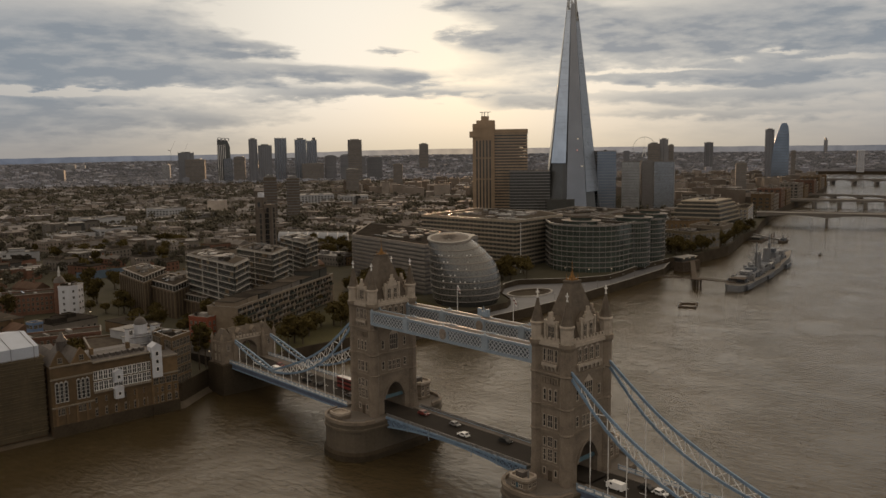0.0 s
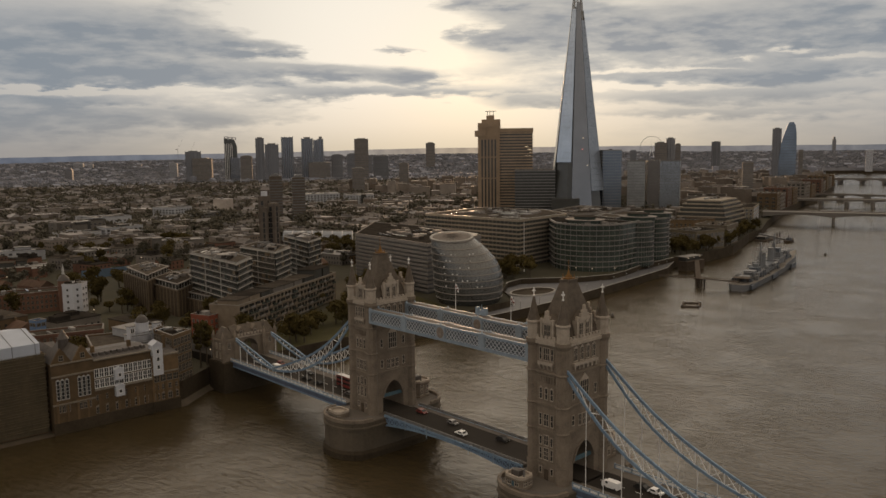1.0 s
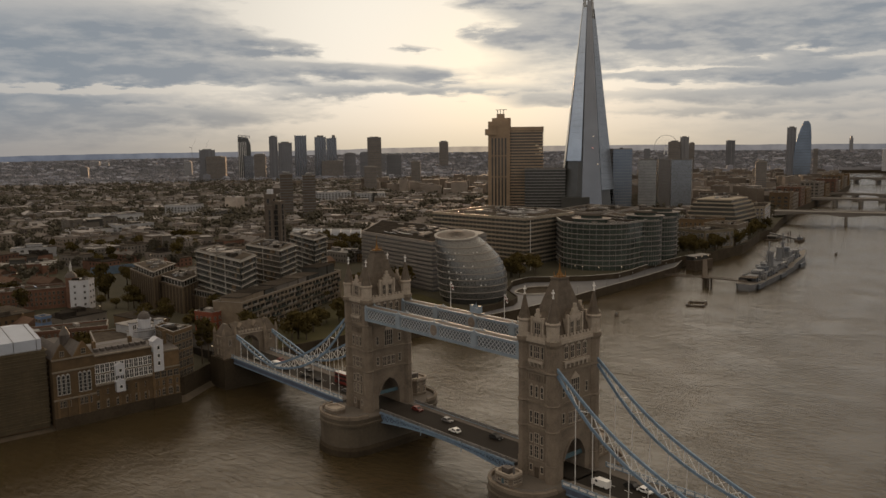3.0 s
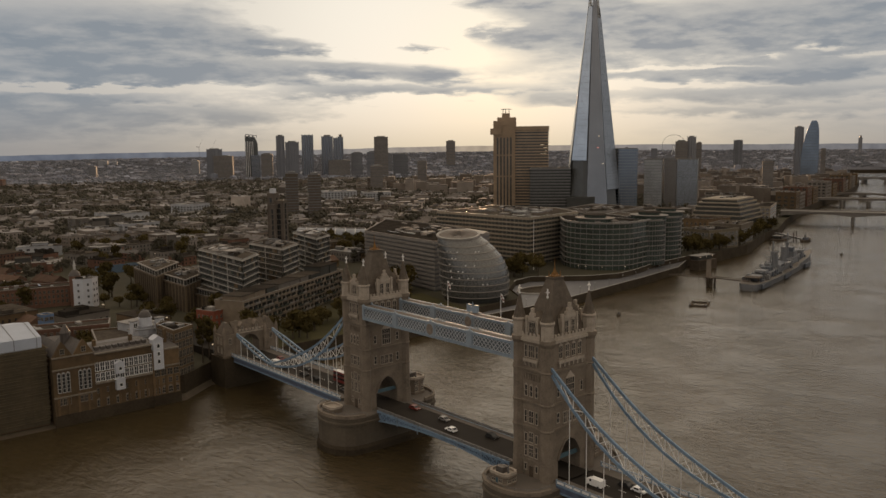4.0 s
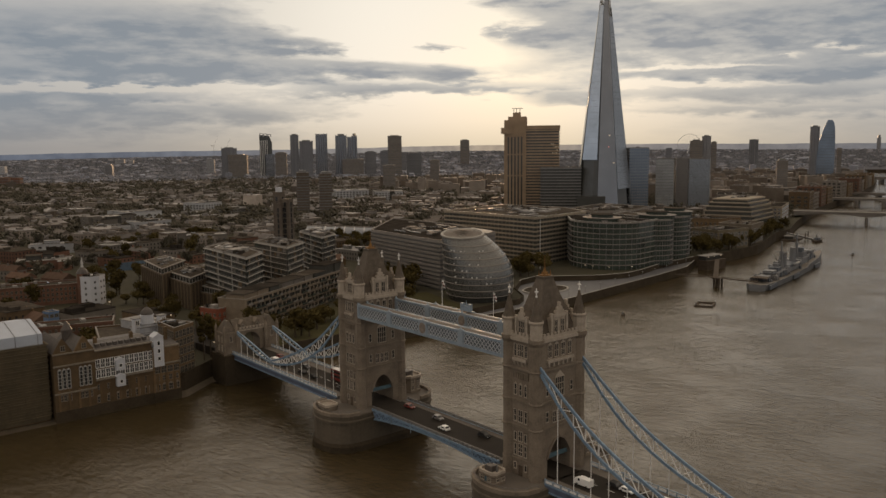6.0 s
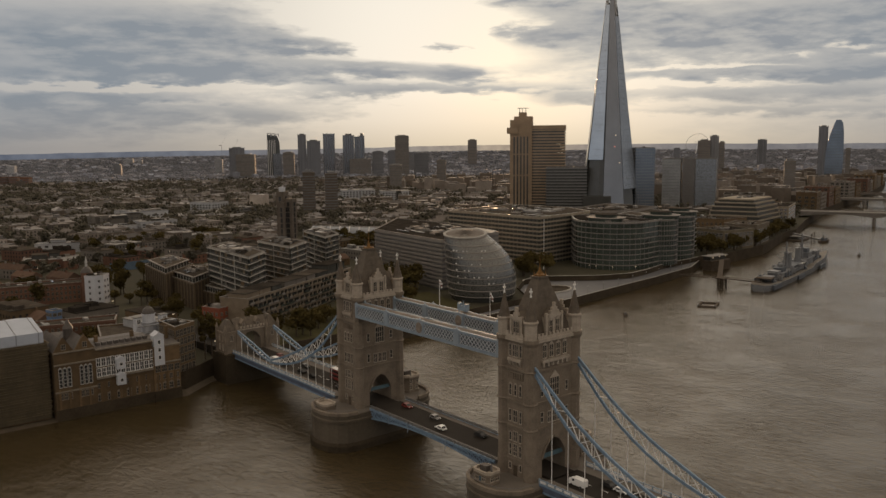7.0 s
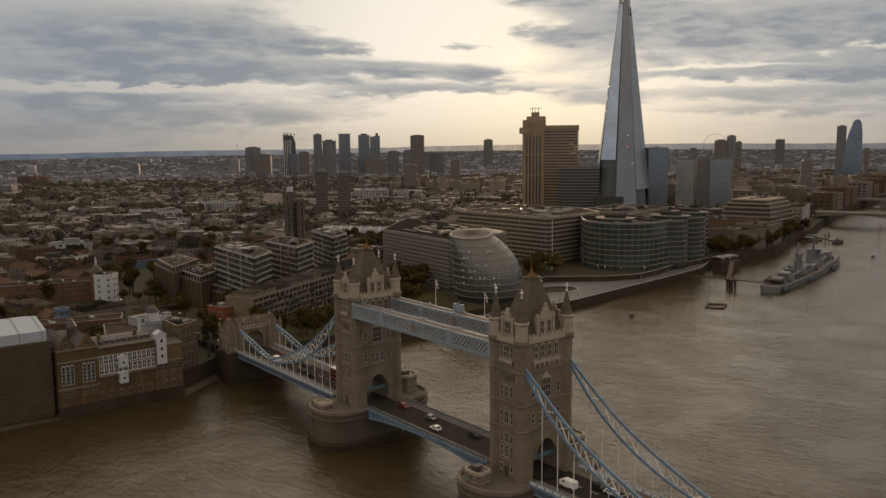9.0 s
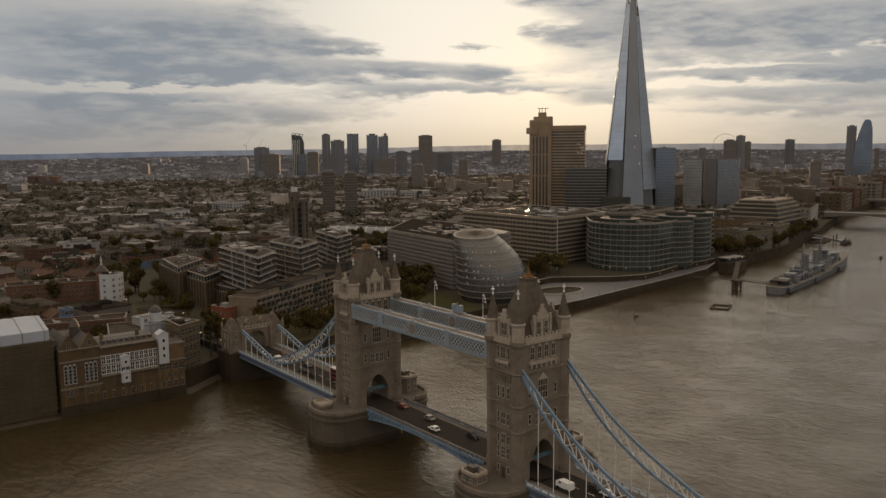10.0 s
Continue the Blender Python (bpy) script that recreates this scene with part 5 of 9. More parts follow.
def build_brewhouse():
    F = -128.5
    root = thing("brewhouse", (F - 12, -60, 1), "old yellow brick riverside brewhouse with white windows and gables", "brewhouse")
    w = Shape()
    w.span(F - 24, F, -83.2, -68.4, -1, 26.4)
    part("gabled_wing", w, BRICK, root)
    w = Shape()
    w.span(F - 22, F - 0.4, -68.4, -46.2, -1, 25.4)
    part("windowed_wing", w, BRICK, root)
    w = Shape()
    w.span(F - 22, F, -46.2, -35.2, -1, 22.8)
    part("plain_wing", w, BRICK, root)
    for y0, y1, z in ((-83.4, -68.2, 10.9), (-83.4, -68.2, 21.4), (-83.4, -68.2, 26.0), (-68.2, -46.2, 13.6), (-68.2, -46.2, 25.1), (-46.2, -35.0, 15.6), (-46.2, -35.0, 22.4)):
        c = Shape()
        c.span(F - 0.2, F + 0.45, y0, y1, z, z + 0.55)
        part("string_course", c, BRICK_TRIM, root)
    for y0, y1, x in ((-83.4, -68.2, F), (-68.2, -46.2, F - 0.4), (-46.2, -35.0, F)):
        c = Shape()
        c.span(x - 0.2, x + 0.5, y0, y1, -1, 4.4)
        part("plinth", c, QUAY_STONE, root, "dark tide-stained plinth")
        for i in range(int((y1 - y0) / 3.6)):
            c = Shape()
            c.span(x - 0.1, x + 0.32, y0 + 1.2 + 3.6 * i, y0 + 2.0 + 3.6 * i, 4.4, 12.0)
            part("pilaster", c, BRICK, root)
    for y0, y1, mid in ((-83.2, -75.9, -79.6), (-75.7, -68.4, -72.0)):
        g = Shape()
        g.loft([[(x, y, z) for y, z in ((y0, 26.4), (y1, 26.4), (y1 - 1.4, 28.6), (mid + 1.0, 30.8), (mid, 32.0), (mid - 1.0, 30.8), (y0 + 1.4, 28.6))] for x in (F - 1.0, F)])
        part("gable", g, BRICK, root)
        r = Shape()
        r.gable((F - 12.5, mid, 26.4), (23, y1 - y0 - 0.4), 4.4)
        part("roof", r, SLATE, root)
        piece("window", window_mesh(1.4, 1.8, 2, 2, BRICK_TRIM), root, (F, mid, 27.4), math.pi / 2)
    for mid in (-79.6, -72.0):
        for k in (-1.6, 0, 1.6):
            piece("window", window_mesh(1.0, 7.0, 1, 5, FRAME_GREY, arch=True), root, (F, mid + k, 13.0), math.pi / 2)
        for k in (-1.6, 0, 1.6):
            piece("window", window_mesh(1.0, 2.2, 2, 2, BRICK_TRIM), root, (F, mid + k, 8.2), math.pi / 2)
    m = window_mesh(1.4, 3.1, 2, 2, WHITE_PAINT)
    m2 = window_mesh(1.1, 1.9, 2, 2, BRICK_TRIM, surround=0.08)
    m3 = window_mesh(1.5, 2.2, 2, 2, BRICK_TRIM, arch=True)
    for i in range(12):
        y = -67.2 + i * 1.84
        for z in (14.6, 18.6):
            piece("window", m, root, (F - 0.4, y, z), math.pi / 2)
        if i % 2 == 0:
            piece("window", m2, root, (F - 0.4, y, 10.0), math.pi / 2)
            piece("window", m3, root, (F - 0.4, y, 5.0), math.pi / 2)
            s = Shape()
            s.span(F - 0.4, F - 0.1, y - 0.9, y + 0.9, 7.4, 7.8)
            part("window_head", s, BRICK_TRIM, root)
    wide = window_mesh(1.9, 2.4, 3, 2, BRICK_TRIM, surround=0.1)
    for i in range(4):
        y = -44.4 + i * 2.6
        piece("window", wide, root, (F, y, 12.2), math.pi / 2)
        piece("window", m2, root, (F, y, 9.0), math.pi / 2)
        piece("window", m3, root, (F, y, 5.0), math.pi / 2)
    for z in (16.6, 10.2):
        b = Shape()
        b.span(F - 0.4, F + 1.5, -60.9, -57.6, z, z + 4.0)
        b.gable((F + 0.5, -59.25, z + 4.0), (2.0, 3.3), 1.0)
        bay = part("white_bay", b, WHITE_WALL, root, "white boarded hoist bay")
        piece("window", window_mesh(1.0, 1.2, 1, 1, WHITE_PAINT), bay, (F + 1.5, -59.25, z + 1.3), math.pi / 2)
    t = Shape()
    t.span(F - 3.4, F + 0.5, -45.6, -41.6, 15.0, 27.2)
    t.gable((F - 1.45, -43.6, 27.2), (3.9, 4.0), 1.6)
    lucam = part("white_hoist_tower", t, WHITE_WALL, root, "white boarded hoist tower")
    for z in (17.5, 20.6, 23.8):
        piece("window", window_mesh(1.0, 1.5, 1, 1, WHITE_PAINT), lucam, (F + 0.5, -43.6, z), math.pi / 2)
        piece("window", window_mesh(1.0, 1.5, 1, 1, WHITE_PAINT), lucam, (F - 1.4, -45.6, z), 0.0)
    r = Shape()
    r.gable((F - 11, -57.3, 25.4), (22.0, 20.5), 1.5, math.pi / 2)
    part("long_roof", r, SLATE, root)
    r = Shape()
    r.gable((F - 11, -40.7, 22.8), (11.0, 20.5), 1.2, math.pi / 2)
    part("long_roof", r, SLATE, root)
    for y in (-66, -52, -38):
        c = Shape()
        c.span(F - 9, F - 7.6, y, y + 1.2, 22.9, 29.0)
        part("chimney", c, BRICK, root)
    for i in range(9):
        y = -66.0 + i * 2.3
        d = Shape()
        d.span(F - 5.6, F - 3.4, y - 0.7, y + 0.7, 25.4, 27.1)
        dormer = part("dormer", d, SLATE, root, "small slate roof dormer")
    o = Shape()
    o.cone((F - 16, -73.5), 1.9, 1.9, 26, 32, 8)
    o.cone((F - 16, -73.5), 2.2, 0.3, 32, 35.4, 8)
    part("lantern", o, SLATE, root)


build_scaffold_house()
build_brewhouse()
walled("warehouse_flats", [(-134.5, -34.4), (-140.5, -23.6), (-156.0, -30.0), (-152.5, -34.4)], LAND - 8, 27.6, BRICK, "dark brick warehouse flats with tall dull-framed windows", "flats", (8.4, 12.4, 16.2, 20.0, 23.8), (1.7, 2.7), 2.4, frame=BRICK_TRIM, seed=3)
p = walled("converted_warehouse", [(-160, -56), (-158, -30), (-192, -20), (-200, -46)], LAND, 19.0, BRICK, "brick warehouse with white stepped penthouses on its roof", "flats", (10.0, 14.0), (1.2, 1.8), 3.2, seed=4, clutter=3)
for (cx, cy, lx, ly, z0, z1) in ((-165, -33.0, 5, 8, 19, 25.2), (-176, -31, 10, 9, 19, 21.6), (-189, -29, 14, 11, 19, 22.6), (-162.6, -40.2, 2.4, 2.4, 19, 28.6), (-160.6, -29.6, 2.8, 2.8, 19, 29.0)):
    s = Shape()
    s.prism(rect(cx, cy, lx, ly, 14), z0, z1)
    ph = part("penthouse", s, WHITE_WALL if cx > -170 else PALE_WALL, p, "white rendered penthouse storey")
    k = Shape()
    k.prism(rect(cx, cy, lx + 0.8, ly + 0.8, 14), z1, z1 + 0.3)
    part("penthouse_roof", k, ROOF_PALE, ph)
    c, s_ = math.cos(radians(14)), math.sin(radians(14))
    for i in range(max(1, int(ly / 3.2))):
        y = -ly / 2 + (i + 0.5) * ly / max(1, int(ly / 3.2))
        x = lx / 2
        piece("window", window_mesh(1.6, 1.9, 2, 1, WHITE_PAINT), ph, (cx + c * x - s_ * y, cy + s_ * x + c * y, z1 - 2.7), radians(14) + math.pi / 2)
drum = Shape()
drum.cone((-163.0, -35.0), 2.7, 2.7, 19, 29.4, 16)
drum.cone((-163.0, -35.0), 3.1, 3.1, 26.0, 26.3, 16)
drum.cone((-163.0, -35.0), 2.95, 2.95, 29.4, 29.8, 16)
dome = Shape()
dome.loft([[(-163.0 + r * math.cos(i * math.tau / 16), -35.0 + r * math.sin(i * math.tau / 16), z) for i in range(16)] for r, z in ((2.7, 29.8), (2.45, 31.0), (1.8, 32.1), (0.8, 32.8), (0.25, 33.0), (0.12, 34.4))])
part("dome", dome, SLATE, p, "small dark ribbed dome")
part("penthouse_drum", drum, WHITE_WALL, p, "white round stair drum")
for z in (21.6, 25.0):
    bal = Shape()
    bal.chain([(-159.6 + 0.9 * math.sin(math.pi * i / 8), -41.0 + 10.5 * i / 8, z) for i in range(9)], 1.2, 0.25)
    bal.chain([(-159.2 + 0.9 * math.sin(math.pi * i / 8), -41.0 + 10.5 * i / 8, z + 1.0) for i in range(9)], 0.1, 0.12)
    part("bowed_balcony", bal, STEEL, p, "dark bowed steel balcony")
walled("brick_terrace", [(-232, -84), (-219, -84), (-206, -36), (-219, -31)], LAND, 19.5, BRICK_RED, "long brick terrace with a pale attic window row", "terrace", (10.0, 13.2, 16.8), (1.0, 1.5), 2.6, seed=5, clutter=6)
walled("brick_terrace", [(-204, -110), (-186, -110), (-180, -64), (-198, -60)], LAND, 18.0, BRICK, "stock brick terrace with a long slate roof and window row", "terrace", (10.0, 12.8, 15.4), (1.3, 1.6), 2.6, frame=FRAME_GREY, seed=6, pitched=3.2, pitched_mat=SLATE)
walled("rooftop_works_box", rect(-235, -56, 5.4, 5, 15), 8, 22.8, surf("blue_sheet_cladding", (0.10, 0.16, 0.27), 0.6, var=0.1), "small blue clad box rising over the terrace roof", "shed", (20.6,), (1.6, 1.4), 2.4, clutter=0)
walled("brick_mansions", [(-362, -62), (-346, -64), (-334, -12), (-350, -7)], LAND, 19.5, BRICK_RED, "dark brick mansion block with rows of pale windows", "flats", (10.4, 13.4, 16.4), (1.1, 1.6), 2.5, seed=8, clutter=5)
box6 = rect(-321.5, -9.5, 11.2, 10.0, -42)
octo = [lerp(box6[0], box6[1], 0.0), lerp(box6[0], box6[1], 1.0), lerp(box6[1], box6[2], 0.62), lerp(box6[2], box6[3], 0.3), box6[3]]
walled("white_corner_flats", octo, LAND, 25.2, WHITE_WALL, "white rendered block of flats with small dark square windows", "flats", (11, 14.6, 18.2, 21.8), (0.9, 1.1), 3.4, frame=STEEL, seed=9, clutter=3)
cup = thing("roof_cupola", (-331, -12.5, LAND), "dark domed turret with a slim pale lantern spire", "turret")
for nm, r0, r1, z0, z1, mt in (("drum", 3.4, 3.4, LAND, 26.5, BRICK_RED), ("dome", 3.7, 2.6, 26.5, 28.6, SLATE), ("dome_top", 2.6, 0.9, 28.6, 30.2, SLATE), ("lantern", 0.8, 0.7, 30.2, 32.4, FRAME_GREY), ("spire", 0.9, 0.05, 32.4, 36.5, FRAME_GREY)):
    s = Shape()
    s.cone((-331, -12.5), r0, r1, z0, z1, 12)
    part(nm, s, mt, cup)
walled("red_corner_house", rect(-203, 15, 12, 10, 20), LAND, 20, surf("bright_red_brick", (0.20, 0.06, 0.034), 0.9, var=0.2), "small bright red brick corner house", "house", (10.4, 13.6, 16.6), (1.1, 1.6), 2.6, clutter=4)

hoard = thing("site_hoarding", (-449, 57, LAND), "long dull blue site hoarding beyond the flats", "hoarding")
HOARD_BLUE = surf("dull_blue_hoarding", (0.075, 0.115, 0.165), 0.7, var=0.2, scale=0.2, fine=2, bump=0.05)
for i in range(9):
    s = Shape()
    s.span(-449.3, -449.0, 38 + 4.3 * i, 42.2 + 4.3 * i, LAND, LAND + 6.4 - 0.15 * (i % 2))
    part("panel", s, HOARD_BLUE, hoard)

# -- brown hotel in three steps --
FIN_BROWN = surf("bronze_fin", (0.13, 0.10, 0.06), 0.6, var=0.2, bump=0.05)
for pl, z, fl, sd in (([(-287, 20), (-316, 49), (-352, 48), (-335, 25)], 30.0, 6, 11), ([(-262, 27), (-286, 53), (-318, 50), (-300, 27)], 26.5, 5, 12), ([(-246, 38), (-262, 58), (-288, 54), (-272, 36)], 20.0, 3, 13)):
    h = walled("brown_hotel_wing", pl, LAND, z - 3.4, surf("brown_fin_cladding", (0.115, 0.085, 0.055), 0.8, var=0.2, scale=0.4), "brown clad hotel wing with a set-back glazed top storey", "hotel", (), seed=sd, clutter=0, group="hotel wings")
    for i in range(4):
        a, b = pl[i], pl[(i + 1) % 4]
        n = int(math.dist(a, b) / 1.5)
        for k in range(n):
            m = lerp(a, b, (k + 0.5) / n)
            f = Shape()
            f.bar((*m, LAND), (*m, z - 3.6), 0.5)
            part("fin", f, TIMBER if k % 3 else FIN_BROWN, h)
    inner = outline(pl, -2.5)
    s = Shape()
    s.prism(inner, z - 3.4, z - 0.3)
    part("set_back_storey", s, GLASS_DARK, h)
    s = Shape()
    s.prism(inner, z - 0.3, z + 0.2, 0, 0.9)
    part("roof_slab", s, BAND_DIM, h)
    s = Shape()
    s.prism(outline(inner, -0.6), z + 0.2, z + 0.26)
    part("roof_felt", s, ROOF_FLAT, h)
    s = Shape()
    for i in range(len(inner)):
        a, b = inner[i], inner[(i + 1) % len(inner)]
        for k in range(7):
            m = lerp(a, b, (k + 0.5) / 7)
            s.span(m[0] - 0.15, m[0] + 0.15, m[1] - 0.15, m[1] + 0.15, z - 3.4, z - 0.3)
    part("columns_of_storey", s, BAND, h, kind="stuff")
    roof_clutter(h, outline(inner, -2), z + 0.2, sd, 16, 2.6)

# -- riverside flats above the bridge --
for pl, sd in (([(-215.5, 39.5), (-233, 58), (-293, 64), (-279, 44)], 21), ([(-242, 79.5), (-259, 100), (-303, 104), (-284, 80)], 22), ([(-273.5, 123.5), (-287, 142), (-331, 155), (-320, 134)], 23)):
    r = banded("balcony_flats", pl, LAND, 42.0, 10, GLASS_DARK, BAND, "ten-storey block of flats ringed by pale balcony slabs", "flats", 1.1, 0.09, None, sd, 7, "riverside flats")
    q = ccw(pl)
    for i in range(4):
        a, b = q[i], q[(i + 1) % 4]
        n = max(1, int(math.dist(a, b) / 16))
        for k in range(n + 1):
            m = lerp(a, b, k / n)
            s = Shape()
            s.span(m[0] - 0.28, m[0] + 0.28, m[1] - 0.28, m[1] + 0.28, LAND, 41.5)
            part("column", s, BAND, r)
    for fl in range(10):
        z = LAND + 3.4 * (fl + 1)
        g = Shape()
        o = outline(pl, 1.05)
        for i in range(4):
            a, b = o[i], o[(i + 1) % 4]
            g.bar((*a, z + 1.0), (*b, z + 1.0), 0.08, 0.14)
        part("balcony_rail", g, STEEL, r)
        rng = random.Random(sd * 31 + fl)
        for i in range(4):
            a, b = q[i], q[(i + 1) % 4]
            for k in range(int(math.dist(a, b) / 6.5)):
                if rng.random() < 0.45:
                    m = lerp(a, b, rng.uniform(0.04, 0.96))
                    s = Shape()
                    s.box((m[0], m[1], z - 1.6), (rng.uniform(1.5, 4.5), 0.5, 2.6), math.atan2(b[1] - a[1], b[0] - a[0]))
                    part("wall_panel", s, rng.choice((BRICK, RENDER_GREY, FIN_BROWN, GLASS_GREEN)), r)
    roof_clutter(r, outline(pl, -2.0), 42.0, sd + 5, 22, 3.4)
u, v = (-0.491, 0.871), (0.871, 0.491)
long_poly = [(-187, 24), (-243, 123), (-258, 115), (-202, 16)]
BUFF = surf("buff_brick", (0.18, 0.145, 0.106), 0.85, var=0.2, scale=0.3)
fl = walled("long_riverside_flats", long_poly, LAND, 24.6, BUFF, "long buff brick riverside flats with deep dark loggias", "flats", (), seed=24, clutter=14)
rng = random.Random(90)
L = math.dist(long_poly[0], long_poly[1])
out = Vector((0.871, 0.491))
for z in (9.0, 12.4, 15.8, 19.2, 22.2):
    t = 1.5
    while t < L - 5:
        w = rng.choice((2.4, 2.4, 3.4, 4.6))
        p = lerp(long_poly[0], long_poly[1], min(0.97, (t + w / 2) / L))
        s = Shape()
        s.box((p[0] + out.x * 0.02, p[1] + out.y * 0.02, z + 1.0), (w, 0.3, 2.0), math.atan2(0.871, -0.491))
        part("loggia_glazing", s, PANE, fl, "dark recessed loggia glazing")
        s = Shape()
        s.box((p[0] + out.x * 0.5, p[1] + out.y * 0.5, z - 0.1), (w + 0.3, 1.2, 0.25), math.atan2(0.871, -0.491))
        s.box((p[0] + out.x * 1.05, p[1] + out.y * 1.05, z + 0.4), (w + 0.3, 0.1, 0.8), math.atan2(0.871, -0.491))
        part("balcony", s, rng.choice((BAND_DIM, BUFF, GLASS_GREEN)), fl)
        t += w + rng.choice((1.0, 1.4, 2.0))
for i in range(9):
    k0 = 0.02 + i * 0.108
    k1 = k0 + 0.104 - 0.012 * (i % 3)
    h = 27.2 + 0.25 * (i % 2) + (2.6 if i > 6 else 0)
    d0, d1 = 2.2, 13.5
    a, b = lerp(long_poly[0], long_poly[1], k0), lerp(long_poly[0], long_poly[1], k1)
    pl = [(a[0] - v[0] * d0, a[1] - v[1] * d0), (b[0] - v[0] * d0, b[1] - v[1] * d0), (b[0] - v[0] * d1, b[1] - v[1] * d1), (a[0] - v[0] * d1, a[1] - v[1] * d1)]
    s = Shape()
    s.prism(pl, 24.6, h)
    pent = part("penthouse", s, rng.choice((RENDER_GREY, GLASS_DARK, BUFF)), fl)
    s = Shape()
    s.prism(pl, h, h + 0.3, 0, 0.4)
    part("penthouse_roof", s, ROOF_FLAT, pent)


TOWER_BRICK = surf("dark_tower_brick", (0.095, 0.078, 0.062), 0.85, var=0.25, scale=0.3, fine=2, bump=0.1)


def build_campanile():
    c = (-284.6, 101.5)
    root = thing("slender_flats_tower", (*c, LAND), "slender brick and glass residential tower with a stepped top", "tower")
    for dx, dy, w, z in ((-2.4, -1.6, 5.6, 73.0), (2.6, 1.6, 5.6, 68.5), (1.4, -3.2, 4.6, 66.0)):
        s = Shape()
        s.prism(rect(c[0] + dx, c[1] + dy, w, w, 28), LAND, z)
        sh = part("shaft", s, TOWER_BRICK, root)
        for i in range(17):
            zz = LAND + 3.0 + i * 3.5
            if zz + 2.6 > z:
                break
            b = Shape()
            b.prism(rect(c[0] + dx, c[1] + dy, w * 0.3, w + 0.16, 28), zz, zz + 2.9)
            b.prism(rect(c[0] + dx, c[1] + dy, w + 0.16, w * 0.3, 28), zz, zz + 2.9)
            part("window_band", b, PANE, sh)
    s = Shape()
    s.prism(rect(c[0] - 2.4, c[1] - 1.6, 3.0, 3.0, 28), 73, 76)
    part("plant_room", s, WHITE_WALL, root)


build_campanile()


def build_city_hall():
    root = thing("city_hall", (-180, 177, LAND), "leaning egg-shaped glass assembly hall with stacked floor rings", "office building")
    prof = [(8, -179.0, 178.0, 19.0), (11, -179.0, 178.0, 20.3), (15, -179.1, 177.9, 21.2), (20, -179.2, 177.7, 21.5), (25, -179.5, 177.4, 21.3), (30, -180.2, 176.7, 20.6), (35, -181.3, 175.6, 19.3), (40, -183.0, 173.8, 17.2), (44, -184.6, 172.1, 15.0), (47.5, -186.2, 170.5, 12.7)]

    def at(z):
        for a, b in zip(prof, prof[1:]):
            if a[0] <= z <= b[0]:
                k = (z - a[0]) / (b[0] - a[0])
                return [p + (q - p) * k for p, q in zip(a, b)]
        return list(prof[-1])

    n = 48

    def ring(z, g=0.0, lift=0.0):
        _, x, y, r = at(z)
        # each floor is tipped a little away from the river
        return [(x + (r + g) * math.cos(i * math.tau / n), y + (r + g) * math.sin(i * math.tau / n), z + lift - 0.04 * (z - 8) * math.cos(i * math.tau / n + 0.8)) for i in range(n)]

    s = Shape()
    s.loft([ring(8 + 39.5 * i / 26) for i in range(27)])
    part("glass_skin", s, GLASS_CITY, root, "smooth grey glass skin")
    for k in range(10):
        z = 11.2 + k * 3.95
        b = Shape()
        b.loft([ring(z, 0.05), ring(z + 0.12, 0.30), ring(z + 0.42, 0.30), ring(z + 0.6, 0.05)])
        part("floor_band", b, BAND_DIM, root)

    for i in range(12):
        m = Shape()
        pts = []
        for k in range(11):
            z = 9 + k * 3.8
            q = ring(z, 0.02)[i * 4]
            pts.append(q)
        m.tube(pts, 0.14, 0.14)
        part("glazing_rib", m, STEEL, root)
    t = Shape()
    t.loft([ring(47.3, 0.5), ring(47.5, 0.9, 0.5), ring(47.5, 0.4, 1.0), ring(47.5, -0.5, 0.9), ring(47.5, -0.9, 0.1)])
    part("roof_rim", t, BAND, root, "bright metal rim round the roof terrace")
    d = Shape()
    d.loft([ring(47.5, -0.9, 0.1), ring(47.5, -1.3, 0.45), ring(47.5, -6.0, 0.9), ring(47.5, -12.4, 1.1)])
    part("roof_deck", d, WALK_ROOF, root, "dull brown roof disc")
    # dark ring over the skin: shade of the undercut foot put into its glass
    u = Shape()
    u.loft([ring(8, 0.06), ring(9.5, 0.06), ring(11.0, 0.06), ring(12.2, 0.06)])
    part("ground_storey", u, GLASS_DARK, root, "dark ring for the shade under the bulging skin")
    # small white vents
    rng = random.Random(7)
    for k in range(34):
        fl = rng.choice((2, 3, 4, 5, 6, 6, 7, 7))
        i = rng.randrange(36, 47)
        z = 12.5 + fl * 3.95
        q = ring(z, 0.1)[i]
        l = Shape()
        a = i * math.tau / n
        l.box((q[0], q[1], q[2]), (0.3, 0.9, 0.7), a)
        part("vent_panel", l, WHITE_PAINT, root, "small white vent panel")


GLASS_CITY = glossy("grey_tinted_glass", (0.128, 0.13, 0.126), 0.28, metal=0.5, var=0.12, scale=0.05)
build_city_hall()

# -- offices behind the assembly hall --
LOUVRE_GLASS = glossy("louvred_grey_glass", (0.10, 0.10, 0.098), 0.35, var=0.25, scale=0.06)
b1 = banded("riverside_offices", [(-303, 184), (-214, 175), (-226, 236), (-296, 254), (-368, 252)], LAND, 40.5, 12, LOUVRE_GLASS, BAND_DIM, "twelve-storey offices with continuous grey louvre bands", "office building", 0.5, 0.5, ROOF_FLAT, 31, 30, "riverside offices")
s = Shape()
s.add([(-238, 214, 41.2), (-222, 226, 41.2), (-232, 240, 41.2), (-236, 224, 44.4)], [(0, 1, 3), (1, 2, 3), (2, 0, 3)])
# matte pale colour stands for the sky mirrored in the glass
part("skylight", s, BAND, b1, "triangular glass skylight, its bright reflection put in a pale colour")
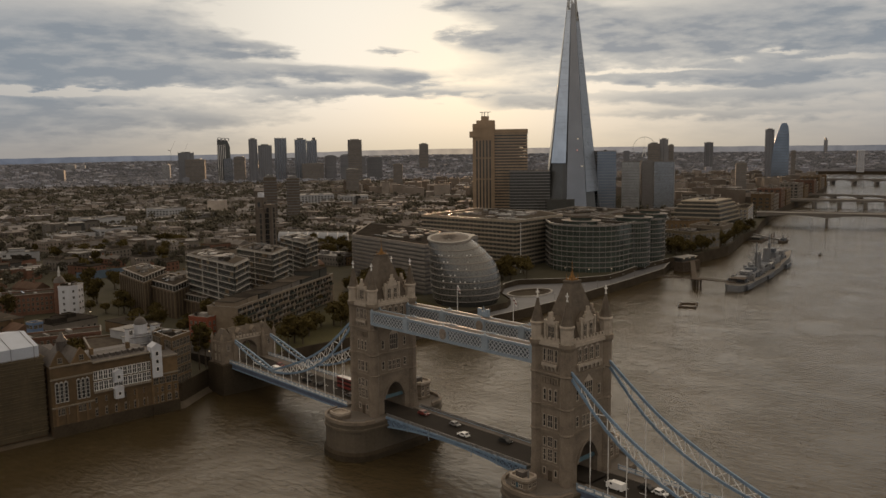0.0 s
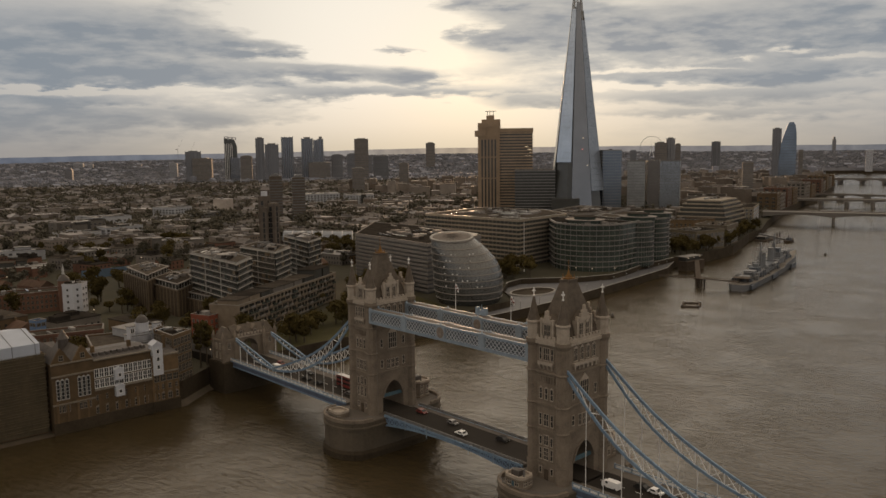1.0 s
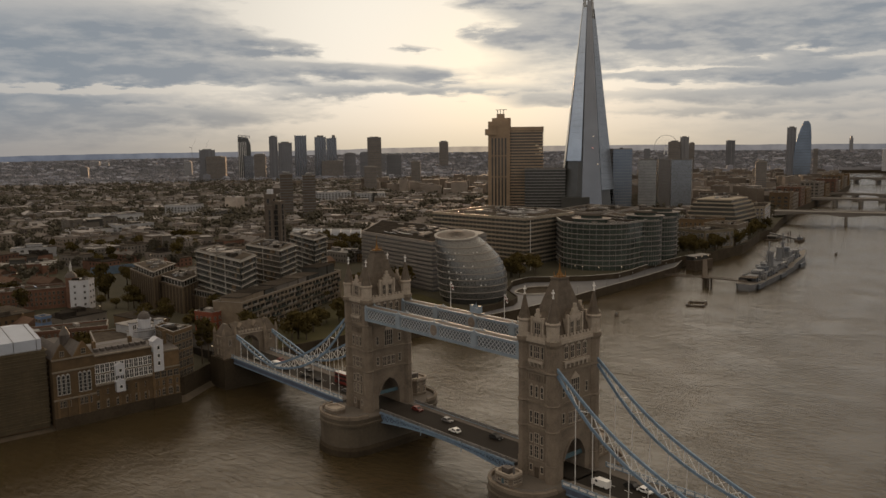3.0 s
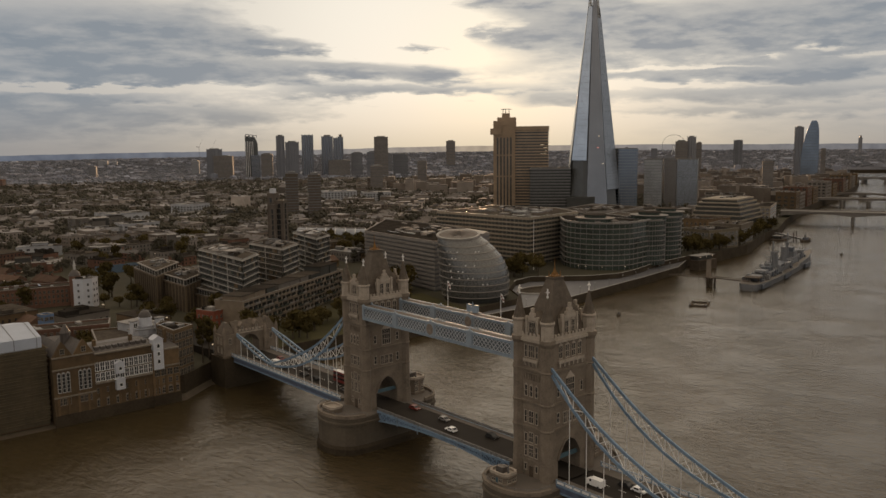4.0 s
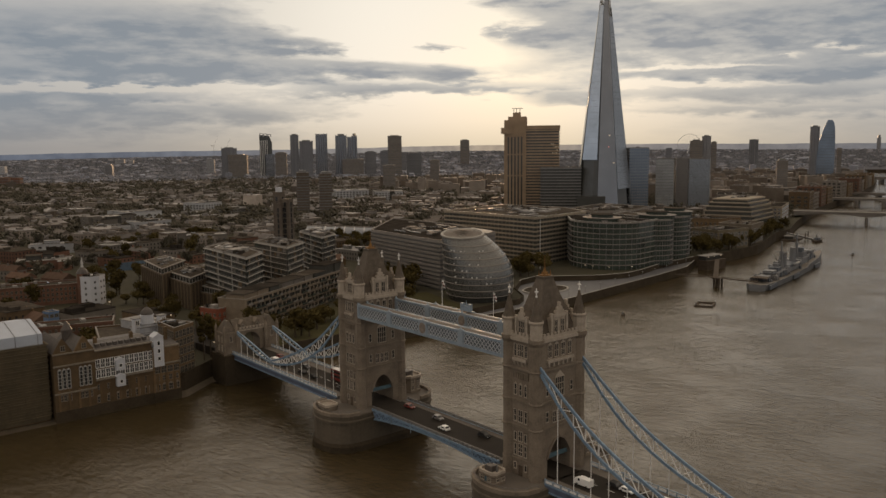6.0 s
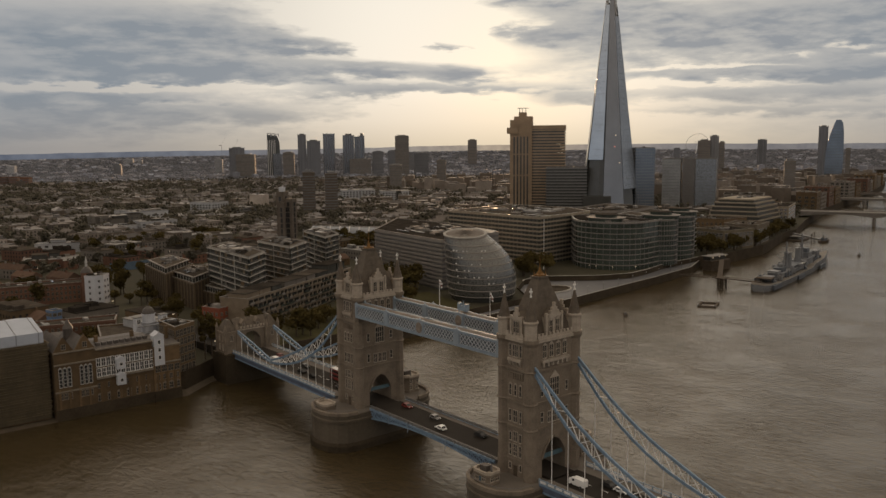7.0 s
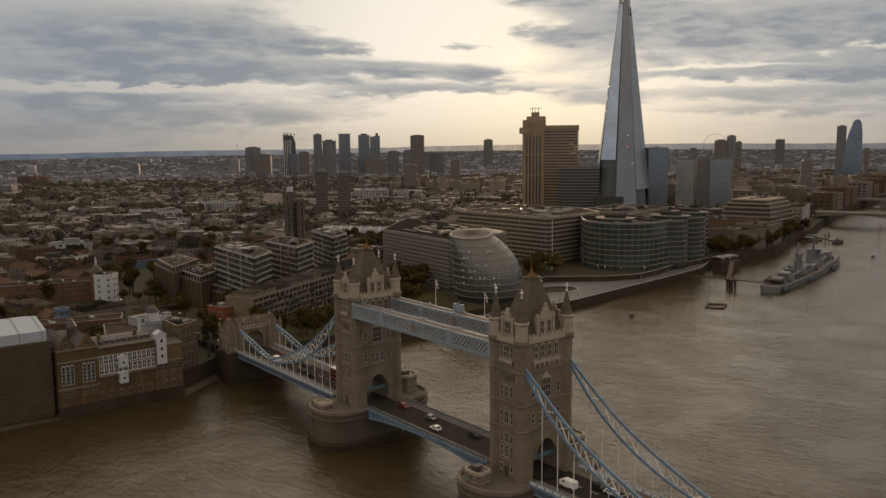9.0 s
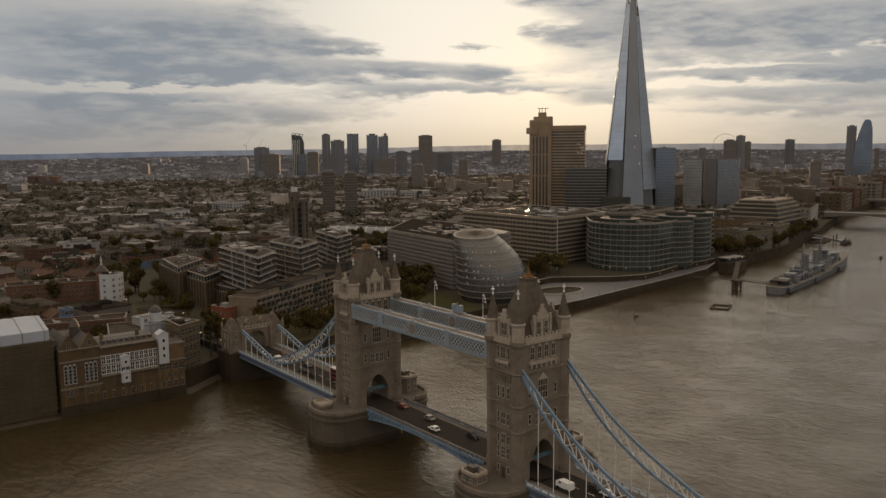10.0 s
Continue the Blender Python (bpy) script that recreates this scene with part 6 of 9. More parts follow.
banded("riverside_offices", [(-352, 296), (-248.5, 301), (-258, 372), (-300, 392), (-365, 380)], LAND, 45.5, 11, GLASS_DARK, BEIGE, "stone and glass offices with a flat planted roof", "office building", 0.35, 0.4, ROOF_FLAT, 32, 34, "riverside offices", 4.0, CONCRETE, ZINC)
banded("riverside_offices", [(-300, 398), (-262, 388), (-250, 420), (-262, 470), (-320, 470)], LAND, 44.0, 10, GLASS_DARK, BAND_DIM, "glass offices with stacked roof plant", "office building", 0.35, 0.35, ROOF_FLAT, 33, 30, "riverside offices", 5.0)
mast = thing("flag_mast", (-233, 290, LAND), "tall slim white flag mast on the quay", "mast")
s = Shape()
s.cone((-233, 290), 0.3, 0.15, LAND, 46, 6)
part("pole", s, WHITE_PAINT, mast)


GLASS_QUAY = glossy("green_quay_glass", (0.046, 0.060, 0.052), 0.14, var=0.5, scale=0.09, rnd=0.1)


def arc_plan(cx, cy, rx, ry, a0, a1, back, n=14):
    pts = [(cx + rx * math.cos(radians(a0 + (a1 - a0) * i / n)), cy + ry * math.sin(radians(a0 + (a1 - a0) * i / n))) for i in range(n + 1)]
    return pts + back


banded("curved_quay_offices", arc_plan(-213, 345, 30, 27, -130, 8, [(-186, 372), (-235, 388), (-262, 352)]), LAND, 43.4, 9, GLASS_QUAY, BAND_DIM, "curved green-grey glass offices with pale floor edges", "office building", 0.6, 0.16, ROOF_FLAT, 41, 16, "curved quay offices", 6.5, STEEL, ZINC)
banded("curved_quay_offices", arc_plan(-208, 380, 27, 20, -40, 45, [(-200, 405), (-250, 415), (-240, 372)]), LAND, 43.0, 9, GLASS_QUAY, BAND_DIM, "curved green-grey glass offices with pale floor edges", "office building", 0.6, 0.16, ROOF_FLAT, 42, 12, "curved quay offices", 6.5, STEEL, ZINC)
banded("curved_quay_offices", arc_plan(-216, 418, 24, 22, -40, 50, [(-205, 447), (-260, 455), (-250, 415)]), LAND, 42.4, 9, GLASS_QUAY, BAND_DIM, "curved green-grey glass offices with pale floor edges", "office building", 0.6, 0.16, ROOF_FLAT, 43, 12, "curved quay offices", 6.5, STEEL, ZINC)

for q in [o for o in scene.objects if o.name.startswith("curved_quay_offices")]:
    c = (q.location.x - 4, q.location.y)
    for k, (rx, ry, z0, z1) in enumerate(((15, 12, 43.2, 46.4), (9, 7, 46.4, 48.8))):
        pl = [(c[0] + rx * math.cos(i * math.tau / 20), c[1] + ry * math.sin(i * math.tau / 20)) for i in range(20)]
        s = Shape()
        s.prism(pl, z0, z1 - 0.3)
        top = part("set_back_storey", s, GLASS_QUAY, q, "set-back glazed top storey")
        s = Shape()
        s.prism(pl, z1 - 0.3, z1, 0, 1.2)
        part("roof_slab", s, ROOF_FLAT if k else BAND_DIM, top)
for i in (1, 2, 4, 7):
    a = radians(-100 + 12 * i)
    lamp = thing("shop_lamp", (-213 + 30.6 * math.cos(a), 345 + 27.6 * math.sin(a), LAND), "warm lit shop lamp under the curved offices", "lamp", "shop lamps")
    k = Shape()
    k.box((-213 + 30.6 * math.cos(a), 345 + 27.6 * math.sin(a), LAND + 2.6), (0.4, 0.8 if i % 3 else 0.5, 0.35), a)
    part("lit_panel", k, LIT, lamp)
    k = Shape()
    k.box((-213 + 30.6 * math.cos(a), 345 + 27.6 * math.sin(a), LAND + 1.2), (0.2, 0.2, 2.4), a)
    part("post", k, STEEL, lamp)

# -- wharves beyond --
walled("yellow_wharf", [(-203, 486), (-196, 524), (-226, 531), (-234, 492)], LAND, 24.5, surf("pale_yellow_brick", (0.135, 0.112, 0.075), 0.85, var=0.18), "pale yellow brick wharf with tall windows", "wharf", (10.0, 14.8, 19.4), (2.8, 3.1), 4.4, frame=FRAME_GREY, seed=51, clutter=6)
walled("yellow_wharf", [(-199, 534), (-208, 572), (-238, 566), (-230, 530)], LAND, 26.5, surf("pale_wharf_brick", (0.12, 0.10, 0.075), 0.85, var=0.18), "pale brick wharf with stone bands", "wharf", (10.0, 14.8, 19.4), (2.8, 3.1), 4.4, frame=FRAME_GREY, seed=52, clutter=6)
hay = thing("stepped_offices", (-290, 650, LAND), "beige stepped offices with long terraces", "office building")
base = [(-250, 626), (-264, 696), (-316, 684), (-300, 612)]
zprev = LAND
for z, g in ((22, 0), (26.5, -1.0), (31, -2), (35.5, -3), (39.5, -5), (43, -8)):
    pl = outline(base, g)
    s = Shape()
    s.prism(pl, zprev, z - 1.0)
    part("storey", s, GLASS_DARK, hay)
    s = Shape()
    s.prism(pl, z - 1.3, z, 0, 0.5)
    part("terrace_slab", s, BEIGE, hay, "beige terrace slab")
    zprev = z
roof_clutter(hay, outline(base, -15), 43, 53, 6, 4)
walled("galleria_range", [(-262, 582), (-256, 614), (-306, 602), (-312, 560)], LAND, 25.0, BRICK, "brown brick galleria range with a pale roof edge", "offices", (11, 15, 19), (1.8, 2.6), 4.4, frame=BEIGE, roof=ROOF_FLAT, seed=57, clutter=10)
walled("white_wharf", [(-258, 702), (-283, 765), (-315, 752), (-292, 690)], LAND, 31, BEIGE, "pale stone wharf offices with terraces", "office building", (11, 15, 19, 23, 27), (2.4, 2.2), 4.4, frame=WHITE_WALL, seed=54, clutter=6)
walled("brick_wharf", [(-305, 775), (-335, 830), (-375, 810), (-345, 760)], LAND, 27, BRICK, "brown brick wharf by the bridge foot", "wharf", (11, 15, 19, 23), (1.8, 2.2), 4.4, seed=55, clutter=6)
walled("bridge_foot_house", [(-372, 850), (-400, 905), (-450, 885), (-420, 835)], LAND, 32, CONCRETE, "grey stone office house at the bridge foot", "office building", (12, 16, 20, 24, 28), (1.8, 2.2), 4.4, seed=56, clutter=6)


for i, (y, w, d, h, mt) in enumerate(((935, 40, 26, 34, BRICK), (985, 44, 30, 30, CONCRETE), (1040, 40, 34, 36, BRICK_RED), (1095, 46, 28, 32, BRICK), (1215, 44, 30, 36, CONCRETE), (1270, 42, 32, 30, BRICK), (1390, 50, 34, 34, BRICK_RED), (1450, 44, 30, 28, CONCRETE), (1515, 50, 36, 36, BRICK), (1600, 60, 36, 30, CONCRETE), (1700, 60, 36, 32, BRICK))):
    slope = math.degrees(math.atan2(quay_x(y + 20) - quay_x(y - 20), 40))
    walled("river_block", rect(quay_x(y) - d / 2 - 3, y, d, w, -slope), LAND, h, mt, "dark riverside block with rows of small windows", "office building", [LAND + 2.5 + 5.2 * k for k in range(int((h - LAND) / 5.4))], (4.4, 2.8), 7.5, frame=BRICK_TRIM, seed=100 + i, clutter=4, group="river blocks")

# -- the tall glass spire --
def build_spire():
    c = (-482, 670)
    root = thing("glass_spire", (*c, LAND), "very tall tapering glass skyscraper of leaning shards", "skyscraper")
    half = lambda z: 26.6 - 0.117 * (z - 108)
    face = -51.0
    core = Shape()
    ring = lambda r, z: [(c[0] + r * math.cos(radians(face + 22.5) + i * math.tau / 8), c[1] + r * math.sin(radians(face + 22.5) + i * math.tau / 8), z) for i in range(8)]
    core.loft([ring(half(z) * 0.93, z) for z in (LAND, 70, 150, 225, 254)])
    part("core", core, GLASS_DARK, root)
    # leaning sheets: bearing from the river face, half width as a share of the radius, foot, head and glass tone
    # glass tone: the sky brightness each face mirrors, put into its colour
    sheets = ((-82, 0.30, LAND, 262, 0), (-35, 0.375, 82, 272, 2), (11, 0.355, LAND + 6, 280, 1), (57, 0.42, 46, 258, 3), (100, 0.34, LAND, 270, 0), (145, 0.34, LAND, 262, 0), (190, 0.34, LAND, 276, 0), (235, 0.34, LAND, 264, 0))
    for deg, wid, zb, zt, tone in sheets:
        a = radians(face + deg)
        n = Vector((math.cos(a), math.sin(a), 0))
        t = Vector((-math.sin(a), math.cos(a), 0))
        s = Shape()
        rings = []
        for i in range(7):
            z = zb + (zt - zb) * i / 6
            r = half(z)
            w = max(0.8, r * wid)
            m = Vector((*c, z)) + n * r * 0.95
            rings.append([m - t * w, m + t * w, m + t * w - n * 0.9, m - t * w - n * 0.9])
        s.loft(rings)
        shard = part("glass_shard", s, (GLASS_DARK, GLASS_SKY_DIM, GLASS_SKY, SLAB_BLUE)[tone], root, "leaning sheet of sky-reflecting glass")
        if not -60 < deg < 80:
            continue
        for i in range(int((zt - zb) / 7.6)):
            z = zb + 5 + 7.6 * i
            m = Vector((*c, z)) + n * half(z) * 0.95
            w = max(0.8, half(z) * wid) - 0.3
            line = Shape()
            line.bar(tuple(m - t * w), tuple(m + t * w), 0.16)
            part("floor_line", line, GLASS_SKY_DIM, shard)
    for k in range(11):
        z = 255 + k * 4.4
        r = half(z) * 0.86
        tip = Shape()
        tip.chain([(c[0] + r * math.cos(i * math.tau / 8), c[1] + r * math.sin(i * math.tau / 8), z) for i in range(9)], 0.7, 0.6)
        part("tip_floor_ring", tip, FRAME_GREY, root)
    for i in range(8):
        tip = Shape()
        a = i * math.tau / 8
        r0, r1, z1 = half(258) * 0.88, half(300) * 0.8, 299 + 4 * (i % 3)
        tip.bar((c[0] + r0 * math.cos(a), c[1] + r0 * math.sin(a), 258), (c[0] + r1 * math.cos(a), c[1] + r1 * math.sin(a), z1), 0.9)
        part("tip_post", tip, FRAME_GREY, root)
    b = Shape()
    b.prism(rect(c[0] + 14, c[1] - 40, 34, 20, 45), LAND, 38)
    part("podium", b, GLASS_DARK, root)
    for z, k in ((98, 0.25), (112, 0.3), (78, 0.45)):
        l = Shape()
        a = radians(face) + k
        r = half(z) * 1.02
        l.box((c[0] + r * math.cos(a), c[1] + r * math.sin(a), z), (0.9, 0.9, 0.9))
        part("beacon", l, LIT_RED if z == 98 else LIT, root)


build_spire()
banded("station_offices", [(-466, 696), (-454, 688), (-438, 706), (-450, 718)], LAND, 96, 24, GLASS_BLUE, STEEL, "slim glass office tower with vertical fins", "office tower", 0.25, 0.15, None, 61, 2, "", 3.0, STEEL)
banded("dark_low_block", [(-530, 606), (-492, 640), (-515, 668), (-553, 634)], LAND, 72, 17, GLASS_DARK, STEEL, "dark glass block below the skyscraper", "office building", 0.3, 0.35, None, 62, 4)


def build_hospital():
    root = thing("hospital_tower", (-575, 640, LAND), "brown concrete hospital tower with an overhanging crown", "hospital")
    u = Vector((0.76, 0.65))
    n = Vector((0.65, -0.76))

    def quad(a, b, d0, d1):
        o = Vector((-598, 608))
        return [tuple(o + u * p - n * q) for p, q in ((a, d0), (b, d0), (b, d1), (a, d1))]

    for nm, pl, z0, z1 in (("lift_tower", quad(0, 29, 0, 24), LAND, 134), ("lift_tower_crown", quad(-4, 11, -2, 24), 116, 124), ("crown", quad(5, 29, 2, 22), 134, 138.5), ("plant_room", quad(11, 21, 6, 16), 138, 144)):
        s = Shape()
        s.prism(pl, z0, z1)
        part(nm, s, CONCRETE_BROWN, root)
    pl = quad(29, 72, 3, 28)
    s = Shape()
    s.prism(pl, LAND, 124)
    ward = part("ward_block", s, GLASS_DARK, root)
    for i in range(30):
        z = LAND + 3 + i * 3.86
        b = Shape()
        b.prism(pl, z, z + 1.9, 0, 0.7)
        part("floor_band", b, CONCRETE_BROWN, root)
    b = Shape()
    b.prism(pl, 121.5, 126.5, 0, 1.0)
    part("roof_band", b, CONCRETE_BROWN, root)
    for i in range(6):
        p = quad(3 + i * 4.4, 4.0 + i * 4.4, -0.7, 0)
        f = Shape()
        f.prism(p, LAND, 132)
        part("fin", f, CONCRETE_BROWN, root)
    for i in range(5):
        w = Shape()
        w.prism(quad(4.6 + i * 4.4, 6.6 + i * 4.4, -0.25, 0.1), LAND, 112)
        part("window_strip", w, GLASS_DARK, root, "dark slit of stair windows")
    for z in (60, 88, 128):
        w = Shape()
        w.prism(quad(0, 29, -0.5, 24.4), z, z + 1.6)
        part("floor_ledge", w, CONCRETE_BROWN, root)
    m = Shape()
    for a in (12, 15.5, 20):
        q = Vector((-598, 608)) + u * a - n * 11
        m.bar((q.x, q.y, 144), (q.x, q.y, 150), 0.6)
    q0, q1 = Vector((-598, 608)) + u * 9 - n * 11, Vector((-598, 608)) + u * 24 - n * 11
    m.bar((q0.x, q0.y, 149.5), (q1.x, q1.y, 149.5), 0.7)
    part("roof_gantry", m, STEEL, root)
    rng = random.Random(5)
    for i in range(9):
        z = LAND + 5.4 + rng.choice((19, 20, 21, 22, 23, 15)) * 3.86
        k = rng.uniform(63, 71)
        q = Vector((-598, 608)) + u * k - n * 3
        l = Shape()
        l.box((q.x, q.y, z), (3.0, 0.3, 0.35), math.atan2(u.y, u.x))
        part("lit_window", l, LIT, root, "lit ward window")


CONCRETE_BROWN = surf("brown_weathered_concrete", (0.30, 0.225, 0.155), 0.85, var=0.2, scale=0.08, fine=0.8, bump=0.1)
build_hospital()
for pl, z, mt in (([(-492, 797), (-472, 811), (-488, 838), (-508, 824)], 80, SLAB_PALE), ([(-469, 812), (-456, 821), (-474, 850), (-487, 838)], 80, SLAB_BROWN), ([(-455, 821), (-433, 836), (-450, 866), (-473, 850)], 80, SLAB_BLUE)):
    banded("glass_news_offices", pl, LAND, z, 18, mt, STEEL, "tall grey glass office slab with fine floor lines", "office tower", 0.12, 0.12, None, 63, 3, "glass office slabs")


# -- distant towers --
def far_tower(foot, w, d, top, deg, mat, label, cap=0.0, group="distant towers", steps=0):
    root = thing("distant_tower", (*foot, LAND), label, "tower block", group)
    s = Shape()
    pl = rect(*foot, w, d, deg)
    s.prism(pl, LAND, top)
    # dark glass is swapped for the copy with haze in its colour
    part("shaft", s, HAZED_GLASS if mat is GLASS_DARK else mat, root)
    h = 3.6 if top < 90 else 6.0
    z = LAND + 4
    if top > 95 and mat is not CONCRETE:
        p4 = ccw(pl)
        for i in range(4):
            a, b = p4[i], p4[(i + 1) % 4]
            n = max(2, int(math.dist(a, b) / 5.5))
            for k in range(n):
                m = lerp(a, b, (k + 0.5) / n)
                f = Shape()
                f.bar((*m, LAND), (*m, top + (2.0 if k % 2 else 0.6)), 1.1)
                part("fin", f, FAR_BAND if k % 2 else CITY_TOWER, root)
        z = top
    while z < top - 3:
        b = Shape()
        b.prism(pl, z, z + h * 0.3, 0, 0.25)
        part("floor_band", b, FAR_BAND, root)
        z += h
    if cap:
        s = Shape()
        s.prism(rect(*foot, w * 0.6, d * 0.6, deg), top, top + cap)
        part("plant_room", s, STEEL, root)
    return root


for x0, y0, x1, y1, top, mt, lab, cap in (
        (-2054, 888, -2036, 926, 98, GLASS_DARK, "dark slab tower block", 3), (-2044, 905, -2016, 950, 79, CONCRETE, "broad brown tower block of flats", 2),
        (-1963, 1063, -1952, 1083, 134, GLASS_DARK, "dark slender tower block", 4), (-1950, 1086, -1930, 1118, 116, GLASS_DARK, "dark glass tower block", 4),
        (-1926, 1127, -1909, 1155, 137, GLASS_SKY_DIM, "grey glass tower block", 0), (-1895, 1176, -1878, 1203, 132, GLASS_SKY_DIM, "banded grey tower block of flats", 5),
        (-1876, 1205, -1866, 1220, 128, GLASS_SKY_DIM, "slim grey tower block of flats", 0), (-1869, 1216, -1860, 1228, 130, GLASS_SKY_DIM, "slim tower with a pointed top", 8),
        (-1807, 1303, -1783, 1336, 130, CONCRETE, "tall brown concrete tower block", 2), (-1820, 1285, -1800, 1312, 86, GLASS_DARK, "dark tower block of flats", 2),
        (-2000, 1000, -1988, 1022, 80, GLASS_SKY_DIM, "pale tower block of flats", 0), (-1985, 1025, -1968, 1052, 84, CONCRETE, "grey tower block of flats", 2),
        (-1885, 1192, -1850, 1244, 62, CONCRETE, "broad grey tower block of flats", 2), (-1847, 1248, -1830, 1275, 84, CITY_TOWER, "pale tower block of flats", 2),
        (-1770, 1345, -1745, 1380, 78, CITY_TOWER, "grey tower block of flats", 2), (-2213, 1947, -2190, 1973, 119, CONCRETE, "lone brown tower block of flats", 3),
        (-1093, 2096, -1072, 2108, 108, CITY_TOWER, "lone pale tower block of flats", 2), (-1294, 1970, -1279, 1980, 87, GLASS_DARK, "dark tower block of flats", 0),
        (-520, 1180, -505, 1189, 70, CONCRETE, "brown riverside office block", 3), (-1071, 1758, -1044, 1775, 107, CONCRETE, "brown tower block of flats", 3),
        (-1045, 1775, -1027, 1786, 118, CITY_TOWER, "pale tower block of flats", 3), (-1026, 1787, -1014, 1794, 103, CONCRETE, "slim brown tower block of flats", 2),
        (-663, 1588, -648, 1596, 133, GLASS_DARK, "dark glass tower block", 3), (-615, 1611, -607, 1615, 88, CONCRETE, "slim brown tower block of flats", 0),
        (-760, 386, -752, 400, 68, TOWER_BRICK, "brown brick tower block with pale balconies", 3), (-745, 411, -737, 425, 66, TOWER_BRICK, "brown brick tower block with pale balconies", 3),
        (-1436, 3810, -1424, 3818, 116, CITY_TOWER, "very distant slender round tower", 12), (-856, 2642, -836, 2650, 78, WHITE_WALL, "distant white tower block", 0), (-1180, 830, -1165, 850, 62, CONCRETE, "slim concrete tower block", 2), (-1010, 1450, -990, 1462, 70, CITY_TOWER, "pale tower block of flats", 2),
        (-3718, 778, -3706, 796, 54, WHITE_WALL, "very distant white tower block", 0), (-3196, 966, -3178, 996, 56, PALE_WALL, "very distant pale tower block", 0), (-3168, 1010, -3158, 1026, 52, PALE_WALL, "very distant pale tower block", 0),
        (-3146, 1186, -3132, 1210, 47, CITY_TOWER, "very distant grey tower block", 0), (-2042, 282, -2026, 298, 34, BRICK_RED, "brown slab block of flats", 0), (-2022, 302, -2008, 318, 34, BRICK_RED, "brown slab block of flats", 0), (-2000, 322, -1986, 338, 33, BRICK_RED, "brown slab block of flats", 0),
        (-1640, 168, -1622, 190, 30, GLASS_DARK, "dark slab block of flats", 0), (-1169, 946, -1156, 960, 70, CONCRETE, "slim concrete tower block of flats", 2), (-2450, 1020, -2436, 1040, 60, PALE_WALL, "pale tower block of flats", 2), (-2490, 700, -2478, 718, 48, CITY_TOWER, "grey tower block of flats", 2),
        (-2900, 480, -2886, 500, 44, PALE_WALL, "very distant pale tower block", 0), (-2700, 1500, -2684, 1520, 62, CITY_TOWER, "grey tower block of flats", 2), (-2300, 1440, -2284, 1460, 70, PALE_WALL, "pale tower block of flats", 2), (-2150, 1600, -2136, 1622, 76, CITY_TOWER, "grey tower block of flats", 2)):
    c = ((x0 + x1) / 2, (y0 + y1) / 2)
    L = math.dist((x0, y0), (x1, y1))
    far_tower(c, L, L * 0.8, top, math.degrees(math.atan2(y1 - y0, x1 - x0)), mt, lab, cap)


def build_turbine_tower():
    x0, y0, x1, y1 = -2006, 985, -1990, 1015
    root = thing("turbine_tower", (-1998, 1000, LAND), "slanted dark tower with three turbine openings in its crown", "tower block", "distant towers")
    u = Vector((x1 - x0, y1 - y0)).normalized()
    n = Vector((u.y, -u.x))
    o = Vector((x0, y0))
    L = 36
    s = Shape()
    s.loft([[(*(o + u * a - n * d), z) for a, z in ((0, LAND), (L, LAND), (L, 112), (L * 0.8, 132), (0, 136))] for d in (0, 22)])
    part("shaft", s, GLASS_DARK, root)
    for a in (2, 13, 24):
        k = Shape()
        for d in (0, 9):
            p = o + u * (a + d)
            k.bar((p.x, p.y, 130), (p.x, p.y, 140 - a * 0.12), 1.6)
        p, q = o + u * a, o + u * (a + 9)
        k.bar((p.x, p.y, 140 - a * 0.12), (q.x, q.y, 140 - a * 0.12), 1.6)
        part("turbine_opening", k, CITY_TOWER, root)
    f = Shape()
    for i in range(5):
        p = o + u * (2 + i * 5) + n * 0.3
        f.bar((p.x, p.y, LAND), (p.x, p.y, 120), 1.2)
    part("white_stripe", f, WHITE_PAINT, root)


build_turbine_tower()


def build_vase_tower():
    root = thing("curved_glass_tower", (-636, 1602, LAND), "swelling blue glass tower with a slanted top", "skyscraper", "distant towers")
    u = Vector((0.9, 0.44)).normalized()
    n = Vector((u.y, -u.x))
    o = Vector((-636, 1602))
    prof = [(LAND, -16, 17), (40, -17, 17.5), (70, -16.5, 18), (97, -13.5, 18), (115, -9.5, 17.5), (130, -5, 16.5), (141, -1, 14.5), (147, 2, 11)]
    s = Shape()
    s.loft([[(*(o + u * a + n * 9), z), (*(o + u * b + n * 9), z), (*(o + u * b - n * 9), z), (*(o + u * a - n * 9), z)] for z, a, b in prof])
    part("glass_skin", s, GLASS_BLUE, root)
    for k in range(22):
        f = Shape()
        z = 14 + k * 6
        for a, b in zip(prof, prof[1:]):
            if a[0] <= z <= b[0]:
                t = (z - a[0]) / (b[0] - a[0])
                p, q = a[1] + (b[1] - a[1]) * t, a[2] + (b[2] - a[2]) * t
                f.bar((*(o + u * p + n * 9.1), z), (*(o + u * q + n * 9.1), z), 0.2, 0.5)
        part("floor_line", f, GLASS_DARK, root)


build_vase_tower()


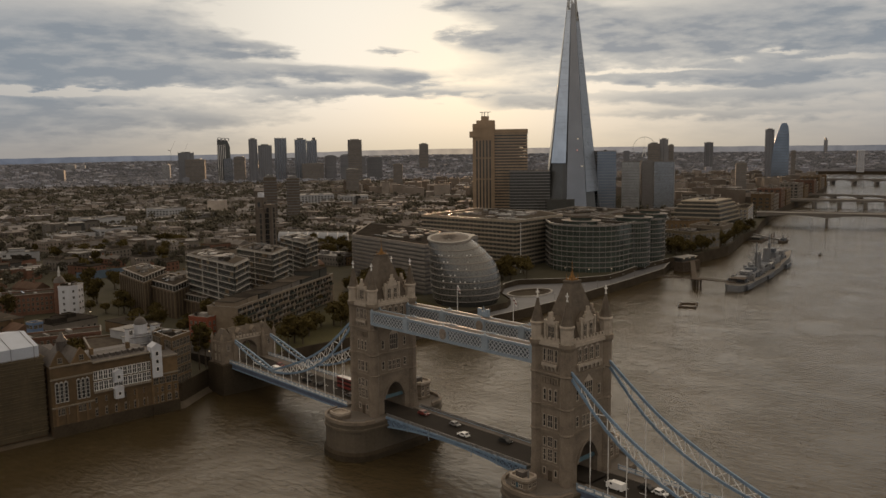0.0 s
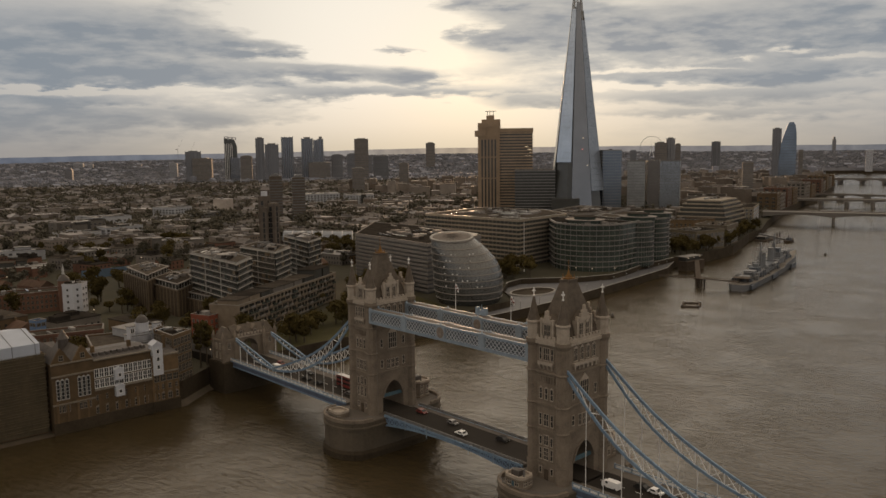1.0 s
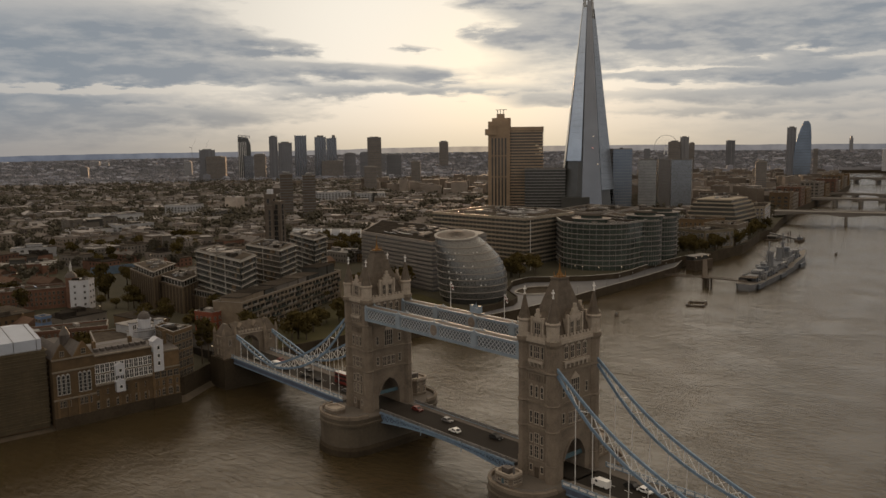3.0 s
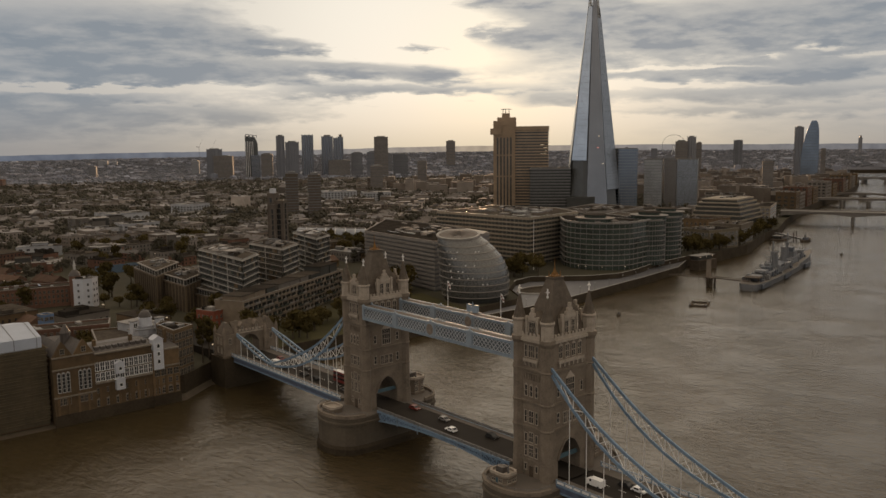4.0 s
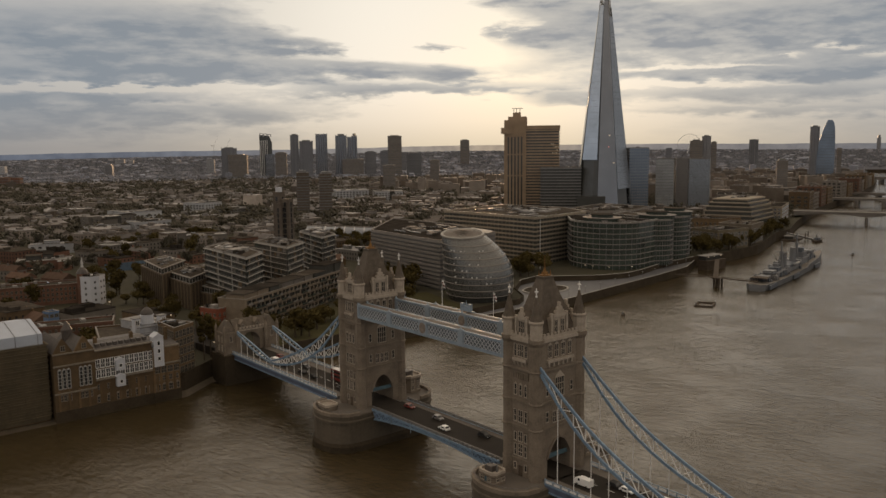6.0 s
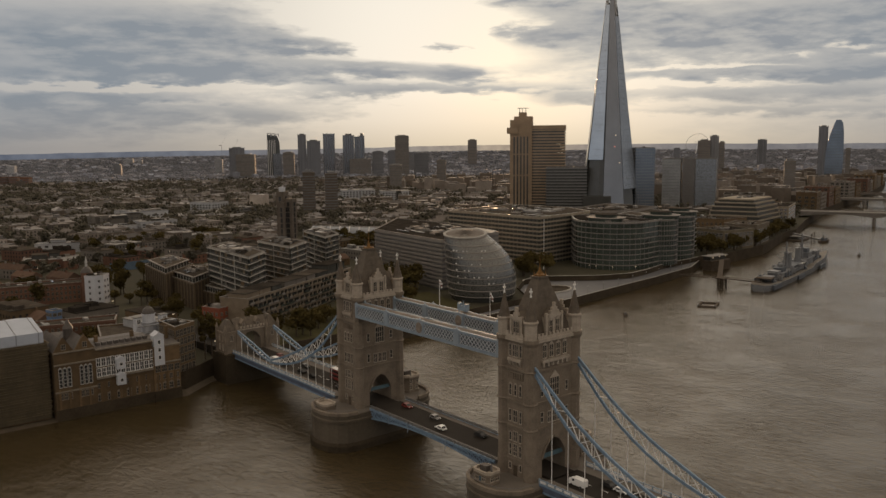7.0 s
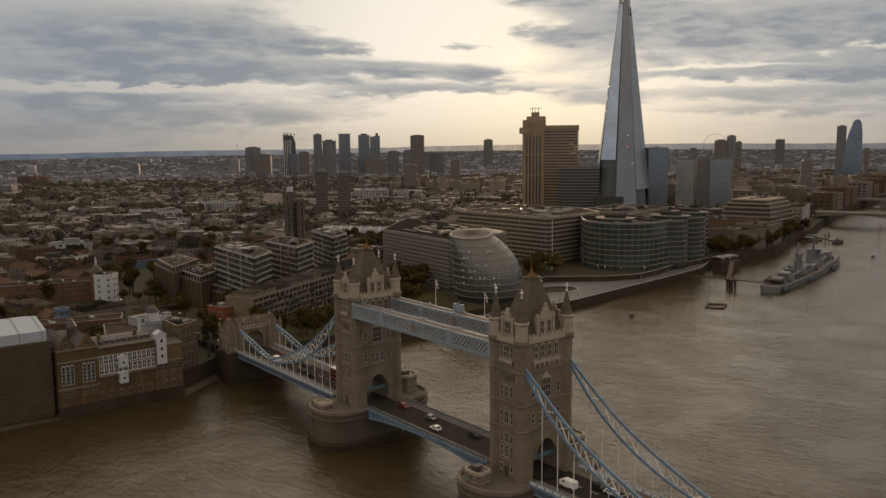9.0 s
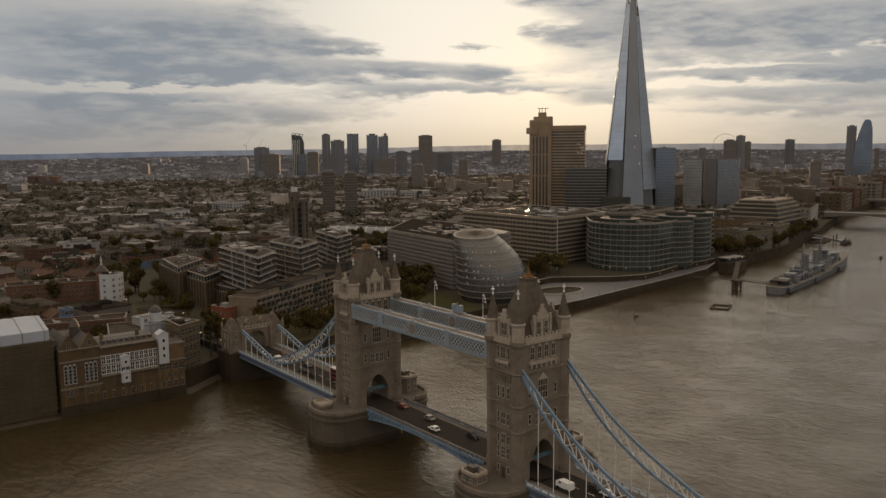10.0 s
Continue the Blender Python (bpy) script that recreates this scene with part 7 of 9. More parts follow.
def build_wheel():
    c = Vector((-1843, 2926, 90))
    root = thing("observation_wheel", (c.x, c.y, LAND), "great white observation wheel far upriver", "ferris wheel")
    u = Vector((0.836, 0.549, 0))
    R = 48
    pts = [c + u * (R * math.cos(i * math.tau / 40)) + Vector((0, 0, R * math.sin(i * math.tau / 40))) for i in range(41)]
    s = Shape()
    s.chain(pts, 0.9, 0.9)
    part("rim", s, WHITE_PAINT, root)
    k = Shape()
    for p in pts[:-1:2]:
        k.bar(c, p, 0.2)
    part("spokes_of_wheel", k, STEEL, root, kind="stuff")
    for p in pts[:-1]:
        b = Shape()
        b.box((p.x, p.y, p.z), (2.6, 2.6, 2.6), 0.6)
        part("capsule", b, STEEL, root)
    l = Shape()
    l.bar(c, (c.x + 18, c.y + 8, LAND), 2.2)
    l.bar(c, (c.x - 12, c.y - 16, LAND), 2.2)
    part("leg", l, WHITE_PAINT, root)


build_wheel()


# -- pale landmarks among the roofs --
def vaulted_hall():
    a, b = Vector((-531, 262)), Vector((-467, 302))
    across = Vector((-36, 27))
    pl = [tuple(a), tuple(b), tuple(b + across), tuple(a + across)]
    root = thing("vaulted_market_hall", (-517, 296, LAND), "long market hall under a blue-grey barrel-vaulted metal roof", "hall")
    s = Shape()
    s.prism(pl, LAND, 12.5)
    part("wall", s, RENDER_GREY, root)
    bays = 7
    for k in range(bays):
        r = Shape()
        rings = []
        for t in (k / bays, (k + 0.93) / bays):
            p = a + (b - a) * t
            rings.append([(p.x + across.x * u, p.y + across.y * u, 12.0 + 8.0 * math.sin(math.pi * u) ** 0.6) for u in (i / 12 for i in range(13))])
        r.loft(rings)
        part("roof_bay", r, ROOF_BLUE, root)
        r = Shape()
        p = a + (b - a) * ((k + 0.965) / bays)
        r.tube([(p.x + across.x * u, p.y + across.y * u, 12.3 + 8.0 * math.sin(math.pi * u) ** 0.6) for u in (i / 12 for i in range(13))], 0.7, 0.5)
        part("roof_rib", r, ZINC, root)
    r = Shape()
    c, d = a + across * 0.5, b + across * 0.5
    r.bar((c.x, c.y, 20.3), (d.x, d.y, 20.3), 2.6, 0.8)
    part("ridge_light", r, ROOF_PALE, root)


ROOF_BLUE = surf("blue_grey_metal_roof", (0.10, 0.115, 0.14), 0.45, var=0.25, scale=0.1, bump=0.05)
vaulted_hall()
for pl, z, wl, lab in (
        ([(-606, 22), (-598, 52), (-612, 58), (-620, 28)], 16, PALE_WALL, "low white modern school block with a pale roof"),
        ([(-716, 108), (-712, 150), (-745, 155), (-748, 112)], 17, PALE_WALL, "low white complex of offices with terraces"),
        ([(-715, 156), (-722, 200), (-752, 196), (-746, 158)], 20, PALE_WALL, "white block of offices with a glazed front"),
        ([(-770, 130), (-776, 176), (-815, 170), (-806, 126)], 23, RENDER_GREY, "grey rendered block behind the white offices"),
        ([(-838, 190), (-842, 236), (-880, 232), (-874, 184)], 22, PALE_WALL, "white offices with a stepped roof"),
        ([(-900, 320), (-915, 352), (-950, 338), (-936, 304)], 24, PALE_WALL, "white cubic hall with a dark plinth"),
        ([(-838, 296), (-900, 390), (-932, 372), (-870, 276)], 15.5, ROOF_PALE, "long low shed under a pale flat roof"),
        ([(-985, 590), (-960, 640), (-1000, 662), (-1026, 612)], 27, PALE_WALL, "white modern college building with a stepped front"),
        ([(-955, 650), (-930, 690), (-962, 712), (-988, 668)], 24, PALE_WALL, "white modern college wing with broad windows"),
        ([(-500, -12), (-488, 26), (-512, 33), (-524, -5)], 15, BRICK_RED, "dark brick terrace with a flat roof"),
        ([(-560, 150), (-548, 186), (-572, 194), (-584, 158)], 18, RENDER_GREY, "grey town block with a pale parapet")):
    blk = walled("pale_town_block", pl, LAND, z, wl, lab, "town block", [LAND + 1.6 + 3.4 * i for i in range(int((z - LAND) / 3.6))], (2.6, 1.6), 5.2, frame=STEEL, roof=ROOF_PALE, seed=int(-pl[0][0]), clutter=6, group="pale town blocks")
    rng = random.Random(int(-pl[0][0]))
    mid = (sum(p[0] for p in pl) / 4, sum(p[1] for p in pl) / 4)
    for k in range(5):
        c = lerp(mid, lerp(pl[k % 4], pl[(k + 1) % 4], rng.random()), rng.uniform(0.3, 1.25))
        h = z + rng.uniform(-6.0, 4.5)
        q = rect(c[0], c[1], rng.uniform(7, 17), rng.uniform(6, 12), math.degrees(math.atan2(pl[1][1] - pl[0][1], pl[1][0] - pl[0][0])))
        w = Shape()
        w.prism(q, LAND, h)
        wing = part("wing", w, rng.choice((wl, RENDER_GREY, GLASS_DARK, wl)), blk)
        w = Shape()
        w.prism(q, h, h + 0.4, 0, 0.4)
        part("wing_roof", w, rng.choice((ROOF_PALE, ROOF_FLAT, BAND_DIM)), wing)


def build_crane(x, y, h, deg):
    root = thing("tower_crane", (x, y, LAND), "distant tower crane with a raised jib", "crane", "tower cranes")
    s = Shape()
    s.bar((x, y, LAND), (x, y, h), 0.5)
    part("mast", s, STEEL, root)
    a = radians(deg)
    s = Shape()
    s.bar((x, y, h), (x + 12 * math.cos(a), y + 12 * math.sin(a), h + 26), 0.3)
    part("jib", s, STEEL, root)
    s = Shape()
    s.bar((x, y, h), (x - 7 * math.cos(a), y - 7 * math.sin(a), h + 1), 1.2)
    part("counter_jib", s, STEEL, root)


build_crane(-1912, 800, 105, 60)
build_crane(-1900, 830, 98, 75)

# ---- riverside and river ----
PROM = [(140, -146), (180, -144.5), (224, -147), (277, -155), (335, -163), (393, -173), (428, -189)]
PROM_Z = 5.2


def prom_x(y):
    for (a, p), (b, q) in zip(PROM, PROM[1:]):
        if a <= y <= b:
            return p + (q - p) * (y - a) / (b - a)
    return PROM[-1][1]


def build_promenade():
    ys = [140 + 4 * i for i in range(73)]
    s, w, c, t = Shape(), Shape(), Shape(), Shape()
    for a, b in zip(ys, ys[1:]):
        xo, po, xi, pi = prom_x(a), prom_x(b), min(quay_x(a), prom_x(a) - 0.8), min(quay_x(b), prom_x(b) - 0.8)
        s.add([(xo - 0.5, a, PROM_Z), (po - 0.5, b, PROM_Z), (pi, b, PROM_Z), (xi, a, PROM_Z)], [(0, 1, 2, 3)])
        w.add([(xo, a, -2), (po, b, -2), (po, b, PROM_Z + 0.5), (xo, a, PROM_Z + 0.5), (po - 0.5, b, PROM_Z + 0.5), (xo - 0.5, a, PROM_Z + 0.5), (po - 0.5, b, PROM_Z - 0.2), (xo - 0.5, a, PROM_Z - 0.2)], [(0, 1, 2, 3), (3, 2, 4, 5), (5, 4, 6, 7)])
        c.bar((xo - 0.25, a, PROM_Z + 0.6), (po - 0.25, b, PROM_Z + 0.6), 0.7, 0.16)
        if a >= 236:
            t.bar((xi - 0.3, a, LAND + 1.0), (pi - 0.3, b, LAND + 1.0), 0.9, 0.18)
    single("promenade", s, surf("pale_promenade_paving", (0.11, 0.112, 0.12), 0.6, var=0.15, scale=0.1, fine=1.2, bump=0.05), (-180, 300, PROM_Z), "pale paved riverside promenade", "promenade", "structure")
    single("promenade_wall", w, QUAY_STONE, (-160, 300, 0), "dark tide-stained wall of the promenade", "river wall", "structure")
    single("promenade_coping", c, BAND, (-160, 300, PROM_Z), "grey stone coping along the promenade", "coping", "structure")
    single("terrace_coping", t, BAND, (-180, 320, LAND), "pale curved coping of the upper terrace", "coping", "structure")


def build_prom_lamp():
    root = thing("promenade_lamp", (0, 0, PROM_Z), "dark slim promenade lamp post", "lamp post", "promenade lamps")
    k = Shape()
    k.cone((0, 0), 0.16, 0.09, PROM_Z, PROM_Z + 4.6, 8)
    part("post", k, STEEL, root)
    k = Shape()
    k.cone((0, 0), 0.12, 0.34, PROM_Z + 4.6, PROM_Z + 5.1, 8)
    k.cone((0, 0), 0.36, 0.1, PROM_Z + 5.1, PROM_Z + 5.4, 8)
    part("lantern", k, FRAME_GREY, root)
    return root


build_promenade()
first_lamp = build_prom_lamp()
for i in range(12):
    y = 190 + 19 * i
    if i == 0:
        first_lamp.matrix_basis = pose(prom_x(y) - 2.0, y, PROM_Z)
    else:
        copy_thing(first_lamp, pose(prom_x(y) - 2.0, y, PROM_Z))
s = Shape()
s.add([(-152, 14, LAND + 0.05), (-151.5, 120, LAND + 0.05), (-152.5, 150, LAND + 0.05), (-215, 165, LAND + 0.05), (-232, 125, LAND + 0.05), (-180, 24, LAND + 0.05)], [(0, 1, 2, 3, 4, 5)])
single("park_lawn", s, GRASS, (-180, 100, LAND), "dark green riverside park lawn", "lawn", "structure")
s = Shape()
for i in range(8):
    x0, x1 = -144 - 9 * i, -144 - 9 * (i + 1)
    za, zb = 13.0 - 0.6 * i, 13.0 - 0.6 * (i + 1)
    s.loft([[(x, -9.3, LAND - 1), (x, 9.3, LAND - 1), (x, 9.3, z), (x, -9.3, z)] for x, z in ((x0, za), (x1, zb))])
single("approach_road", s, ASPHALT, (-144, 0, LAND), "dark asphalt approach road sloping off the bridge", "road", "structure")

amphi = thing("sunken_amphitheatre", (-179, 238, PROM_Z), "oval sunken stone amphitheatre beside the glass hall", "amphitheatre")
for i, (r, h) in enumerate(((15.5, 0.9), (14.4, 0.65), (13.2, 0.45), (12.0, 0.3), (10.8, 0.15))):
    k = Shape()
    n = 36
    o = [(-179 + r * 0.8 * math.cos(j * math.tau / n), 238 + r * 1.2 * math.sin(j * math.tau / n)) for j in range(n)]
    q = [(-179 + (r - 1.15) * 0.8 * math.cos(j * math.tau / n), 238 + (r - 1.15) * 1.2 * math.sin(j * math.tau / n)) for j in range(n)]
    for j in range(n):
        l = (j + 1) % n
        z = PROM_Z + 0.1 + h
        k.add([(*o[j], PROM_Z), (*o[l], PROM_Z), (*o[l], z), (*o[j], z), (*q[j], z), (*q[l], z), (*q[l], PROM_Z), (*q[j], PROM_Z)], [(0, 1, 2, 3), (3, 2, 5, 4), (4, 5, 6, 7)])
    part("step_ring", k, BAND if i == 0 else QUAY_STONE, amphi)
pit = Shape()
pit.prism([(-179 + 9.6 * 0.8 * math.cos(j * math.tau / 24), 238 + 9.6 * 1.2 * math.sin(j * math.tau / 24)) for j in range(24)], PROM_Z, PROM_Z + 0.12)
part("floor", pit, QUAY_STONE, amphi)


def build_warship():
    bow, stern = Vector((-141, 549)), Vector((-98, 361))
    u = (bow - stern).normalized()
    n = Vector((-u.y, u.x))
    L = (bow - stern).length
    root = thing("museum_warship", (*((bow + stern) / 2), 0), "grey camouflaged museum warship moored along the river", "warship")

    def at(a, b, z):
        p = stern + u * a + n * b
        return (p.x, p.y, z)

    st = [(0, 4.0, 5.4), (4, 6.6, 5.2), (20, 8.6, 4.9), (60, 9.6, 4.8), (106, 9.6, 5.2), (112, 9.4, 7.2), (150, 7.4, 7.8), (175, 4.0, 8.6), (190, 0.9, 9.4), (L, 0.15, 9.8)]
    s = Shape()
    s.loft([[at(a, -b, z), at(a, -b * 0.93, 1.5), at(min(a, L - 6), -b * 0.86, -1.5), at(min(a, L - 6), b * 0.86, -1.5), at(a, b * 0.93, 1.5), at(a, b, z)] for a, b, z in st])
    part("hull", s, SHIP_GREY, root)
    d = Shape()
    for (a, b, z), (a2, b2, z2) in zip(st, st[1:]):
        d.add([at(a, -b * 0.96, z + 0.06), at(a2, -b2 * 0.96, z2 + 0.06), at(a2, b2 * 0.96, z2 + 0.06), at(a, b * 0.96, z + 0.06)], [(0, 1, 2, 3)])
    part("deck", d, DECK_WOOD, root)
    turn = math.atan2(u.y, u.x)
    for i, (a, w, z) in enumerate(((8, 0, 2.6), (64, 0, 2.4), (128, 0, 2.8))):
        c = Shape()
        p = at(a + 8, -(9.8 if a > 20 else 8.3), z)
        c.box(p, (17, 1.2, 3.4), turn)
        part("camouflage_patch", c, SHIP_BLUE, root)

    def block(nm, a, b, l, w, z0, z1, mt=SHIP_GREY, par=root):
        k = Shape()
        p = at(a, b, (z0 + z1) / 2)
        k.box(p, (l, w, z1 - z0), turn)
        k.box(at(a, b, z1 + 0.1), (l + 0.6, w + 0.6, 0.2), turn)
        return part(nm, k, mt, par)

    for a, z in ((22, 6.4), (36, 8.8), (132, 9.6), (146, 12.4)):
        k = Shape()
        p = at(a, 0, z)
        k.cone(p[:2], 4.2, 3.8, z - 2.6, z + 0.6, 10)
        k.box(at(a, 0, z + 1.8), (8.5, 7.4, 2.6), turn)
        t = part("gun_turret", k, SHIP_GREY, root)
        for b in (-2.0, 0, 2.0):
            g = Shape()
            sgn = 1 if a > 100 else -1
            g.bar(at(a + 4 * sgn, b, z + 2.0), at(a + 12 * sgn, b, z + 3.0), 0.45)
            part("gun_barrel", g, STEEL, t)
    block("after_deckhouse", 48, 0, 20, 10, 6.2, 9.2)
    block("after_control", 50, 0, 9, 6.5, 9.2, 12.6, SHIP_BLUE)
    block("director", 52, 0, 3.6, 3.6, 12.6, 15.2)
    block("midships_deckhouse", 82, 0, 44, 11, 6.0, 9.0)
    block("boat_deck", 86, 0, 28, 8.5, 9.0, 11.0, SHIP_BLUE)
    block("bridge_base", 116, 0, 16, 10.5, 7.4, 12.6)
    block("bridge", 118, 0, 11, 8.5, 12.6, 17.4)
    block("bridge_top", 117, 0, 6, 6, 17.4, 21.4, SHIP_BLUE)
    block("hangar", 104, 0, 11, 10, 7.0, 12.0)
    for a, h in ((72, 22.5), (98, 23.5)):
        k = Shape()
        p = at(a, 0, 0)
        k.cone(p[:2], 2.4, 2.1, 9.0, h, 12)
        f = part("funnel", k, SHIP_GREY, root)
        c = Shape()
        c.cone(p[:2], 2.3, 2.3, h - 1.5, h + 0.4, 12)
        part("funnel_cap", c, STEEL, f)
    for a, h in ((66, 33), (109, 36)):
        k = Shape()
        k.bar(at(a, 0, 9), at(a, 0, h), 0.8)
        mast = part("tripod_mast", k, SHIP_GREY, root)
        for b in (-2.4, 2.4):
            k = Shape()
            k.bar(at(a - 3.2, b, 9), at(a - 0.2, b * 0.15, h - 9), 0.6)
            part("mast_leg", k, SHIP_GREY, mast)
        for z, w in ((h - 9, 5), (h - 5, 3.4), (h - 14, 4)):
            k = Shape()
            k.bar(at(a, -w, z), at(a, w, z), 0.4)
            part("yard", k, SHIP_GREY, mast)
        k = Shape()
        k.box(at(a, 0, h - 10), (2.4, 2.4, 1.6), turn)
        part("lookout_top", k, SHIP_GREY, mast)
    for a, b in ((60, -6.4), (60, 6.4), (78, -7.4), (78, 7.4), (92, -7.4), (92, 7.4)):
        k = Shape()
        p = at(a, b, 11.2)
        k.cone(p[:2], 1.9, 1.5, 10.0, 12.6, 8)
        k.bar(at(a, b, 12), at(a - 3.5, b, 13.2), 0.3)
        part("side_gun", k, SHIP_GREY, root)
    rng = random.Random(77)
    for i in range(90):
        a = rng.uniform(14, 156)
        b = rng.choice((-1, 1)) * rng.uniform(2.5, 7.2) * (1 if a < 120 else 0.7)
        k = Shape()
        z0 = 5.2 if a < 106 else 7.4
        l, w, h = rng.uniform(0.8, 3.6), rng.uniform(0.7, 2.0), rng.uniform(1.0, 4.4)
        k.box(at(a, b, z0 + h / 2), (l, w, h), turn)
        k.cone(at(a, b, 0)[:2], 0.3, 0.2, z0 + h, z0 + h + rng.uniform(0.5, 2.5), 6)
        part("deck_locker", k, rng.choice((SHIP_GREY, SHIP_BLUE, STEEL)), root)
    for a in (80, 88):
        for sg in (-1, 1):
            k = Shape()
            k.loft([[at(a + o, sg * 6.8 - w, 12.4), at(a + o, sg * 6.8 - w * 0.5, 11.2), at(a + o, sg * 6.8 + w * 0.5, 11.2), at(a + o, sg * 6.8 + w, 12.4)] for o, w in ((-3.6, 0.3), (-2, 1.1), (2, 1.1), (3.8, 0.1))])
            part("ship_boat", k, FRAME_GREY, root, "pale ship's boat on its chocks")
    for a, h in ((76, 21), (93, 20)):
        k = Shape()
        k.bar(at(a, 4, 9), at(a, 4, 16), 0.5)
        k.bar(at(a, 4, 12), at(a - 9, 7, h), 0.35)
        part("boat_crane", k, STEEL, root)
    cv = Shape()
    cv.box(at(14, 0, 9.2), (10, 11, 0.4), turn)
    for a in (10, 18):
        for b in (-5, 5):
            cv.bar(at(a, b, 6.6), at(a, b, 9.2), 0.3)
    part("awning", cv, TIMBER, root, "dark awning over the stern")
    for sgn in (-1, 1):
        r = Shape()
        r.tube([at(a, sgn * b * 0.97, z + 1.1) for a, b, z in st[1:-1]], 0.1, 0.1)
        part("guard_rail", r, STEEL, root)
    root.scale[2] = 0.85


build_warship()


def build_jetty():
    root = thing("ship_jetty", (-121, 352, 0), "dark timber jetty with a gangway to the warship", "jetty")
    for dx in (-2.0, 2.0):
        for dy in (-2.0, 2.0):
            k = Shape()
            k.cone((-123.5 + dx, 357 + dy), 0.75, 0.65, -2, 6.8, 8)
            part("timber_post", k, TIMBER, root)
    c = Shape()
    c.span(-127, -120, 353.6, 360.4, 6.4, 7.2)
    deck = part("landing_deck", c, TIMBER, root)
    for z in (2.2, 4.6):
        for dy in (-2.0, 2.0):
            k = Shape()
            k.bar((-125.5, 357 + dy, z), (-121.5, 357 + dy, z), 0.4)
            part("brace", k, TIMBER, root)
    for name, a, b, w in (("gangway", (-120, 357, 7.0), (-97, 364, 6.2), 2.6), ("brow", (-126, 358, 7.0), (-168, 428, 8.4), 3.4), ("spur", (-127, 356, 6.9), (-152, 347, 6.9), 1.6)):
        g = Shape()
        g.bar(a, b, w, 0.5)
        gang = part(name, g, TIMBER, root)
        d = Vector((b[0] - a[0], b[1] - a[1], 0)).normalized()
        n = Vector((-d.y, d.x, 0)) * (w / 2)
        for sg in (-1, 1):
            r = Shape()
            r.bar(Vector(a) + n * sg + Vector((0, 0, 1.2)), Vector(b) + n * sg + Vector((0, 0, 1.2)), 0.14)
            for i in range(12):
                p = Vector(a).lerp(Vector(b), (i + 0.5) / 12) + n * sg
                r.bar(p, p + Vector((0, 0, 1.2)), 0.1)
            part("rail", r, TIMBER, gang)
    for q in ((-136, 375), (-147, 393), (-158, 411)):
        for dx in (-1.2, 1.2):
            k = Shape()
            k.cone((q[0] + dx, q[1]), 0.5, 0.5, -2, 7.2, 8)
            part("timber_post", k, TIMBER, root)


build_jetty()


def build_pavilion():
    root = thing("ticket_pavilion", (-176, 430, LAND), "low dark ticket pavilion with a flat pale roof on the quay", "pavilion")
    k = Shape()
    k.prism(rect(-174, 430, 9, 24, -4), -1, LAND)
    part("platform", k, TIMBER, root)
    k = Shape()
    k.prism(rect(-176, 430, 7, 20, -4), LAND, LAND + 3.2)
    part("glazing", k, GLASS_DARK, root)
    k = Shape()
    k.prism(rect(-176, 430, 9.4, 23, -4), LAND + 3.2, LAND + 3.6)
    part("roof", k, ROOF_PALE, root)
    for y in (421, 430, 439):
        k = Shape()
        k.box((-171.6, y, LAND + 2.6), (0.5, 0.5, 0.5))
        part("lamp", k, LIT, root)


build_pavilion()


def build_raft():
    root = thing("mooring_raft", (-93, 294, 0), "square dark floating timber mooring frame", "raft")
    pts = [(-95, 285), (-86.5, 290), (-92, 302.5), (-100.5, 297)]
    for i in range(4):
        k = Shape()
        k.bar((*pts[i], 0.4), (*pts[(i + 1) % 4], 0.4), 1.3, 1.0)
        part("float_beam", k, TIMBER, root)
    for p in pts:
        k = Shape()
        k.cone(p, 0.5, 0.4, 0.6, 1.6, 8)
        part("bollard", k, STEEL, root)


build_raft()


def build_boat(x, y, deg, L, label):
    root = thing("small_boat", (x, y, 0), label, "boat", "small boats")
    k = Shape()
    w = L * 0.16
    k.loft([[(-L / 2 + x, y - w * b, 0.9 + h), (-L / 2 + x + o, y - w * b, -0.4), (x - L / 2 + o, y + w * b, -0.4), (x - L / 2 + o, y + w * b, 0.9 + h)] for o, b, h in ((0, 0.8, 0.1), (L * 0.4, 1.0, 0), (L * 0.8, 0.8, 0.2), (L, 0.05, 0.5))])
    part("hull", k, TIMBER, root)
    c = Shape()
    c.span(x - L * 0.2, x + L * 0.15, y - w * 0.7, y + w * 0.7, 0.9, 2.3)
    part("cabin", c, STEEL, root)
    root.rotation_euler[2] = radians(deg)


build_boat(-132, 592, 100, 7, "small dark workboat on the open river")
build_boat(-108, 229, 70, 2.6, "small dark buoy boat on the river")


def build_pier_station():
    root = thing("passenger_pier", (-220, 664, 0), "floating passenger pier with a covered gangway", "pier")
    k = Shape()
    k.prism(rect(-228, 668, 14, 30, 12), -0.5, 1.4)
    part("pontoon", k, TIMBER, root)
    k = Shape()
    k.prism(rect(-229, 668, 8, 18, 12), 1.4, 4.4)
    part("shelter", k, GLASS_DARK, root)
    k = Shape()
    k.prism(rect(-229, 668, 10, 21, 12), 4.4, 4.8)
    part("shelter_roof", k, ROOF_PALE, root)
    k = Shape()
    k.bar((-234, 668, 6.5), (-204, 666, 2.5), 2.0, 1.6)
    part("gangway", k, STEEL, root)
    for p in ((-212, 664), (-216, 678)):
        k = Shape()
        k.cone(p, 0.6, 0.6, -2, 9, 8)
        part("mooring_pile", k, TIMBER, root)


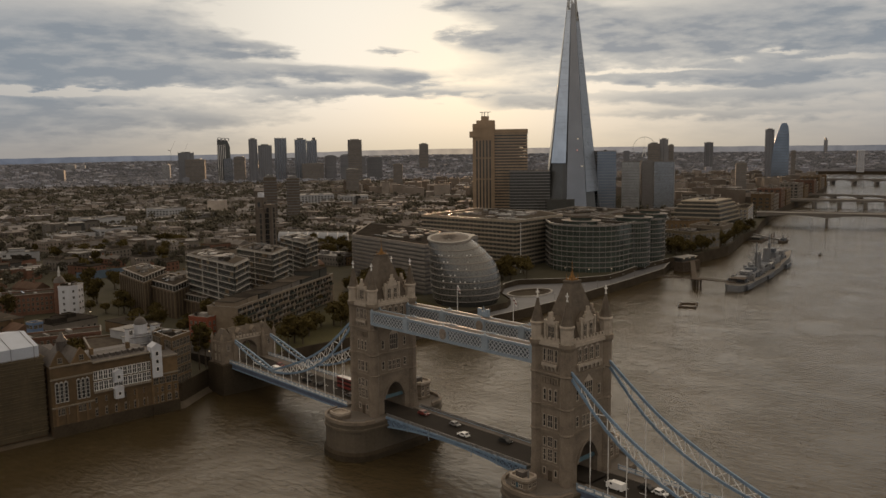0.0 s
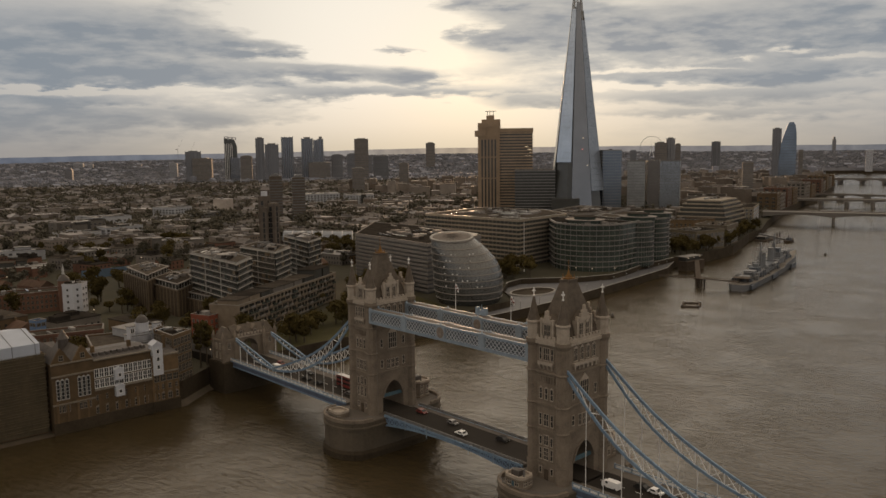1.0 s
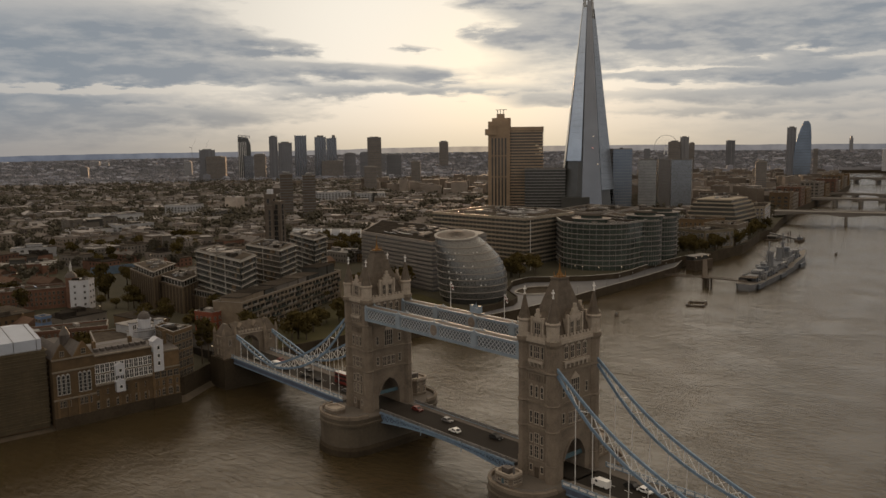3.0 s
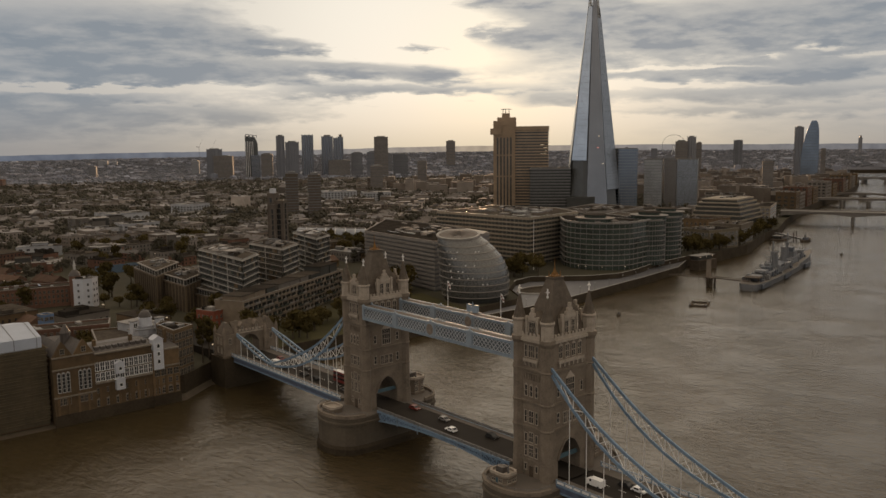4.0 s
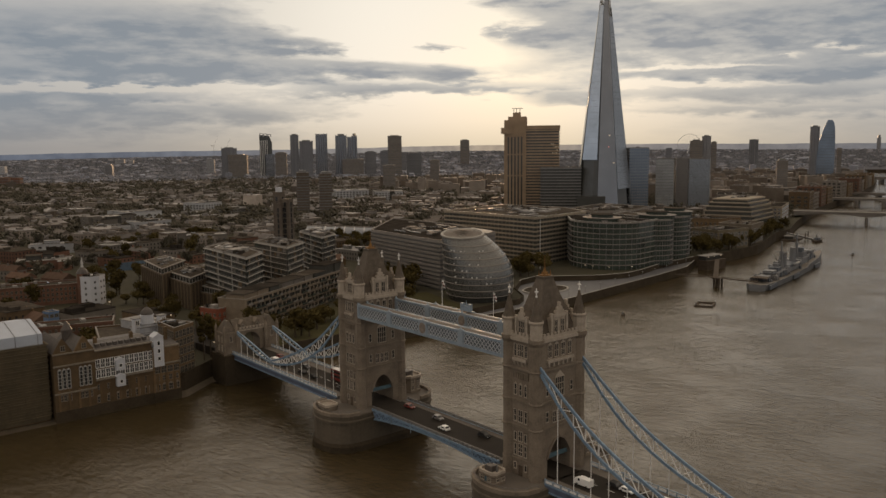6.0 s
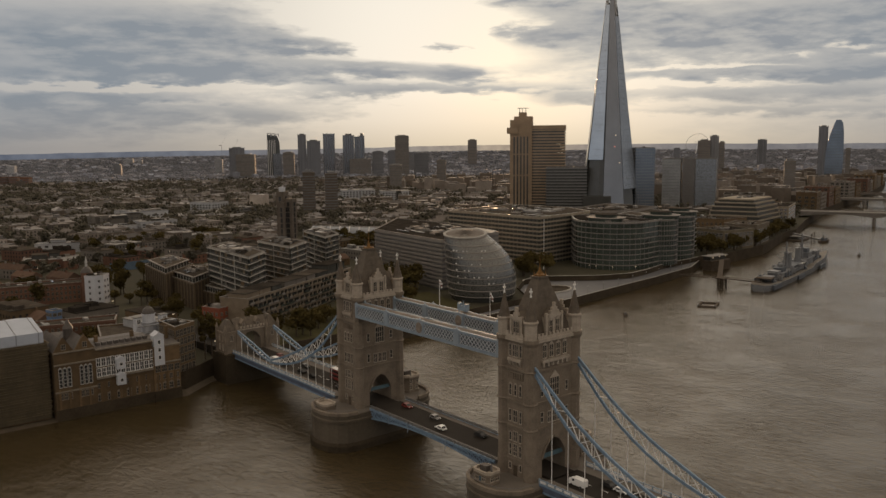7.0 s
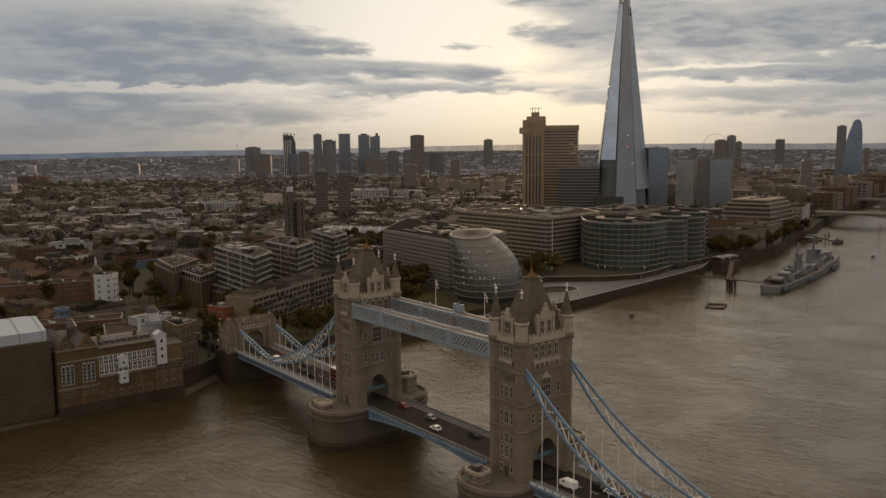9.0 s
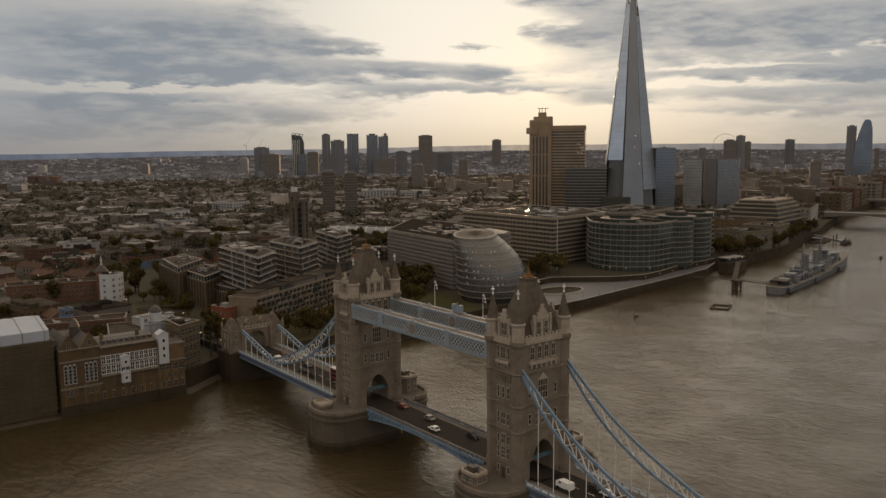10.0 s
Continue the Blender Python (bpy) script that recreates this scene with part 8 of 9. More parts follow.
def build_launch():
    root = thing("river_launch", (-201, 668, 0), "dark moored river launch with a wheelhouse", "boat")
    k = Shape()
    k.loft([[(-201 - w, 668 + o, 2.0 + h), (-201 - w * 0.7, 668 + o, -0.6), (-201 + w * 0.7, 668 + o, -0.6), (-201 + w, 668 + o, 2.0 + h)] for o, w, h in ((-9, 2.2, 0.2), (-4, 2.8, 0), (4, 2.6, 0.2), (8, 1.4, 0.8), (10.5, 0.1, 1.4))])
    part("hull", k, TIMBER, root)
    k = Shape()
    k.loft([[(-203, 665, 1.6 + z), (-199, 665, 1.6 + z), (-199, 671 - z * 0.3, 1.6 + z), (-203, 671 - z * 0.3, 1.6 + z)] for z in (0, 3.0)])
    part("wheelhouse", k, SHIP_BLUE, root)
    k = Shape()
    k.cone((-201, 666), 0.7, 0.6, 4.4, 8.0, 8)
    part("funnel", k, STEEL, root)


build_pier_station()
build_launch()


def build_river_bridge(name, a, direction, length, z0, z1, width, spans, label, arch=3.0, pier_w=4.0, mat=CONCRETE, first=0.5):
    u = Vector(direction).normalized()
    n = Vector((-u.y, u.x))
    root = thing(name, (a[0], a[1], 0), label, "bridge", "bridges upriver")
    o = Vector(a)
    step = length / spans
    seg = 8
    for i in range(spans):
        s = Shape()
        pts = []
        for k in range(seg + 1):
            t = k / seg
            pts.append((i * step + t * step, z0 - arch * (2 * t - 1) ** 2))
        rings = []
        for d in (-width / 2, width / 2):
            rings.append([(*(o + u * x + n * d), z) for x, z in pts] + [(*(o + u * x + n * d), z1) for x, z in pts[::-1]])
        s.loft(rings)
        part("span", s, mat, root)
    for i in range(spans + 1):
        p = o + u * (i * step)
        s = Shape()
        s.prism([tuple(p + u * x + n * y) for x, y in ((-pier_w / 2, -width / 2 - 2), (0, -width / 2 - 5), (pier_w / 2, -width / 2 - 2), (pier_w / 2, width / 2 + 2), (0, width / 2 + 5), (-pier_w / 2, width / 2 + 2))], -2, z0 - arch + 0.8)
        part("pier", s, mat, root)
    for d in (-width / 2, width / 2):
        s = Shape()
        p, q = o + n * d, o + u * length + n * d
        s.bar((*p, z1 + 0.5), (*q, z1 + 0.5), 0.5, 1.0)
        part("parapet", s, CONCRETE, root)


build_river_bridge("road_bridge", (-321, 851), (0.93, 0.37), 252, 13.0, 15.0, 30, 3, "flat pale concrete road bridge of wide low arches", 3.4, 3.6, BRIDGE_STONE)
build_river_bridge("railway_bridge", (-414, 1159), (0.94, 0.34), 222, 10.2, 12.5, 30, 6, "dark iron railway bridge on round piers", 1.0, 6.0, BRIDGE_STONE)
build_river_bridge("arched_bridge", (-455, 1325), (1.0, 0.0), 225, 10.2, 11.6, 16, 5, "iron arch road bridge on stone piers", 3.0, 5.0, BRIDGE_STONE)
build_river_bridge("arched_bridge", (-700, 1925), (0.995, 0.1), 300, 12.0, 14.0, 26, 6, "distant road bridge of low iron arches", 5.0, 5.0, BRIDGE_STONE)

# ---- town fabric ----
EYE = (190.0, -165.0)
KEEP_OUT = [(-432, 57, 24), (-140, -60, 60), (-175, -40, 42), (-212, -75, 36), (-215, -58, 32), (-236, -57, 10), (-192, -88, 28), (-348, -36, 32), (-323, -11, 17), (-203, 15, 13), (-318, 36, 38), (-290, 40, 34), (-268, 47, 24),
            (-250, 52, 40), (-215, 70, 42), (-190, 90, 60), (-273, 90, 36), (-302, 140, 38), (-287, 99, 12), (-180, 177, 36), (-285, 218, 66), (-240, 210, 44), (-310, 340, 74), (-285, 430, 55), (-215, 350, 48), (-220, 400, 46),
            (-230, 435, 46), (-214, 508, 36), (-220, 550, 34), (-295, 637, 66), (-287, 728, 42), (-340, 795, 44), (-410, 870, 46), (-482, 670, 52), (-450, 700, 34), (-520, 636, 42), (-575, 645, 52), (-472, 832, 46), (-757, 392, 20), (-742, 417, 20),
            (-172, 222, 30), (-215, 275, 48), (-190, 300, 40), (-245, 160, 30), (-517, 296, 52), (-607, 45, 32), (-731, 131, 28), (-734, 178, 28), (-791, 150, 32), (-858, 210, 34), (-925, 328, 34), (-885, 333, 52), (-993, 626, 40), (-959, 680, 34), (-510, 11, 28), (-566, 172, 26)]


def free(x, y, r):
    if x > quay_x(y) - 14 - r:
        return False
    return all((x - a) ** 2 + (y - b) ** 2 > (c + r) ** 2 for a, b, c in KEEP_OUT)


def seen(x, y, margin=3):
    az = math.degrees(math.atan2(-(x - EYE[0]), y - EYE[1]))
    return 16 - margin < az < 84 + margin


def street_angle(x, y):
    return 0.5 * noise.noise((x * 0.0016, y * 0.0016, 3.0)) * math.pi + 0.35


def town_house(s_wall, s_roof, s_glass, c, lx, ly, h, turn, pitched, rng, base, detail):
    s_wall.box((c[0], c[1], base + h / 2), (lx, ly, h), turn)
    top = base + h
    ca, sa = math.cos(turn), math.sin(turn)
    loc = lambda x, y: (c[0] + ca * x - sa * y, c[1] + sa * x + ca * y)
    if pitched:
        s_roof.gable((c[0], c[1], top), (lx, ly), ly * 0.32, turn)
        if detail:
            for k in range(max(1, int(lx / 9))):
                p = loc(-lx / 2 + (k + 0.5) * 9 + rng.uniform(-1, 1), rng.uniform(-0.6, 0.6))
                s_wall.box((*p, top + ly * 0.32), (1.3, 0.8, 2.6), turn)
    else:
        s_roof.box((c[0], c[1], top + 0.12), (lx + 0.3, ly + 0.3, 0.5), turn)
        for k in range(rng.randint(1, 4 if detail else 2)):
            p = loc(rng.uniform(-0.36, 0.36) * lx, rng.uniform(-0.36, 0.36) * ly)
            q = rng.uniform(1.2, 3.0)
            s_roof.box((*p, top + 0.3 + q / 2), (rng.uniform(2, min(9, lx * 0.4)), rng.uniform(2, min(7, ly * 0.4)), q), turn)
    if s_glass is not None:
        floors = max(1, int(h / 3.3))
        for fl in range(floors):
            z = base + 1.0 + fl * (h - 0.8) / floors
            for side, L, off in ((0, lx, ly / 2), (1, lx, ly / 2), (2, ly, lx / 2), (3, ly, lx / 2)):
                n = max(1, int(L / 3.2))
                for k in range(n):
                    t = -L / 2 + (k + 0.5) * L / n
                    o = off + 0.03
                    p = loc(t, -o) if side == 0 else loc(t, o) if side == 1 else loc(-o, t) if side == 2 else loc(o, t)
                    if (p[0] - c[0]) * (EYE[0] - c[0]) + (p[1] - c[1]) * (EYE[1] - c[1]) < 0:
                        continue
                    s_glass.box((*p, z + 0.85), (1.2, 0.12, 1.6) if side < 2 else (0.12, 1.2, 1.6), turn)


def build_town():
    rng = random.Random(11)
    made = 0
    far_wall, far_roof, mid_glass, rim = Shape(), Shape(), Shape(), Shape()
    gardens = []
    walls = (BRICK, BRICK_RED, BRICK, RENDER_GREY, CONCRETE)
    kinds = (("terraced_house_row", "dull brick terraced row with a pitched roof", "terrace"), ("low_town_block", "flat-roofed town block with rooftop plant", "town block"))
    spots = []
    y = -460.0
    while y < 4500:
        x = -4600.0
        while x < (400 if y > 2500 else -140):
            d = math.hypot(x - EYE[0], y - EYE[1])
            cell = 27 if d < 900 else 31 if d < 1800 else 40
            px, py = x + rng.uniform(-0.28, 0.28) * cell, y + rng.uniform(-0.28, 0.28) * cell
            if 300 < d < 4200 and seen(px, py):
                spots.append((d, px, py, cell))
            x += 27 if x > -700 else 31 if x > -1600 else 42
        y += 27 if y < 700 else 31 if y < 1500 else 42
    spots.sort()
    for d, x, y, cell in spots:
        if d > 900 and rng.random() < (0.18 if d < 1700 else 0.32 if d < 2900 else 0.5):
            gardens.append((d, x, y))
            continue
        if rng.random() < (0.34 if d > 430 else 0.12):
            gardens.append((d, x, y))
            continue
        big = noise.noise((x * 0.004, y * 0.004, 9.0))
        pitched = rng.random() < (0.62 if big < 0 else 0.28)
        lx = cell * rng.uniform(0.62, 1.15)
        ly = cell * rng.uniform(0.30, 0.48) if pitched else cell * rng.uniform(0.45, 0.8)
        h = rng.uniform(4.6, 7.8) if pitched else rng.uniform(5.5, 10.5) + 6 * max(0, big)
        if rng.random() < 0.03 and 1100 < d < 2600:
            h *= rng.uniform(1.5, 2.6)
            lx, ly = min(lx, 22), min(ly, 18)
        if y > 850 and x > -1250 and d < 2600:
            pitched = False
            h = rng.uniform(12, 30)
            ly = max(ly, 14)
        if d > 1800:
            lx, ly = lx * 0.62, ly * 0.8
        if d > 2800:
            h *= 0.55
        if not free(x, y, max(lx, ly) * 0.5):
            continue
        turn = street_angle(x, y) + (math.pi / 2 if rng.random() < 0.35 else 0)
        base = LAND + far_rise(x, y)
        if d < 800 and made < 290:
            made += 1
            nm, lab, cat = kinds[0 if pitched else 1]
            root = thing(nm, (x, y, base), lab, cat, "town blocks")
            w, r, g = Shape(), Shape(), Shape()
            town_house(w, r, g, (x, y), lx, ly, h, turn, pitched, rng, base, True)
            wm = rng.choice(walls)
            part("wall", w, wm, root)
            part("roof", r, (ROOF_TILE if rng.random() < 0.5 else SLATE) if pitched else (ROOF_PALE if rng.random() < 0.2 else ROOF_FLAT), root)
            if g.v:
                part("glazing", g, PANE, root, kind="stuff")
        else:
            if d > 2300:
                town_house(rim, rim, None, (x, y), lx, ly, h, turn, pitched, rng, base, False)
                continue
            town_house(far_wall, far_roof, mid_glass if d < 1250 else None, (x, y), lx, ly, h, turn, pitched, rng, base, d < 1500)
    single("town_walls", far_wall, CITY_WALL, (0, 0, 0), "dense low town houses reaching to the horizon", "town", "stuff")
    single("outer_suburbs", rim, HAZED_TOWN, (0, 0, 0), "suburbs on the rim of the basin, greyed blue for haze", "suburbs", "stuff")
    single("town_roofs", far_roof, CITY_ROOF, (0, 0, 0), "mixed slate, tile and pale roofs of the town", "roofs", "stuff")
    single("town_windows", mid_glass, PANE, (0, 0, 0), "rows of small dark windows of the town", "windows", "stuff")
    return gardens


# -- trees --
def crown_shape(rng, R, H, base, leaves, size):
    lobes = [(Vector((rng.uniform(-0.5, 0.5) * R, rng.uniform(-0.5, 0.5) * R, base + H * rng.uniform(0.3, 0.8))), rng.uniform(0.4, 0.62) * R) for _ in range(7)]
    s = Shape()
    for i in range(leaves):
        c, r = lobes[i % 7]
        v = Vector((rng.gauss(0, 1), rng.gauss(0, 1), rng.gauss(0, 0.8))).normalized()
        p = c + v * r * rng.uniform(0.55, 1.08)
        a = Vector((rng.gauss(0, 1), rng.gauss(0, 1), rng.gauss(0, 1))).normalized()
        b = a.cross(v if abs(a.dot(v)) < 0.95 else Vector((0, 0, 1))).normalized()
        k = size * rng.uniform(0.6, 1.3)
        q = a.cross(b)
        s.add([p - a * k, p + b * k * 0.8, p + a * k, p - b * k * 0.8 + q * k * 0.3], [(0, 1, 2), (0, 2, 3)])
    return s


def tree_model(seed, R, H, kind_label):
    rng = random.Random(seed)
    root = thing("plane_tree", (0, 0, 0), kind_label, "tree", "town trees")
    t = Shape()
    hgt = H * 0.42
    t.cone((0, 0), 0.45, 0.26, 0, hgt, 8)
    for i in range(6):
        a = i * 1.05 + rng.uniform(-0.3, 0.3)
        e = (R * 0.55 * math.cos(a), R * 0.55 * math.sin(a), hgt + H * rng.uniform(0.2, 0.4))
        m = (e[0] * 0.45, e[1] * 0.45, hgt + H * 0.12)
        t.bar((0, 0, hgt * 0.85), m, 0.24)
        t.bar(m, e, 0.14)
    part("trunk", t, BARK, root)
    part("crown", crown_shape(rng, R, H * 0.72, H * 0.26, 620, 0.62), LEAF, root)
    return root


def build_trees(gardens):
    rng = random.Random(23)
    poplar = tree_model(5, 2.7, 25, "tall dark column of a poplar by the abutment")
    for i, (x, y) in enumerate(((-150.5, -15.0), (-153.5, -10.5))):
        m = pose(x, y, LAND - 2, 0, 0, 70 * i)
        if i:
            copy_thing(poplar, m)
        else:
            poplar.matrix_basis = m
    models = [tree_model(1, 5.2, 12, "broad dark plane tree in autumn leaf"), tree_model(2, 4.2, 14, "tall dark plane tree in autumn leaf"), tree_model(3, 6.0, 11, "spreading dark tree in autumn leaf"), tree_model(4, 3.4, 8, "small round street tree in autumn leaf")]
    spots = []
    for i in range(28):
        k = i / 28
        spots.append((-157 - 26 * rng.random() - 32 * max(0, k - 0.2), 22 + 112 * k + rng.uniform(-3, 3)))
    for i in range(22):
        spots.append((-236 - rng.uniform(-12, 30), 150 + rng.uniform(-8, 16)))
    for i in range(26):
        spots.append((-440 + rng.uniform(-45, 45), 255 + rng.uniform(-35, 40)))
    for i in range(12):
        spots.append((-206 - rng.uniform(0, 16), 458 + 2.4 * i + rng.uniform(-2, 2)))
    for i in range(12):
        spots.append((-226 - rng.uniform(0, 12), 575 + 4 * i))
    for i in range(34):
        y = 452 + 7.0 * i + rng.uniform(-2, 2)
        spots.append((quay_x(y) - rng.uniform(3, 9), y))
    for i in range(10):
        spots.append((-205 - rng.uniform(0, 34), 262 + rng.uniform(-10, 26)))
    for i in range(4):
        spots.append((-173 - rng.uniform(0, 8), -8 + rng.uniform(-8, 22)))
    for i in range(24):
        spots.append((-560 + rng.uniform(-80, 80), 105 + rng.uniform(-50, 60)))
    for cx, cy, n, w in ((-563, 115, 9, 16), (-563, 73, 7, 14), (-603, 174, 9, 18), (-396, 16, 6, 12), (-302, 4, 4, 9), (-270, 14, 2, 7), (-348, 14, 3, 8), (-240, 0, 3, 12)):
        for i in range(n):
            spots.append((cx + rng.uniform(-w, w), cy + rng.uniform(-w, w)))
    for d, x, y in gardens:
        if d < 900:
            for _ in range(2):
                spots.append((x + rng.uniform(-9, 9), y + rng.uniform(-9, 9)))
    used = 0
    for i, (x, y) in enumerate(spots[:285]):
        if x > quay_x(y) - 2:
            continue
        mdl = models[rng.randrange(4)]
        sc = rng.uniform(0.8, 1.25)
        m = pose(x, y, LAND, 0, 0, rng.uniform(0, 360)) @ Matrix.Diagonal((sc, sc, sc, 1))
        if used < 4:
            mdl = models[used]
            mdl.matrix_basis = m
        else:
            c = copy_thing(mdl, pose(x, y, LAND, 0, 0, rng.uniform(0, 360)))
            c.scale = (sc, sc, sc * rng.uniform(0.85, 1.15))
        used += 1
    s, rim = Shape(), Shape()
    for x, y in spots[285:]:
        if x > quay_x(y) - 10 or not free(x, y, 2):
            continue
        R, H = rng.uniform(3.5, 5.5), rng.uniform(9, 13)
        c = crown_shape(rng, R, H * 0.72, H * 0.26, 150, 1.0)
        s.add([(v[0] + x, v[1] + y, v[2] + LAND) for v in c.v], [tuple(f) for f in c.f])
    for d, x, y in gardens:
        if d < 880:
            continue
        for _ in range(5 if d < 1800 else 7):
            px, py = x + rng.uniform(-16, 16) * (1 if d < 1800 else 1.6), y + rng.uniform(-16, 16) * (1 if d < 1800 else 1.6)
            if px > quay_x(py) - 12:
                continue
            R, H = rng.uniform(3.5, 6.5), rng.uniform(8, 14) * (0.6 if d > 2800 else 1)
            b = LAND + far_rise(px, py)
            for k in range(9 if d < 1800 else 5):
                c = Vector((px + rng.gauss(0, R * 0.5), py + rng.gauss(0, R * 0.5), b + H * rng.uniform(0.25, 0.95)))
                r = R * rng.uniform(0.25, 0.5)
                v = [c + Vector((rng.gauss(0, r * 0.25), rng.gauss(0, r * 0.25), 0)) + Vector(o) * r for o in ((1, 0, 0), (-1, 0, 0), (0, 1, 0), (0, -1, 0), (0, 0, 1), (0, 0, -1))]
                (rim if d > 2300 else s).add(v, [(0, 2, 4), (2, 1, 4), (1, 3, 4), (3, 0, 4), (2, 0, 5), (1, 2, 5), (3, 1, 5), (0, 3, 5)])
    single("rim_woods", rim, HAZED_WOOD, (0, 0, 0), "woods on the rim of the basin, paled blue for haze", "woods", "stuff")
    single("distant_trees", s, FAR_WOOD, (0, 0, 0), "dark clumps of trees between the town roofs", "trees", "stuff")


build_trees(build_town())

# ---- traffic on the bridge ----
def car_model(name, L, W, H, paint, label, category, van=False):
    root = thing(name, (0, 0, 0), label, category, "bridge traffic")
    b = Shape()
    hood = 0.55 if not van else 0.8
    side = [(-L / 2, 0.35), (L / 2, 0.35), (L / 2, hood * H * 0.95), (L * 0.28 if not van else L * 0.38, hood * H), (L * 0.12 if not van else L * 0.28, H), (-L * 0.30 if not van else -L / 2 + 0.05, H), (-L * 0.44 if not van else -L / 2, hood * H * 1.02), (-L / 2, hood * H * 0.95)]
    b.loft([[(x, y, z) for x, z in side] for y in (-W / 2, W / 2)])
    b.f = [f[::-1] for f in b.f]
    part("body", b, paint, root)
    g = Shape()
    if van:
        g.span(L * 0.12, L * 0.26, -W / 2 - 0.02, W / 2 + 0.02, H * 0.62, H * 0.9)
        g.add([(L * 0.375, -W * 0.44, H * 0.83), (L * 0.375, W * 0.44, H * 0.83), (L * 0.30, W * 0.42, H * 0.97), (L * 0.30, -W * 0.42, H * 0.97)], [(0, 1, 2, 3)])
    else:
        g.span(-L * 0.26, L * 0.10, -W / 2 - 0.02, W / 2 + 0.02, H * 0.62, H * 0.9)
        g.add([(L * 0.27, -W * 0.44, H * 0.59), (L * 0.27, W * 0.44, H * 0.59), (L * 0.14, W * 0.42, H * 0.98), (L * 0.14, -W * 0.42, H * 0.98)], [(0, 1, 2, 3)])
        g.add([(-L * 0.43, W * 0.44, H * 0.6), (-L * 0.43, -W * 0.44, H * 0.6), (-L * 0.315, -W * 0.42, H * 0.97), (-L * 0.315, W * 0.42, H * 0.97)], [(0, 1, 2, 3)])
    part("window_band", g, PANE, root)
    for sx in (-1, 1):
        for sy in (-1, 1):
            w = Shape()
            n = 12
            w.loft([[(sx * L * 0.31 + 0.33 * math.cos(i * math.tau / n), sy * (W / 2 - 0.1) + d, 0.33 + 0.33 * math.sin(i * math.tau / n)) for i in range(n)] for d in (-0.12, 0.14)])
            part("wheel", w, TYRE, root)
    for sy in (-1, 1):
        h = Shape()
        h.box((L / 2, sy * W * 0.36, H * 0.45), (0.08, 0.35, 0.16))
        part("headlight", h, WHITE_PAINT, root)
    return root


def bus_model():
    root = thing("double_decker_bus", (0, 0, 0), "red double-decker bus crossing the bridge", "bus", "bridge traffic")
    b = Shape()
    b.span(-5.3, 5.3, -1.26, 1.26, 0.35, 4.35)
    part("body", b, RED_PAINT, root)
    for z0, z1 in ((1.4, 2.2), (3.0, 3.8)):
        g = Shape()
        g.span(-5.1, 5.33, -1.29, 1.29, z0, z1)
        part("window_band", g, PANE, root)
    r = Shape()
    r.span(-5.2, 5.2, -1.15, 1.15, 4.35, 4.45)
    part("roof", r, WHITE_PAINT, root)
    for x in (-3.2, 3.4):
        for y in (-1.15, 1.15):
            w = Shape()
            w.loft([[(x + 0.48 * math.cos(i * math.tau / 12), y + d, 0.48 + 0.48 * math.sin(i * math.tau / 12)) for i in range(12)] for d in (-0.14, 0.14)])
            part("wheel", w, TYRE, root)
    return root


def build_traffic():
    rng = random.Random(3)
    car = car_model("car", 4.1, 1.75, 1.45, CAR_PAINT, "small saloon car driving over the bridge", "car")
    white = car_model("car", 4.1, 1.75, 1.45, CAR_WHITE, "white car driving over the bridge", "car")
    red = car_model("car", 4.3, 1.8, 1.5, RED_PAINT, "red car driving over the bridge", "car")
    dark = car_model("car", 4.5, 1.85, 1.5, TYRE, "black taxi cab driving over the bridge", "car")
    van = car_model("van", 5.0, 1.95, 2.2, CAR_WHITE, "white delivery van driving over the bridge", "van", True)
    bus = bus_model()
    first = set()
    plan = [(white, 1.0, -2.6, 180), (car, -8.0, 2.4, 0), (red, -23.5, 2.6, 0), (dark, 14.0, 2.6, 0),
            (van, 58.0, -2.6, 180), (white, 68.0, 2.6, 0), (car, 74.0, -2.5, 180), (van, 81.0, 2.6, 0), (dark, 64.0, 2.7, 0), (car, 92.0, -2.6, 180), (white, 100.0, 2.5, 0),
            (bus, -66.0, 2.6, 0), (dark, -78.0, -2.6, 180), (car, -58.0, -2.6, 180), (car, -92.0, 2.6, 0), (car, -101.0, -2.5, 180), (red, -113.0, 2.6, 0), (dark, -86.0, -2.6, 180), (white, -122.0, -2.6, 180), (van, -108.0, -2.6, 180)]
    for mdl, x, y, deg in plan:
        m = pose(x, y, ROAD + 0.01, 0, 0, deg)
        if mdl in first:
            copy_thing(mdl, m)
        else:
            first.add(mdl)
            mdl.matrix_basis = m


build_traffic()


